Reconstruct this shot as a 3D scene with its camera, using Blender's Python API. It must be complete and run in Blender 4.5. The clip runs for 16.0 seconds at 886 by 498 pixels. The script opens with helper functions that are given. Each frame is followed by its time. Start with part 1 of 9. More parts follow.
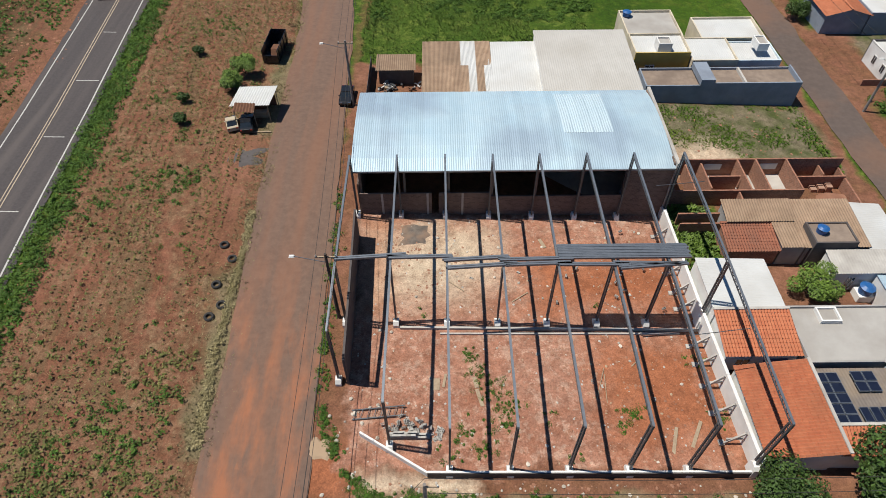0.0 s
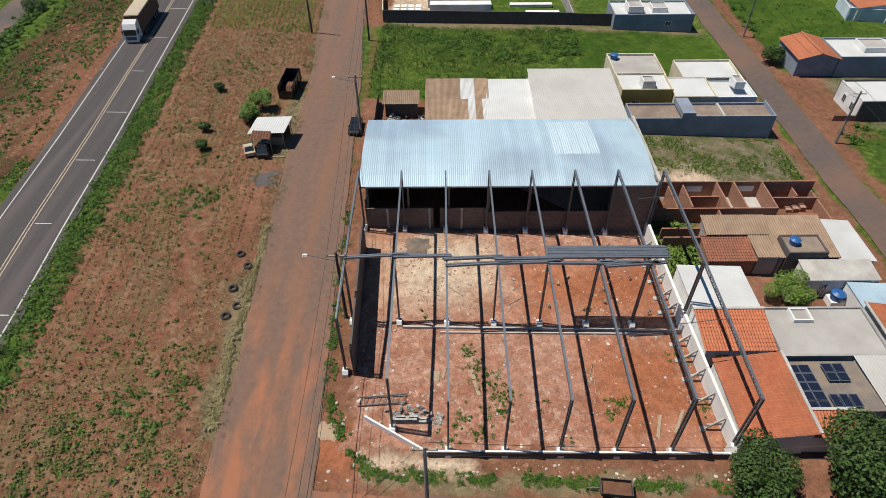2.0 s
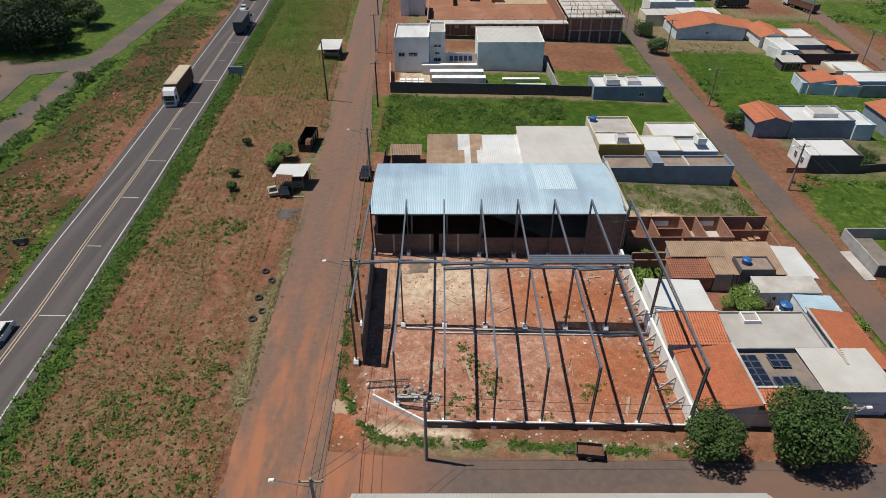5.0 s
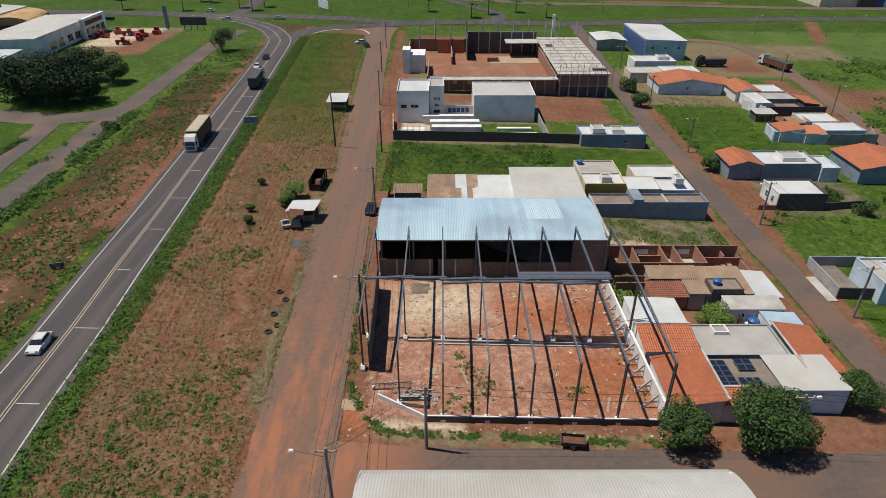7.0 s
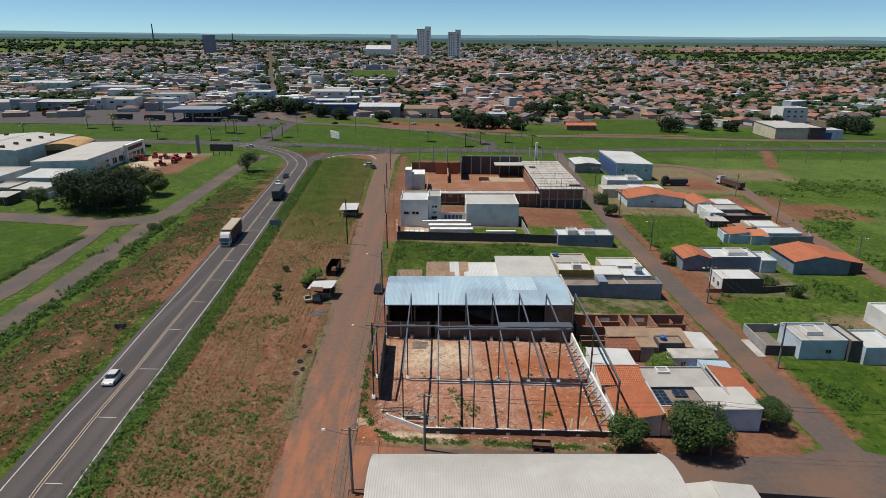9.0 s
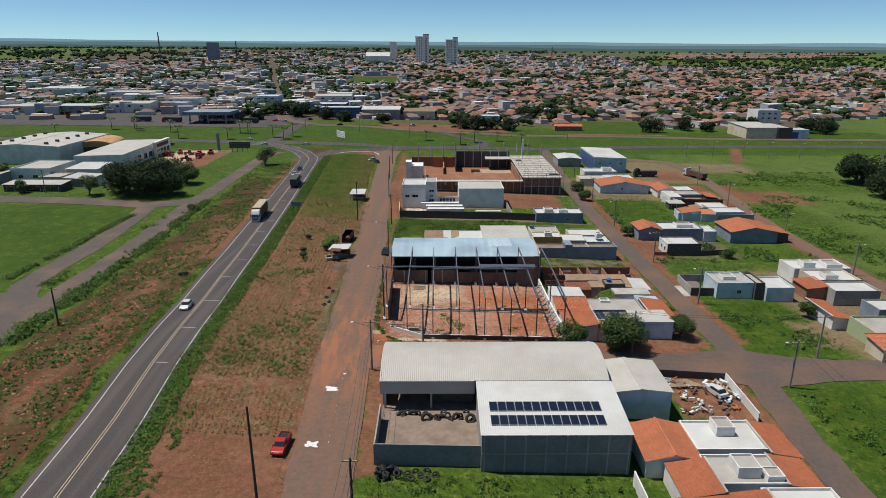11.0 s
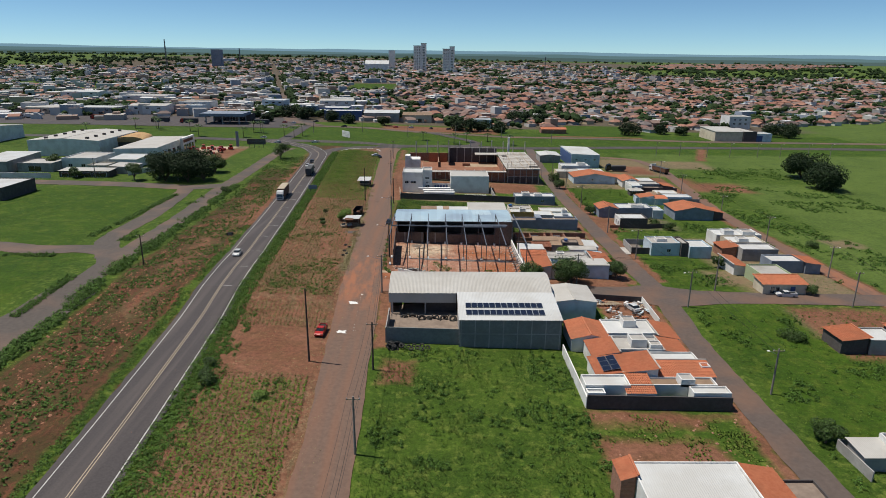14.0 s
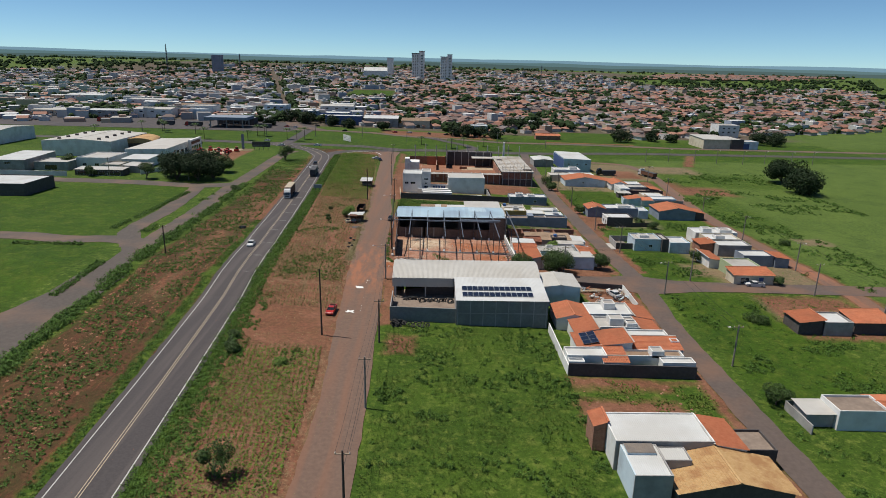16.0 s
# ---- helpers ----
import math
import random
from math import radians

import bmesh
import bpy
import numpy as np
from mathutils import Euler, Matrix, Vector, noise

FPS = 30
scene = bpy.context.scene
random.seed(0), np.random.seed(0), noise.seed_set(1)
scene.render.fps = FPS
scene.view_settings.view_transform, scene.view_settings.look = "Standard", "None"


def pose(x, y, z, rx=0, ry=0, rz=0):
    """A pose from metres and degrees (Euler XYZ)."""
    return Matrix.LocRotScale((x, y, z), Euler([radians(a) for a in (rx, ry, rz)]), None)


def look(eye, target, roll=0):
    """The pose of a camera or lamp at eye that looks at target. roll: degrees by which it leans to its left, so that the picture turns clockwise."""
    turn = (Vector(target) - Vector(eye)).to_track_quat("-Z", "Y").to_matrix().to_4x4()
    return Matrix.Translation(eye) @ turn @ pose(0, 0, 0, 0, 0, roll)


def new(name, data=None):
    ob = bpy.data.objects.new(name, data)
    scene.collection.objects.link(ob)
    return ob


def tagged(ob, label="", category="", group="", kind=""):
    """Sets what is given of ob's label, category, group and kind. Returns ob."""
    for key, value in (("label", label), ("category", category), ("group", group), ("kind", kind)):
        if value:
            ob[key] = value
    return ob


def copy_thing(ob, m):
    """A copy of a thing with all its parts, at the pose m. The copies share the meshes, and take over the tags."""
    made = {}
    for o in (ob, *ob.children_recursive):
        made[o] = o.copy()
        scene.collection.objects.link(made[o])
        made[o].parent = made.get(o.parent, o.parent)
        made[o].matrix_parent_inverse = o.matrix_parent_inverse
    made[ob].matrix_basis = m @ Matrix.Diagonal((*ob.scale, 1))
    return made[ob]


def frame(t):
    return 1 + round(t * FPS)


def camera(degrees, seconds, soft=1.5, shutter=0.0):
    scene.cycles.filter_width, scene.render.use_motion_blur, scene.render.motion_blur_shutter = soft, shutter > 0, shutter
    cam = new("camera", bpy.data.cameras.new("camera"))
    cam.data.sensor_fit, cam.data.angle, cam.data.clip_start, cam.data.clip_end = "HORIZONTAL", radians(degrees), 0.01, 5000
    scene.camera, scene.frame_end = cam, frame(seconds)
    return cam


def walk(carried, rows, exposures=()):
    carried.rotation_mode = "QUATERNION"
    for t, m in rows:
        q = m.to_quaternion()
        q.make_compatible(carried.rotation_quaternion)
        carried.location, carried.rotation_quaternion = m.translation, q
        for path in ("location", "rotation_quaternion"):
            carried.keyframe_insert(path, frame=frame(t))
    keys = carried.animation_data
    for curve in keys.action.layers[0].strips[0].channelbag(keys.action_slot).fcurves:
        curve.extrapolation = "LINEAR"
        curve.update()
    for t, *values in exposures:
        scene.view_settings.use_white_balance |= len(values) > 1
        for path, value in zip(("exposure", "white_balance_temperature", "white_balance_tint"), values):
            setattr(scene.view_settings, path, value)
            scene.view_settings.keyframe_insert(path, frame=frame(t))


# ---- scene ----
cam = camera(71.1, 16.0, soft=0.9)

PATH = [
    (0, (9.209, -51.354, 51.569), (9.215, -50.03, 50.07), -0.4),
    (0.5, (9.24, -52.98, 51.592), (9.245, -51.624, 50.122), -0.3),
    (1, (9.281, -54.81, 51.603), (9.284, -53.42, 50.165), -0.3),
    (1.5, (9.289, -56.821, 51.657), (9.291, -55.398, 50.251), -0.3),
    (2, (9.337, -58.885, 51.752), (9.338, -57.432, 50.379), -0.3),
    (2.5, (9.401, -61.048, 51.876), (9.402, -59.564, 50.535), -0.3),
    (3, (9.393, -63.346, 51.989), (9.394, -61.831, 50.683), -0.2),
    (3.5, (9.408, -65.654, 52.101), (9.409, -64.11, 50.83), -0.1),
    (4, (9.466, -67.986, 52.196), (9.465, -66.413, 50.961), -0.1),
    (6.5, (9.575, -80.284, 52.909), (9.578, -78.58, 51.862), 0.0),
    (7, (9.626, -82.771, 53.071), (9.629, -81.043, 52.064), 0.0),
    (7.5, (9.799, -85.843, 53.28), (9.799, -84.091, 52.316), -0.1),
    (8, (9.83, -91.306, 53.373), (9.833, -89.506, 52.502), 0.0),
    (8.5, (9.804, -98.929, 53.418), (9.812, -97.069, 52.682), 0.2),
    (9, (9.933, -107.149, 53.462), (9.943, -105.253, 52.826), 0.2),
    (11.5, (11.006, -148.464, 54.049), (11.022, -146.561, 53.434), 0.1),
    (12, (11.147, -155.975, 54.107), (11.165, -154.071, 53.496), 0.1),
    (12.5, (11.232, -162.89, 54.167), (11.252, -160.984, 53.559), 0.2),
    (13, (11.367, -169.472, 54.194), (11.389, -167.565, 53.59), 0.4),
    (13.5, (11.518, -175.733, 54.169), (11.542, -173.824, 53.57), 0.5),
    (14, (11.685, -181.542, 54.113), (11.711, -179.632, 53.52), 0.6),
    (14.5, (11.747, -186.506, 54.071), (11.774, -184.595, 53.481), 0.5),
    (15, (11.583, -190.36, 54.1), (11.614, -188.447, 53.519), 0.6),
    (15.5, (11.246, -193.427, 54.153), (11.28, -191.512, 53.578), 1.0),
    (16, (10.827, -196.196, 54.196), (10.866, -194.28, 53.625), 1.2),
]
walk(cam, [(t, look(eye, target, roll)) for t, eye, target, roll in PATH], [(0, 0.18), (4, 0.11), (7, 0.02), (9, -0.03), (16, 0.01)])

# ---- world and sun ----
world = bpy.data.worlds.new("world")
scene.world = world
world.use_nodes = True
wn = world.node_tree.nodes
sky = wn.new("ShaderNodeTexSky")
sky.sky_type = "NISHITA"
sky.sun_disc = False
sky.sun_elevation = radians(66.0)
sky.sun_rotation = radians(-80.0)
sky.air_density, sky.dust_density, sky.ozone_density = 0.55, 0.0, 2.0
sky.altitude = 600
tint = wn.new("ShaderNodeMix")
tint.data_type, tint.blend_type = "RGBA", "MULTIPLY"
tint.inputs[0].default_value = 1.0
tint.inputs[7].default_value = (0.83, 1.06, 1.12, 1)
world.node_tree.links.new(sky.outputs[0], tint.inputs[6])
world.node_tree.links.new(tint.outputs[2], wn["Background"].inputs[0])
wn["Background"].inputs[1].default_value = 0.088
sun = new("sun", bpy.data.lights.new("sun", "SUN"))
sun.data.energy, sun.data.angle, sun.data.color = 5.0, radians(0.53), (1.0, 0.94, 0.84)
sun.matrix_world = look((-42, 7, 100), (0, 0, 0))

# ---- terrain heights ----
XS, ZS = [-200, -80, -35, -20, -5, 35, 65, 100, 200], [2.0, 2.0, 1.5, 0.6, 0.0, -1.0, -2.3, -2.8, -4.0]
YS, YZ = [-130, -100, -60, -45, -30, -15, 0, 20, 60, 200], [-1.0, -1.0, -0.4, 0.6, 0.6, 0.0, 0.0, -0.6, -1.0, -1.0]


def g(x, y):
    """Height of the ground."""
    z = float(np.interp(x, XS, ZS) + np.interp(y, YS, YZ))
    if y > 500:
        d = min(y - 500, 1500)
        z += 0.029 * d - d * x * 2.2e-6
    return z


# ---- materials ----
def mat(name, c1, c2, scale=1.0, rough=0.8, metal=0.0, bump=0.0, c3=None, big=0.08, c3_amount=0.5, vary=0.0, island=0.0,
        waves=None, spec=0.5, stretch=None):
    """Two tones mixed by a fine noise, a third by a broad one; vary and island shift the brightness piece by piece."""
    c1, c2, c3 = [tuple(0.71 * v for v in c) if c else None for c in (c1, c2, c3)]
    m = bpy.data.materials.new(name)
    m.use_nodes = True
    nt = m.node_tree
    n, l = nt.nodes, nt.links
    b = n["Principled BSDF"]
    geo = n.new("ShaderNodeNewGeometry")
    t1 = n.new("ShaderNodeTexNoise")
    t1.inputs["Scale"].default_value, t1.inputs["Detail"].default_value, t1.inputs["Roughness"].default_value = scale, 6, 0.65
    l.new(geo.outputs["Position"], t1.inputs["Vector"])
    r1 = n.new("ShaderNodeMapRange")
    r1.inputs[1].default_value, r1.inputs[2].default_value = 0.3, 0.7
    l.new(t1.outputs[0], r1.inputs[0])
    mix = n.new("ShaderNodeMix")
    mix.data_type = "RGBA"
    mix.inputs[6].default_value, mix.inputs[7].default_value = (*c1, 1), (*c2, 1)
    l.new(r1.outputs[0], mix.inputs[0])
    out = mix.outputs[2]
    if c3:
        t2 = n.new("ShaderNodeTexNoise")
        t2.inputs["Scale"].default_value, t2.inputs["Detail"].default_value = big, 5
        if stretch:
            mp = n.new("ShaderNodeMapping")
            mp.inputs["Scale"].default_value = stretch
            l.new(geo.outputs["Position"], mp.inputs["Vector"])
            l.new(mp.outputs[0], t2.inputs["Vector"])
        else:
            l.new(geo.outputs["Position"], t2.inputs["Vector"])
        r2 = n.new("ShaderNodeMapRange")
        r2.inputs[1].default_value, r2.inputs[2].default_value, r2.inputs[4].default_value = 0.45, 0.65, c3_amount
        l.new(t2.outputs[0], r2.inputs[0])
        mx = n.new("ShaderNodeMix")
        mx.data_type = "RGBA"
        mx.inputs[7].default_value = (*c3, 1)
        l.new(r2.outputs[0], mx.inputs[0])
        l.new(out, mx.inputs[6])
        out = mx.outputs[2]
    for amount, sock in ((vary, n.new("ShaderNodeObjectInfo").outputs["Random"]), (island, geo.outputs["Random Per Island"])):
        if amount:
            rr = n.new("ShaderNodeMapRange")
            rr.inputs[3].default_value, rr.inputs[4].default_value = 1 - amount, 1 + amount
            l.new(sock, rr.inputs[0])
            hv = n.new("ShaderNodeHueSaturation")
            l.new(rr.outputs[0], hv.inputs["Value"])
            l.new(out, hv.inputs["Color"])
            out = hv.outputs[0]
    l.new(out, b.inputs["Base Color"])
    b.inputs["Roughness"].default_value, b.inputs["Metallic"].default_value = rough, metal
    b.inputs["Specular IOR Level"].default_value = spec
    if bump:
        bp = n.new("ShaderNodeBump")
        bp.inputs["Strength"].default_value, bp.inputs["Distance"].default_value = 0.6, bump
        l.new(t1.outputs[0], bp.inputs["Height"])
        l.new(bp.outputs[0], b.inputs["Normal"])
    return m


def coursed(m, w=0.4, h=0.2, joint=(0.3, 0.26, 0.23), amount=0.6):
    """Block courses with pale joints over a wall material."""
    n, l = m.node_tree.nodes, m.node_tree.links
    b = n["Principled BSDF"]
    geo, sep, add, put = n.new("ShaderNodeNewGeometry"), n.new("ShaderNodeSeparateXYZ"), n.new("ShaderNodeMath"), n.new("ShaderNodeCombineXYZ")
    l.new(geo.outputs["Position"], sep.inputs[0])
    l.new(sep.outputs[0], add.inputs[0])
    l.new(sep.outputs[1], add.inputs[1])
    l.new(add.outputs[0], put.inputs[0])
    l.new(sep.outputs[2], put.inputs[1])
    br = n.new("ShaderNodeTexBrick")
    br.inputs["Scale"].default_value = 1.0
    br.inputs["Brick Width"].default_value, br.inputs["Row Height"].default_value, br.inputs["Mortar Size"].default_value = w, h, 0.018
    br.inputs["Color1"].default_value, br.inputs["Color2"].default_value, br.inputs["Mortar"].default_value = (0.75, 0.75, 0.75, 1), (1.15, 1.15, 1.15, 1), (1.0, 1.0, 1.0, 1)
    l.new(put.outputs[0], br.inputs["Vector"])
    mul, mx = n.new("ShaderNodeMix"), n.new("ShaderNodeMix")
    mul.data_type, mul.blend_type, mx.data_type = "RGBA", "MULTIPLY", "RGBA"
    mul.inputs[0].default_value = 1.0
    l.new(b.inputs["Base Color"].links[0].from_socket, mul.inputs[6])
    l.new(br.outputs["Color"], mul.inputs[7])
    fac = n.new("ShaderNodeMath")
    fac.operation, fac.inputs[1].default_value = "MULTIPLY", amount
    l.new(br.outputs["Fac"], fac.inputs[0])
    l.new(fac.outputs[0], mx.inputs[0])
    l.new(mul.outputs[2], mx.inputs[6])
    mx.inputs[7].default_value = (*joint, 1)
    l.new(mx.outputs[2], b.inputs["Base Color"])
    return m


def ramp_island(name, colours, rough=0.8, scale=1.5):
    """Each loose piece takes one of the given colours."""
    m = mat(name, (0.5, 0.5, 0.5), (0.4, 0.4, 0.4), scale, rough)
    n, l = m.node_tree.nodes, m.node_tree.links
    b = n["Principled BSDF"]
    geo = n.new("ShaderNodeNewGeometry")
    cr = n.new("ShaderNodeValToRGB")
    cr.color_ramp.interpolation = "CONSTANT"
    e = cr.color_ramp.elements
    while len(e) < len(colours):
        e.new(0.5)
    for i, c in enumerate(colours):
        e[i].position, e[i].color = i / len(colours), (*[1.0 * v for v in c], 1)
    l.new(geo.outputs["Random Per Island"], cr.inputs[0])
    old = b.inputs["Base Color"].links[0].from_socket
    mx = n.new("ShaderNodeMix")
    mx.data_type, mx.blend_type = "RGBA", "MULTIPLY"
    mx.inputs[0].default_value = 0.45
    l.new(cr.outputs[0], mx.inputs[6])
    l.new(old, mx.inputs[7])
    l.new(mx.outputs[2], b.inputs["Base Color"])
    return m


M = {}
M["asphalt"] = mat("asphalt", (0.056, 0.047, 0.048), (0.086, 0.073, 0.073), 3.0, 0.85, bump=0.01, c3=(0.13, 0.108, 0.1), big=1.0, c3_amount=0.6, stretch=(0.5, 0.02, 0.1))
M["old_asphalt"] = mat("old_asphalt", (0.09, 0.073, 0.064), (0.13, 0.108, 0.093), 1.2, 0.9, bump=0.01, c3=(0.23, 0.14, 0.10), big=0.09, c3_amount=0.6)
M["dust_road"] = mat("dusty_asphalt", (0.16, 0.099, 0.073), (0.22, 0.138, 0.10), 1.4, 0.9, bump=0.01, c3=(0.31, 0.135, 0.072), big=1.0, c3_amount=0.4, stretch=(0.35, 0.02, 0.1))
def orange_spread(m, mouth=False):
    """Red earth carried onto the street, thickest near the corner of the lot."""
    n, l = m.node_tree.nodes, m.node_tree.links
    b = n["Principled BSDF"]
    geo, sep = n.new("ShaderNodeNewGeometry"), n.new("ShaderNodeSeparateXYZ")
    l.new(geo.outputs["Position"], sep.inputs[0])
    near = n.new("ShaderNodeMapRange")
    near.interpolation_type = "SMOOTHSTEP"
    off = n.new("ShaderNodeMath")
    off.operation, off.inputs[1].default_value = "SUBTRACT", -33.0
    mag = n.new("ShaderNodeMath")
    mag.operation = "ABSOLUTE"
    l.new(sep.outputs[1], off.inputs[0])
    l.new(off.outputs[0], mag.inputs[0])
    near.inputs[1].default_value, near.inputs[2].default_value, near.inputs[3].default_value, near.inputs[4].default_value = 32.0, 6.0, 0.0, 0.6
    l.new(mag.outputs[0], near.inputs[0])
    if mouth:
        dist = n.new("ShaderNodeVectorMath")
        dist.operation, dist.inputs[1].default_value = "DISTANCE", (-4.0, -34.0, 0.0)
        l.new(geo.outputs["Position"], dist.inputs[0])
        l.new(dist.outputs["Value"], near.inputs[0])
        near.inputs[1].default_value, near.inputs[2].default_value = 17.0, 4.0
    mp, tex, cut = n.new("ShaderNodeMapping"), n.new("ShaderNodeTexNoise"), n.new("ShaderNodeMapRange")
    mp.inputs["Scale"].default_value = (0.3, 0.07, 0.1)
    tex.inputs["Scale"].default_value, tex.inputs["Detail"].default_value, tex.inputs["Roughness"].default_value = 1.0, 8, 0.68
    l.new(geo.outputs["Position"], mp.inputs["Vector"])
    l.new(mp.outputs[0], tex.inputs["Vector"])
    cut.inputs[1].default_value, cut.inputs[2].default_value = (0.3, 0.5) if mouth else (0.44, 0.6)
    l.new(tex.outputs[0], cut.inputs[0])
    amount, mx = n.new("ShaderNodeMath"), n.new("ShaderNodeMix")
    amount.operation, mx.data_type = "MULTIPLY", "RGBA"
    l.new(near.outputs[0], amount.inputs[0])
    l.new(cut.outputs[0], amount.inputs[1])
    l.new(amount.outputs[0], mx.inputs[0])
    l.new(b.inputs["Base Color"].links[0].from_socket, mx.inputs[6])
    mx.inputs[7].default_value = (0.36, 0.125, 0.052, 1)
    l.new(mx.outputs[2], b.inputs["Base Color"])


orange_spread(M["dust_road"])
M["street"] = mat("street_asphalt", (0.11, 0.082, 0.07), (0.155, 0.116, 0.098), 1.2, 0.9, bump=0.01, c3=(0.24, 0.13, 0.082), big=0.09, c3_amount=0.6)
orange_spread(M["street"], True)
M["red_soil"] = mat("red_soil", (0.24, 0.10, 0.055), (0.38, 0.17, 0.095), 0.9, 0.95, bump=0.05, c3=(0.42, 0.22, 0.14), big=0.12, c3_amount=0.7)
M["lot_soil"] = mat("lot_soil", (0.26, 0.115, 0.07), (0.40, 0.20, 0.125), 0.7, 0.95, bump=0.06, c3=(0.46, 0.26, 0.17), big=0.16, c3_amount=0.8)
M["pale_soil"] = mat("pale_sand", (0.42, 0.31, 0.20), (0.55, 0.43, 0.30), 0.8, 0.95, bump=0.04, c3=(0.40, 0.24, 0.14), big=0.2)
M["white_line"] = mat("white_line_paint", (0.46, 0.45, 0.43), (0.62, 0.61, 0.58), 2.0, 0.7)
M["yellow_line"] = mat("yellow_line_paint", (0.42, 0.33, 0.23), (0.56, 0.45, 0.33), 2.0, 0.7)
M["white_wall"] = mat("white_painted_plaster", (0.88, 0.88, 0.86), (0.99, 0.99, 0.96), 0.7, 0.85, c3=(0.5, 0.45, 0.4), big=0.3, c3_amount=0.35)
M["grey_wall"] = mat("grey_plaster", (0.38, 0.37, 0.36), (0.50, 0.48, 0.46), 0.8, 0.9, c3=(0.22, 0.2, 0.19), big=0.3)
M["dark_wall"] = mat("dark_block_wall", (0.085, 0.075, 0.073), (0.14, 0.122, 0.118), 1.5, 0.92, bump=0.02, c3=(0.09, 0.07, 0.065), big=0.35)
M["hangar_wall"] = coursed(mat("reddish_block_wall", (0.13, 0.092, 0.078), (0.2, 0.145, 0.12), 1.0, 0.92, bump=0.02, c3=(0.25, 0.17, 0.13), big=0.25, c3_amount=0.6), 0.4, 0.2, (0.19, 0.15, 0.13), 0.5)
M["block_wall"] = mat("grey_block_wall", (0.22, 0.225, 0.225), (0.31, 0.315, 0.31), 1.5, 0.92, bump=0.02, c3=(0.2, 0.19, 0.18), big=0.35)
M["blue_wall"] = mat("blue_grey_painted_wall", (0.24, 0.29, 0.37), (0.32, 0.37, 0.45), 0.8, 0.85, c3=(0.18, 0.2, 0.24), big=0.3)
M["light_blue"] = mat("light_blue_painted_wall", (0.64, 0.77, 0.86), (0.74, 0.87, 0.95), 0.8, 0.85, c3=(0.4, 0.45, 0.48), big=0.3)
M["deep_blue"] = mat("deep_blue_wall", (0.05, 0.10, 0.26), (0.07, 0.13, 0.32), 0.8, 0.7)
M["cream_wall"] = mat("cream_painted_wall", (0.72, 0.63, 0.47), (0.82, 0.73, 0.57), 0.8, 0.85, c3=(0.45, 0.37, 0.28), big=0.3)
M["yellow_wall"] = mat("yellow_painted_wall", (0.55, 0.38, 0.08), (0.62, 0.44, 0.12), 0.8, 0.85)
M["green_wall"] = mat("pale_green_wall", (0.42, 0.50, 0.28), (0.48, 0.56, 0.34), 0.8, 0.85)
M["brick"] = coursed(mat("red_clay_brick", (0.32, 0.135, 0.082), (0.46, 0.22, 0.14), 2.5, 0.95, bump=0.03, c3=(0.28, 0.12, 0.08), big=0.4), 0.3, 0.2, (0.36, 0.26, 0.2), 0.5)
M["concrete"] = mat("raw_concrete", (0.50, 0.475, 0.44), (0.64, 0.61, 0.565), 1.0, 0.9, bump=0.01, c3=(0.3, 0.27, 0.24), big=0.3)
M["white_metal"] = mat("white_metal_sheet", (0.68, 0.69, 0.68), (0.76, 0.77, 0.76), 0.5, 0.5, c3=(0.58, 0.56, 0.52), big=0.15, c3_amount=0.6)
M["big_roof"] = mat("pale_galvanised_roof", (0.56, 0.54, 0.50), (0.64, 0.62, 0.58), 0.6, 0.55, c3=(0.5, 0.47, 0.42), big=0.12, c3_amount=0.7)
M["blue_metal"] = mat("new_galvanised_roof", (0.60, 0.81, 0.93), (0.72, 0.90, 0.98), 0.25, 0.38, metal=0.3, vary=0.06, c3=(0.44, 0.56, 0.68), big=0.12, c3_amount=0.8)
M["tan_roof"] = mat("tan_fibre_cement_roof", (0.29, 0.19, 0.125), (0.44, 0.31, 0.21), 0.8, 0.9, bump=0.01, vary=0.15, c3=(0.3, 0.21, 0.14), big=0.35)
M["flat_grey"] = mat("grey_flat_roof", (0.44, 0.42, 0.39), (0.52, 0.50, 0.47), 0.6, 0.9, c3=(0.36, 0.33, 0.30), big=0.2, c3_amount=0.7)
M["dark_sheet"] = mat("weathered_grey_sheet", (0.17, 0.14, 0.12), (0.27, 0.23, 0.2), 0.9, 0.8, bump=0.01, c3=(0.34, 0.26, 0.18), big=0.35, c3_amount=0.6)
M["brown_slab"] = mat("stained_brown_slab", (0.25, 0.19, 0.15), (0.36, 0.28, 0.22), 1.2, 0.92, bump=0.01, c3=(0.2, 0.15, 0.12), big=0.35, c3_amount=0.7)
M["tile"] = mat("orange_clay_tile", (0.50, 0.15, 0.07), (0.64, 0.235, 0.115), 1.6, 0.85, bump=0.02, c3=(0.42, 0.16, 0.08), big=0.3)
M["tile_old"] = mat("old_brown_clay_tile", (0.28, 0.10, 0.06), (0.42, 0.17, 0.10), 1.6, 0.9, bump=0.02, c3=(0.2, 0.1, 0.07), big=0.4, c3_amount=0.7)
M["pale_sheet"] = mat("paler_galvanised_sheet", (0.68, 0.86, 0.95), (0.78, 0.93, 0.99), 0.25, 0.38, metal=0.25, vary=0.05)
M["tile_new"] = mat("pale_new_clay_tile", (0.56, 0.34, 0.14), (0.70, 0.47, 0.23), 2.4, 0.85, bump=0.02, c3=(0.44, 0.22, 0.09), big=0.5, c3_amount=0.8)
M["steel"] = mat("dark_steel", (0.10, 0.11, 0.125), (0.14, 0.15, 0.165), 2.0, 0.5, metal=0.5)
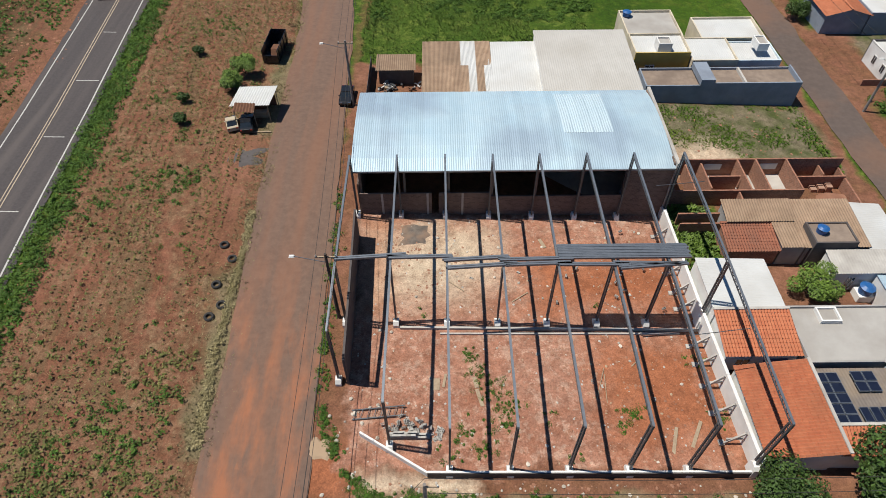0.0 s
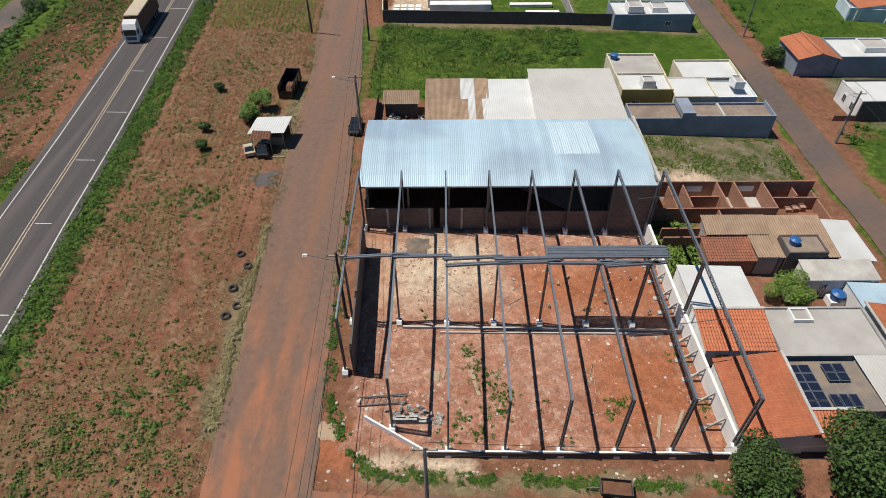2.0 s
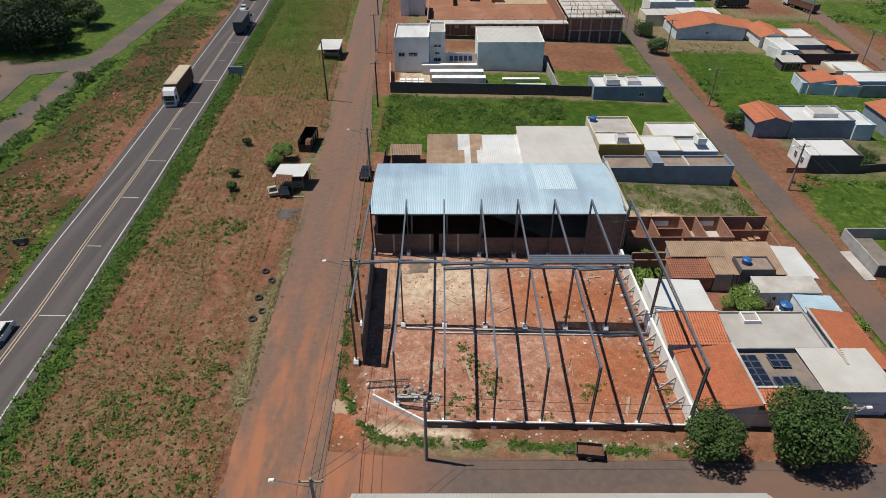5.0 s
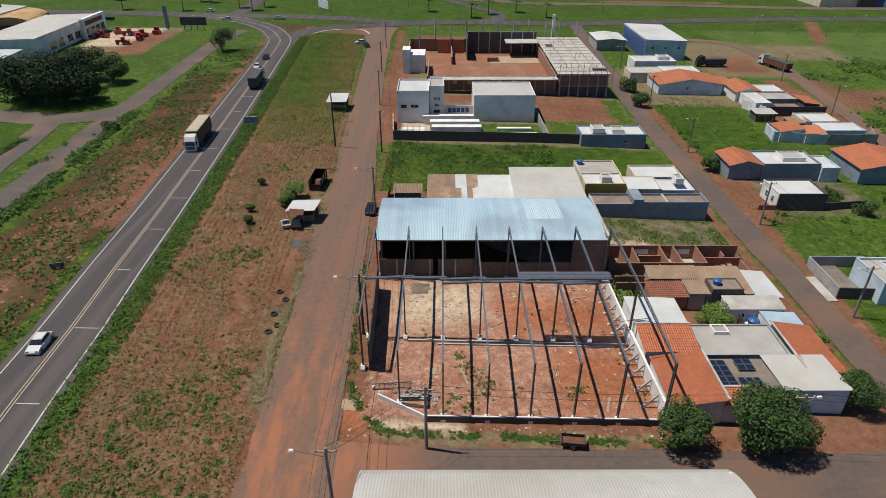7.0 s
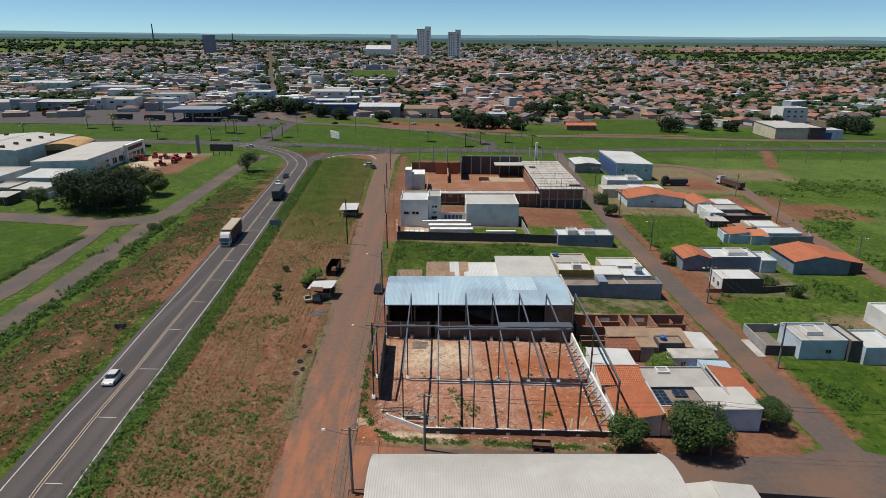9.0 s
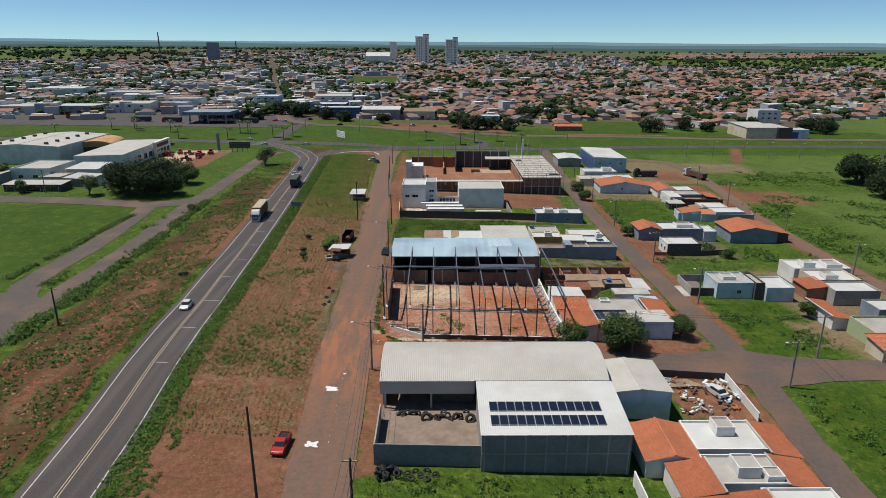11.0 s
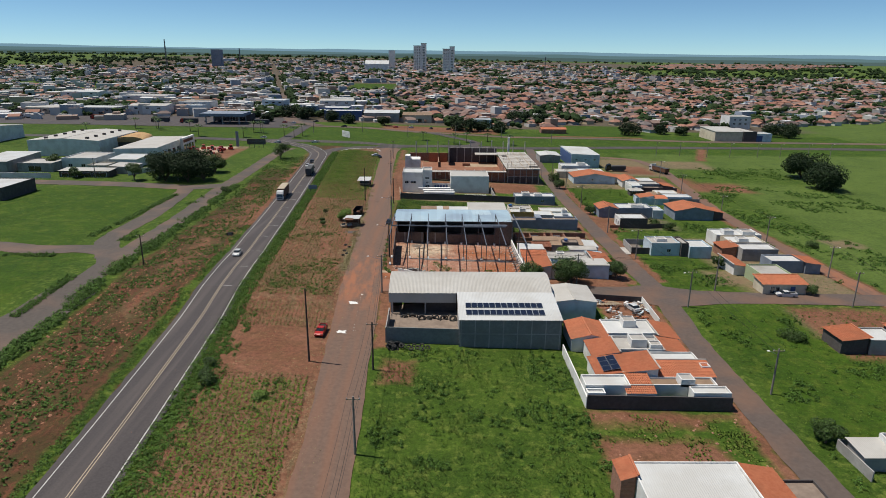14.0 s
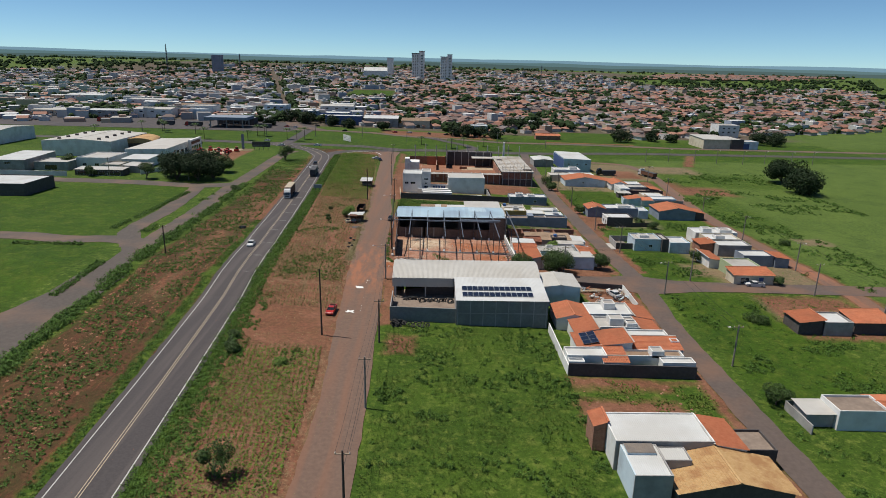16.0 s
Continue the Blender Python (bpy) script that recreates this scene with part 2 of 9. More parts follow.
M["galv"] = mat("galvanised_steel", (0.22, 0.25, 0.29), (0.30, 0.33, 0.37), 2.0, 0.45, metal=0.6)
M["dark"] = mat("dark_opening", (0.015, 0.015, 0.017), (0.03, 0.03, 0.032), 1.0, 0.9)
M["rubber"] = mat("black_rubber", (0.02, 0.02, 0.02), (0.035, 0.033, 0.032), 4.0, 0.8)
M["glass"] = mat("dark_window_glass", (0.02, 0.025, 0.03), (0.03, 0.04, 0.05), 1.0, 0.08, spec=0.8)
M["solar"] = mat("solar_cell_glass", (0.012, 0.016, 0.035), (0.02, 0.026, 0.05), 2.0, 0.12, spec=0.7)
M["ash"] = mat("dark_ash", (0.1, 0.085, 0.075), (0.24, 0.2, 0.17), 1.2, 0.95, bump=0.03, c3=(0.34, 0.22, 0.15), big=0.5, c3_amount=0.7)
M["wood"] = mat("weathered_timber", (0.36, 0.26, 0.17), (0.5, 0.4, 0.28), 3.0, 0.9)
M["pole"] = mat("concrete_pole", (0.24, 0.21, 0.19), (0.32, 0.29, 0.26), 2.0, 0.9)
M["pole_wood"] = mat("dark_timber_pole", (0.06, 0.045, 0.038), (0.09, 0.07, 0.06), 3.0, 0.9)
M["bark"] = mat("bark", (0.10, 0.075, 0.055), (0.16, 0.12, 0.09), 3.0, 0.95, bump=0.03)
M["leaf"] = mat("tree_leaves", (0.026, 0.06, 0.01), (0.075, 0.135, 0.024), 0.9, 0.6, island=0.45, spec=0.3)
M["leaf_light"] = mat("bright_leaves", (0.085, 0.16, 0.018), (0.165, 0.26, 0.034), 0.9, 0.6, island=0.4, spec=0.3)
M["grass"] = mat("grass_blades", (0.05, 0.118, 0.009), (0.125, 0.225, 0.019), 0.45, 0.7, island=0.3, c3=(0.18, 0.232, 0.04), big=0.16, c3_amount=0.75, spec=0.2)
M["crop"] = mat("crop_leaves", (0.105, 0.112, 0.03), (0.19, 0.188, 0.055), 0.4, 0.7, island=0.4, spec=0.2)
M["leaf_dark"] = mat("dark_tree_leaves", (0.011, 0.026, 0.009), (0.03, 0.06, 0.018), 0.9, 0.7, island=0.4, spec=0.2)
M["weed"] = mat("weed_leaves", (0.042, 0.1, 0.013), (0.1, 0.19, 0.027), 0.5, 0.7, island=0.4, spec=0.2)
M["verge_leaf"] = mat("verge_leaves", (0.042, 0.1, 0.011), (0.095, 0.185, 0.02), 0.5, 0.7, island=0.4, spec=0.2)
M["dry_grass"] = mat("dry_grass", (0.26, 0.22, 0.10), (0.38, 0.32, 0.18), 0.5, 0.9, island=0.3, spec=0.2)


def up_lit(m, share=0.5):
    """Thin blades scatter light through, so they take most of it from above."""
    n, l = m.node_tree.nodes, m.node_tree.links
    geo, mul, add = n.new("ShaderNodeNewGeometry"), n.new("ShaderNodeVectorMath"), n.new("ShaderNodeVectorMath")
    mul.operation, mul.inputs["Scale"].default_value = "SCALE", share
    l.new(geo.outputs["Normal"], mul.inputs[0])
    l.new(mul.outputs[0], add.inputs[0])
    add.inputs[1].default_value = (0, 0, 1)
    nrm = n.new("ShaderNodeVectorMath")
    nrm.operation = "NORMALIZE"
    l.new(add.outputs[0], nrm.inputs[0])
    l.new(nrm.outputs[0], n["Principled BSDF"].inputs["Normal"])


for key, share in (("grass", 0.3), ("crop", 1.3), ("dry_grass", 0.6), ("weed", 1.7), ("verge_leaf", 0.9)):
    up_lit(M[key], share)
up_lit(M["leaf_light"], 0.9)
M["water_tank"] = mat("blue_plastic_tank", (0.02, 0.11, 0.35), (0.03, 0.15, 0.42), 1.0, 0.4)
M["chrome"] = mat("bright_metal", (0.6, 0.6, 0.6), (0.7, 0.7, 0.7), 2.0, 0.25, metal=1.0)
M["white_paint"] = mat("white_vehicle_paint", (0.74, 0.74, 0.74), (0.78, 0.78, 0.78), 1.0, 0.25)
M["red_paint"] = mat("red_vehicle_paint", (0.5, 0.025, 0.02), (0.56, 0.035, 0.025), 1.0, 0.3)
M["black_paint"] = mat("black_vehicle_paint", (0.015, 0.017, 0.022), (0.022, 0.025, 0.03), 1.0, 0.2)
M["tarp"] = mat("beige_canvas", (0.50, 0.42, 0.30), (0.58, 0.50, 0.38), 1.0, 0.85, c3=(0.42, 0.34, 0.24), big=0.4)
M["dark_tarp"] = mat("dark_grey_canvas", (0.06, 0.06, 0.065), (0.09, 0.09, 0.095), 1.0, 0.8)
M["rust"] = mat("rusty_iron", (0.12, 0.05, 0.03), (0.22, 0.10, 0.05), 2.0, 0.9)
M["lamp_red"] = mat("red_lens", (0.4, 0.02, 0.02), (0.45, 0.03, 0.02), 1.0, 0.2)


# ---- mesh helpers ----
def link(name, bm, material, parent=None, label="", smooth=False):
    me = bpy.data.meshes.new(name)
    bmesh.ops.recalc_face_normals(bm, faces=bm.faces)
    bm.to_mesh(me)
    bm.free()
    for mm in material if isinstance(material, (list, tuple)) else [material]:
        me.materials.append(mm)
    if smooth:
        me.polygons.foreach_set("use_smooth", [True] * len(me.polygons))
    ob = new(name, me)
    if parent:
        ob.parent = parent
    if label:
        ob["label"] = label
    return ob


part = link


def thing(name, x, y, z, label, category, rz=0.0, group="", kind=""):
    ob = new(name)
    ob.matrix_world = pose(x, y, z, 0, 0, rz)
    return tagged(ob, label, category, group, kind)


def box(bm, x0, x1, y0, y1, z0, z1, m=0):
    v = [bm.verts.new(p) for p in ((x0, y0, z0), (x1, y0, z0), (x1, y1, z0), (x0, y1, z0), (x0, y0, z1), (x1, y0, z1), (x1, y1, z1), (x0, y1, z1))]
    for f in ((0, 1, 2, 3), (4, 5, 6, 7), (0, 1, 5, 4), (1, 2, 6, 5), (2, 3, 7, 6), (3, 0, 4, 7)):
        bm.faces.new([v[i] for i in f]).material_index = m
    return bm


def boxes(*rows):
    bm = bmesh.new()
    for r in rows:
        box(bm, *r)
    return bm


def prism(bm, pts, depth_axis, a, b):
    """Extrude a closed outline. depth_axis 'x': outline in (y, z); 'y': in (x, z); 'z': in (x, y)."""
    def p3(u, v, d):
        return {"x": (d, u, v), "y": (u, d, v), "z": (u, v, d)}[depth_axis]
    lo, hi = [bm.verts.new(p3(u, v, a)) for u, v in pts], [bm.verts.new(p3(u, v, b)) for u, v in pts]
    n = len(pts)
    bm.faces.new(lo)
    bm.faces.new(hi[::-1])
    for i in range(n):
        bm.faces.new((lo[i], lo[(i + 1) % n], hi[(i + 1) % n], hi[i]))
    return bm


def bar(bm, p, q, w, h=None):
    """A square bar from p to q."""
    p, q, h = Vector(p), Vector(q), h or w
    d = (q - p).normalized()
    side = d.cross(Vector((0, 0, 1)))
    side = side.normalized() if side.length > 1e-3 else Vector((1, 0, 0))
    up = side.cross(d).normalized()
    vs = [[bm.verts.new(c + side * (w / 2 * a) + up * (h / 2 * b)) for a, b in ((-1, -1), (1, -1), (1, 1), (-1, 1))] for c in (p, q)]
    for i in range(4):
        bm.faces.new((vs[0][i], vs[0][(i + 1) % 4], vs[1][(i + 1) % 4], vs[1][i]))
    bm.faces.new(vs[0])
    bm.faces.new(vs[1][::-1])
    return bm


def tube(bm, p, q, r0, r1, n=8, caps=True):
    p, q = Vector(p), Vector(q)
    d = (q - p).normalized()
    u = d.orthogonal().normalized()
    w = d.cross(u)
    rings = [[bm.verts.new(c + (u * math.cos(2 * math.pi * i / n) + w * math.sin(2 * math.pi * i / n)) * r) for i in range(n)] for c, r in ((p, r0), (q, r1))]
    for i in range(n):
        bm.faces.new((rings[0][i], rings[0][(i + 1) % n], rings[1][(i + 1) % n], rings[1][i]))
    if caps:
        bm.faces.new(rings[0][::-1])
        bm.faces.new(rings[1])
    return bm


def sheet(bm, a, b, c, d, pitch=0.3, amp=0.03, arch=0.0, steps=1, course=0.0, lap=0.045):
    """A ribbed roof sheet with corners a, b (low edge) and d, c (high edge); the ribs run from a to d."""
    a, b, c, d = Vector(a), Vector(b), Vector(c), Vector(d)
    n = max(2, int((b - a).length / pitch))
    nz = (b - a).cross(d - a).normalized()
    if nz.z < 0:
        nz = -nz
    rows = []
    levels = [(j / steps, 0.0) for j in range(steps + 1)]
    if course:
        k = max(2, int(max((d - a).length, (c - b).length) / course))
        low = 0 if a.z <= d.z else 1
        levels = [(((j + e) / k), lap * (1 - e if low == 0 else e)) for j in range(k) for e in (0, 1)]
    for v, lift in levels:
        row = []
        for i in range(2 * n + 1):
            u = i / (2 * n)
            p = a.lerp(b, u).lerp(d.lerp(c, u), v) + nz * ((amp if i % 2 else -amp) + lift) + Vector((0, 0, arch * 4 * v * (1 - v)))
            row.append(bm.verts.new(p))
        rows.append(row)
    for j in range(len(rows) - 1):
        for i in range(2 * n):
            bm.faces.new((rows[j][i], rows[j][i + 1], rows[j + 1][i + 1], rows[j + 1][i]))
    return bm


def smooth_line(pts, step=3.0):
    """Points along a soft curve through pts."""
    out = []
    P = [Vector((*p[:2], p[2] if len(p) > 2 else 0)) for p in pts]
    for i in range(len(P) - 1):
        p0, p1, p2, p3 = P[max(i - 1, 0)], P[i], P[i + 1], P[min(i + 2, len(P) - 1)]
        n = max(1, int((p2 - p1).length / step))
        for k in range(n):
            t = k / n
            out.append(0.5 * ((2 * p1) + (p2 - p0) * t + (2 * p0 - 5 * p1 + 4 * p2 - p3) * t * t + (3 * p1 - p0 - 3 * p2 + p3) * t ** 3))
    out.append(P[-1])
    return out


def ribbon(name, pts, width, material, lift, label="", offset=0.0, wobble=0.0, cross=4, kind="structure", category="road"):
    """A band laid on the ground along a line; a third number in a point widens it."""
    lift += 0.05
    line = smooth_line(pts)
    bm = bmesh.new()
    rows = []
    for i, p in enumerate(line):
        d = (line[min(i + 1, len(line) - 1)] - line[max(i - 1, 0)])
        d.z = 0
        side = Vector((d.y, -d.x, 0)).normalized()
        row = []
        for k in range(cross + 1):
            s = (k / cross - 0.5) * (width + p.z)
            if wobble and k in (0, cross):
                s += wobble * (noise.noise((p.x * 0.35 + 9 * k, p.y * 0.35, 3)) + 0.6 * noise.noise((p.x * 1.1, p.y * 1.1, 7 * k)))
            q = p + side * (s + offset)
            row.append(bm.verts.new((q.x, q.y, g(q.x, q.y) + lift)))
        rows.append(row)
    for i in range(len(rows) - 1):
        for k in range(cross):
            bm.faces.new((rows[i][k], rows[i][k + 1], rows[i + 1][k + 1], rows[i + 1][k]))
    ob = link(name, bm, material)
    return tagged(ob, label, category, kind=kind)


def raw(name, verts, faces, material, label="", category="", kind="stuff"):
    me = bpy.data.meshes.new(name)
    me.from_pydata(verts, [], faces)
    me.materials.append(material)
    ob = new(name, me)
    return tagged(ob, label, category, kind=kind)

# ---- ground ----
def ground_material():
    m = bpy.data.materials.new("ground_soil_and_grass")
    m.use_nodes = True
    nt = m.node_tree
    n, l = nt.nodes, nt.links
    b = n["Principled BSDF"]
    b.inputs["Roughness"].default_value, b.inputs["Specular IOR Level"].default_value = 0.95, 0.2
    geo = n.new("ShaderNodeNewGeometry")

    def noise_of(scale, detail=5, rough=0.6):
        t = n.new("ShaderNodeTexNoise")
        t.inputs["Scale"].default_value, t.inputs["Detail"].default_value, t.inputs["Roughness"].default_value = scale, detail, rough
        l.new(geo.outputs["Position"], t.inputs["Vector"])
        return t

    def math_(op, a, c, d=None):
        t = n.new("ShaderNodeMath")
        t.operation = op
        for s, v in zip(t.inputs, (a, c, d)):
            if v is None:
                continue
            if isinstance(v, (int, float)):
                s.default_value = v
            else:
                l.new(v, s)
        return t.outputs[0]

    def mixed(fac, a, c):
        t = n.new("ShaderNodeMix")
        t.data_type = "RGBA"
        for s, v in ((t.inputs[0], fac), (t.inputs[6], a), (t.inputs[7], c)):
            if isinstance(v, tuple):
                s.default_value = (*v, 1)
            elif isinstance(v, (int, float)):
                s.default_value = v
            else:
                l.new(v, s)
        return t.outputs[2]

    def ranged(v, lo, hi):
        t = n.new("ShaderNodeMapRange")
        t.inputs[1].default_value, t.inputs[2].default_value = lo, hi
        l.new(v, t.inputs[0])
        return t.outputs[0]

    warp = noise_of(0.22, 4)
    vec = n.new("ShaderNodeVectorMath")
    vec.operation = "MULTIPLY_ADD"
    l.new(warp.outputs["Color"], vec.inputs[0])
    vec.inputs[1].default_value, vec.inputs[2].default_value = (5, 5, 0), (-2.5, -2.5, 0)
    add = n.new("ShaderNodeVectorMath")
    l.new(geo.outputs["Position"], add.inputs[0])
    l.new(vec.outputs[0], add.inputs[1])
    sep = n.new("ShaderNodeSeparateXYZ")
    l.new(add.outputs[0], sep.inputs[0])
    fine, mid, broad = noise_of(2.2, 8, 0.7).outputs[0], noise_of(0.35, 6).outputs[0], noise_of(0.06, 5).outputs[0]
    f, mm, bb = ranged(fine, 0.3, 0.7), ranged(mid, 0.35, 0.65), ranged(broad, 0.4, 0.62)

    def tone(a, c, d):
        return mixed(math_("MULTIPLY", bb, 0.7), mixed(f, a, c), mixed(mm, d, c))

    grass = mixed(ranged(noise_of(0.5, 8, 0.75).outputs[0], 0.5, 0.66), tone((0.03, 0.068, 0.007), (0.07, 0.13, 0.012), (0.1, 0.166, 0.017)), (0.14, 0.18, 0.032))
    bright = mixed(ranged(noise_of(0.28, 8, 0.75).outputs[0], 0.48, 0.66), tone((0.026, 0.064, 0.005), (0.052, 0.11, 0.006), (0.073, 0.136, 0.009)), (0.1, 0.144, 0.016))
    pasture = mixed(ranged(noise_of(0.1, 8, 0.75).outputs[0], 0.5, 0.7), tone((0.075, 0.125, 0.022), (0.12, 0.18, 0.034), (0.13, 0.19, 0.036)), (0.065, 0.11, 0.02))
    red = mixed(math_("MULTIPLY", mm, 0.25), tone((0.17, 0.07, 0.041), (0.285, 0.125, 0.075), (0.33, 0.16, 0.105)), (0.1, 0.095, 0.035))
    field = mixed(math_("MULTIPLY", mm, 0.35), tone((0.15, 0.06, 0.035), (0.26, 0.106, 0.063), (0.28, 0.128, 0.08)), (0.12, 0.085, 0.036))
    brown = mixed(math_("MULTIPLY", mm, 0.6), tone((0.08, 0.035, 0.019), (0.15, 0.063, 0.035), (0.125, 0.056, 0.03)), (0.05, 0.06, 0.016))
    dry = mixed(math_("MULTIPLY", mm, 0.5), tone((0.21, 0.155, 0.09), (0.30, 0.225, 0.14), (0.26, 0.165, 0.10)), (0.10, 0.12, 0.045))
    straw = ranged(noise_of(0.55, 8, 0.75).outputs[0], 0.44, 0.64)
    field = mixed(math_("MULTIPLY", straw, 0.7), field, mixed(f, (0.2, 0.135, 0.07), (0.36, 0.25, 0.15)))
    lot = tone((0.28, 0.118, 0.073), (0.47, 0.23, 0.155), (0.56, 0.32, 0.23))
    lane = n.new("ShaderNodeCombineXYZ")
    l.new(math_("MULTIPLY_ADD", sep.outputs[1], 0.06, sep.outputs[0]), lane.inputs[0])
    l.new(math_("MULTIPLY", sep.outputs[1], 0.06), lane.inputs[1])
    drawn = n.new("ShaderNodeTexNoise")
    drawn.inputs["Scale"].default_value, drawn.inputs["Detail"].default_value, drawn.inputs["Roughness"].default_value = 0.75, 7, 0.7
    l.new(lane.outputs[0], drawn.inputs["Vector"])
    streak, rut = ranged(drawn.outputs[0], 0.5, 0.62), ranged(drawn.outputs[0], 0.46, 0.36)
    brown = mixed(math_("MULTIPLY", rut, 0.7), mixed(math_("MULTIPLY", streak, 0.75), brown, (0.045, 0.066, 0.015)), (0.25, 0.088, 0.048))
    field = mixed(math_("MULTIPLY", rut, 0.6), mixed(math_("MULTIPLY", streak, 0.5), field, (0.16, 0.125, 0.065)), (0.29, 0.12, 0.075))
    scrub = mixed(mm, mixed(f, (0.17, 0.14, 0.09), (0.27, 0.22, 0.15)), (0.085, 0.105, 0.032))
    specks = ranged(noise_of(3.2, 4, 0.8).outputs[0], 0.6, 0.68)
    lot = mixed(math_("MULTIPLY", specks, 0.6), lot, (0.62, 0.46, 0.36))
    pits = ranged(noise_of(2.3, 6, 0.85).outputs[0], 0.58, 0.66)
    lot = mixed(math_("MULTIPLY", pits, 0.65), lot, (0.17, 0.065, 0.04))
    scuff = ranged(noise_of(0.8, 9, 0.78).outputs[0], 0.5, 0.58)
    lot = mixed(math_("MULTIPLY", scuff, 0.6), lot, (0.60, 0.41, 0.31))
    damp = ranged(noise_of(0.27, 7, 0.78).outputs[0], 0.52, 0.6)
    lot = mixed(math_("MULTIPLY", damp, 0.5), lot, (0.29, 0.115, 0.065))
    orange = mixed(math_("MULTIPLY", pits, 0.6), tone((0.30, 0.105, 0.05), (0.42, 0.155, 0.075), (0.48, 0.20, 0.11)), (0.2, 0.07, 0.04))
    pale = mixed(math_("MULTIPLY", damp, 0.55), tone((0.50, 0.36, 0.25), (0.72, 0.60, 0.45), (0.6, 0.45, 0.32)), (0.36, 0.22, 0.14))
    town = tone((0.10, 0.075, 0.055), (0.17, 0.13, 0.10), (0.07, 0.085, 0.035))
    # rows: tone, shear, from and to across (x + shear * y), from and to along y, softness
    rows = []
    # far land
    rows += [
        (town, 0, -2500, 2500, 345, 2300, 8), (grass, 0, -2500, -330, 150, 900, 30), (pasture, 0, 330, 2500, 300, 560, 30),
        (pasture, 0, 700, 4000, 900, 4900, 200), (pasture, 0, -4000, -900, 1200, 4900, 200), (bright, 0, -300, 330, 192, 318, 3),
        (red, 0, -30, 60, 300, 335, 6), (pasture, 0, 128, 420, -200, 215, 6), (grass, 0, 71, 121, -160, 215, 3),
    ]
    # ring road and east plots
    rows += [
        (bright, 0, 72, 96, 56, 100, 4), (bright, 0, 72, 92, -34, -6, 4), (dry, 0, 92, 121, -38, 16, 4),
        (red, 0, 102, 121, 74, 100, 5), (dry, 0, 72, 100, 100, 142, 4), (scrub, 0, 74, 98, 28, 54, 4),
        (red, 0, 119.5, 126.5, -160, 130, 2), (bright, 0, 72, 100, -100, -46, 4), (dry, 0, 104, 134, 134, 190, 6),
    ]
    # east side
    rows += [
        (red, 0, 112, 128, 140, 165, 5), (red, 0, 132, 160, 97, 132, 6), (dry, 0, 138, 169, 156, 186, 6),
        (red, -0.425, 88, 94, 190, 242, 3), (dry, 0, 141, 152, 8, 18, 3), (grass, 0, 128, 150, 30, 95, 8),
        (grass, 0, 140, 200, 118, 160, 8), (dry, 0, 95, 110, -60, -48, 4), (red, 0, 96, 118, -70, -46, 3),
    ]
    # west side
    rows += [
        (dry, 0, 86, 102, -31, -18, 3), (red, 0, 71, 78, 24, 46, 2), (grass, 0.06, -84, -70, -14, 72, 2),
        (brown, 0.03, -67, -39, -170, 205, 3), (grass, 0.03, -70, -66, -170, 80, 3), (field, 0.03, -57, -54, -60, 60, 7),
        (red, 0.062, -51.5, -46.3, 14, 185, 1.5), (grass, 0.062, -49, -46.4, -170, 12, 1.5), (grass, 0.03, -71, -66.5, -130, 80, 2),
    ]
    # highway field
    rows += [
        (grass, 0, -74, -60, 120, 200, 6), (bright, 0, -220, -82, -120, 74, 3), (grass, 0, -92, -80, -10, 74, 3),
        (grass, 0, -240, -84, 88, 200, 6), (field, 0.062, -37.5, -11, -170, 200, 1.5), (bright, 0.062, -33, -22, 90, 192, 12),
        (red, 0.062, -33, -13, -82, -62, 3), (red, 0.062, -33, -13, -58, -55, 1), (grass, 0.062, -37.4, -34.6, -170, 190, 1.2),
    ]
    # lot and yards
    rows += [
        (dry, 0.04, -14.5, -11.6, -30, 35, 1.0), (red, 0.05, -19, -11.5, -8, 14, 2.5), (red, 0, -4, 1, -40, 62, 1.5),
        (red, 0, -3, 62, -48, -30, 1.5), (red, 0, -3, 64, -32, 45, 1), (orange, 0, -2.6, 2, -33, -29, 3),
        (dry, 0, 2, 34, -34.6, -33.2, 0.8), (scrub, 0, 37, 62, 8, 24, 1.5), (grass, 0, 36, 42, -12, 2, 1),
    ]
    # houses
    rows += [
        (grass, 0, -3.5, 62, 33, 62.5, 1.2), (bright, 0, 35, 62, 44, 66, 1.2), (grass, 0, -0.5, 37.5, -170, -72, 1.5),
        (red, 0, 2, 8, -84, -76, 2.5), (red, 0, 37, 62, -110, -91, 2), (grass, 0, 30, 62, -99, -95, 3),
        (grass, 0, 56, 63, -112, -92, 2), (red, 0, 62, 64.5, -160, -44, 1.5), (red, 0, 50, 63, -56, -43, 1),
    ]
    # meadow and street
    rows += [
        (lot, 0, 0.4, 35, -31, 0, 0.6), (orange, 0, 24, 35, -29, -17.5, 5), (orange, 0, 18, 35, -14, -6, 5),
        (orange, 0, 1, 4, -14, -1, 1.5), (pale, 0, 2.5, 12, -12, -3.5, 7), (pale, 0, 8, 15, -9, -3, 6),
        (pale, 0, 37, 48, 8, 14.5, 4), (pale, 0, 2, 12, -33, -31.6, 1.2), (dry, 0, -3, 63, 62, 175, 2),
    ]
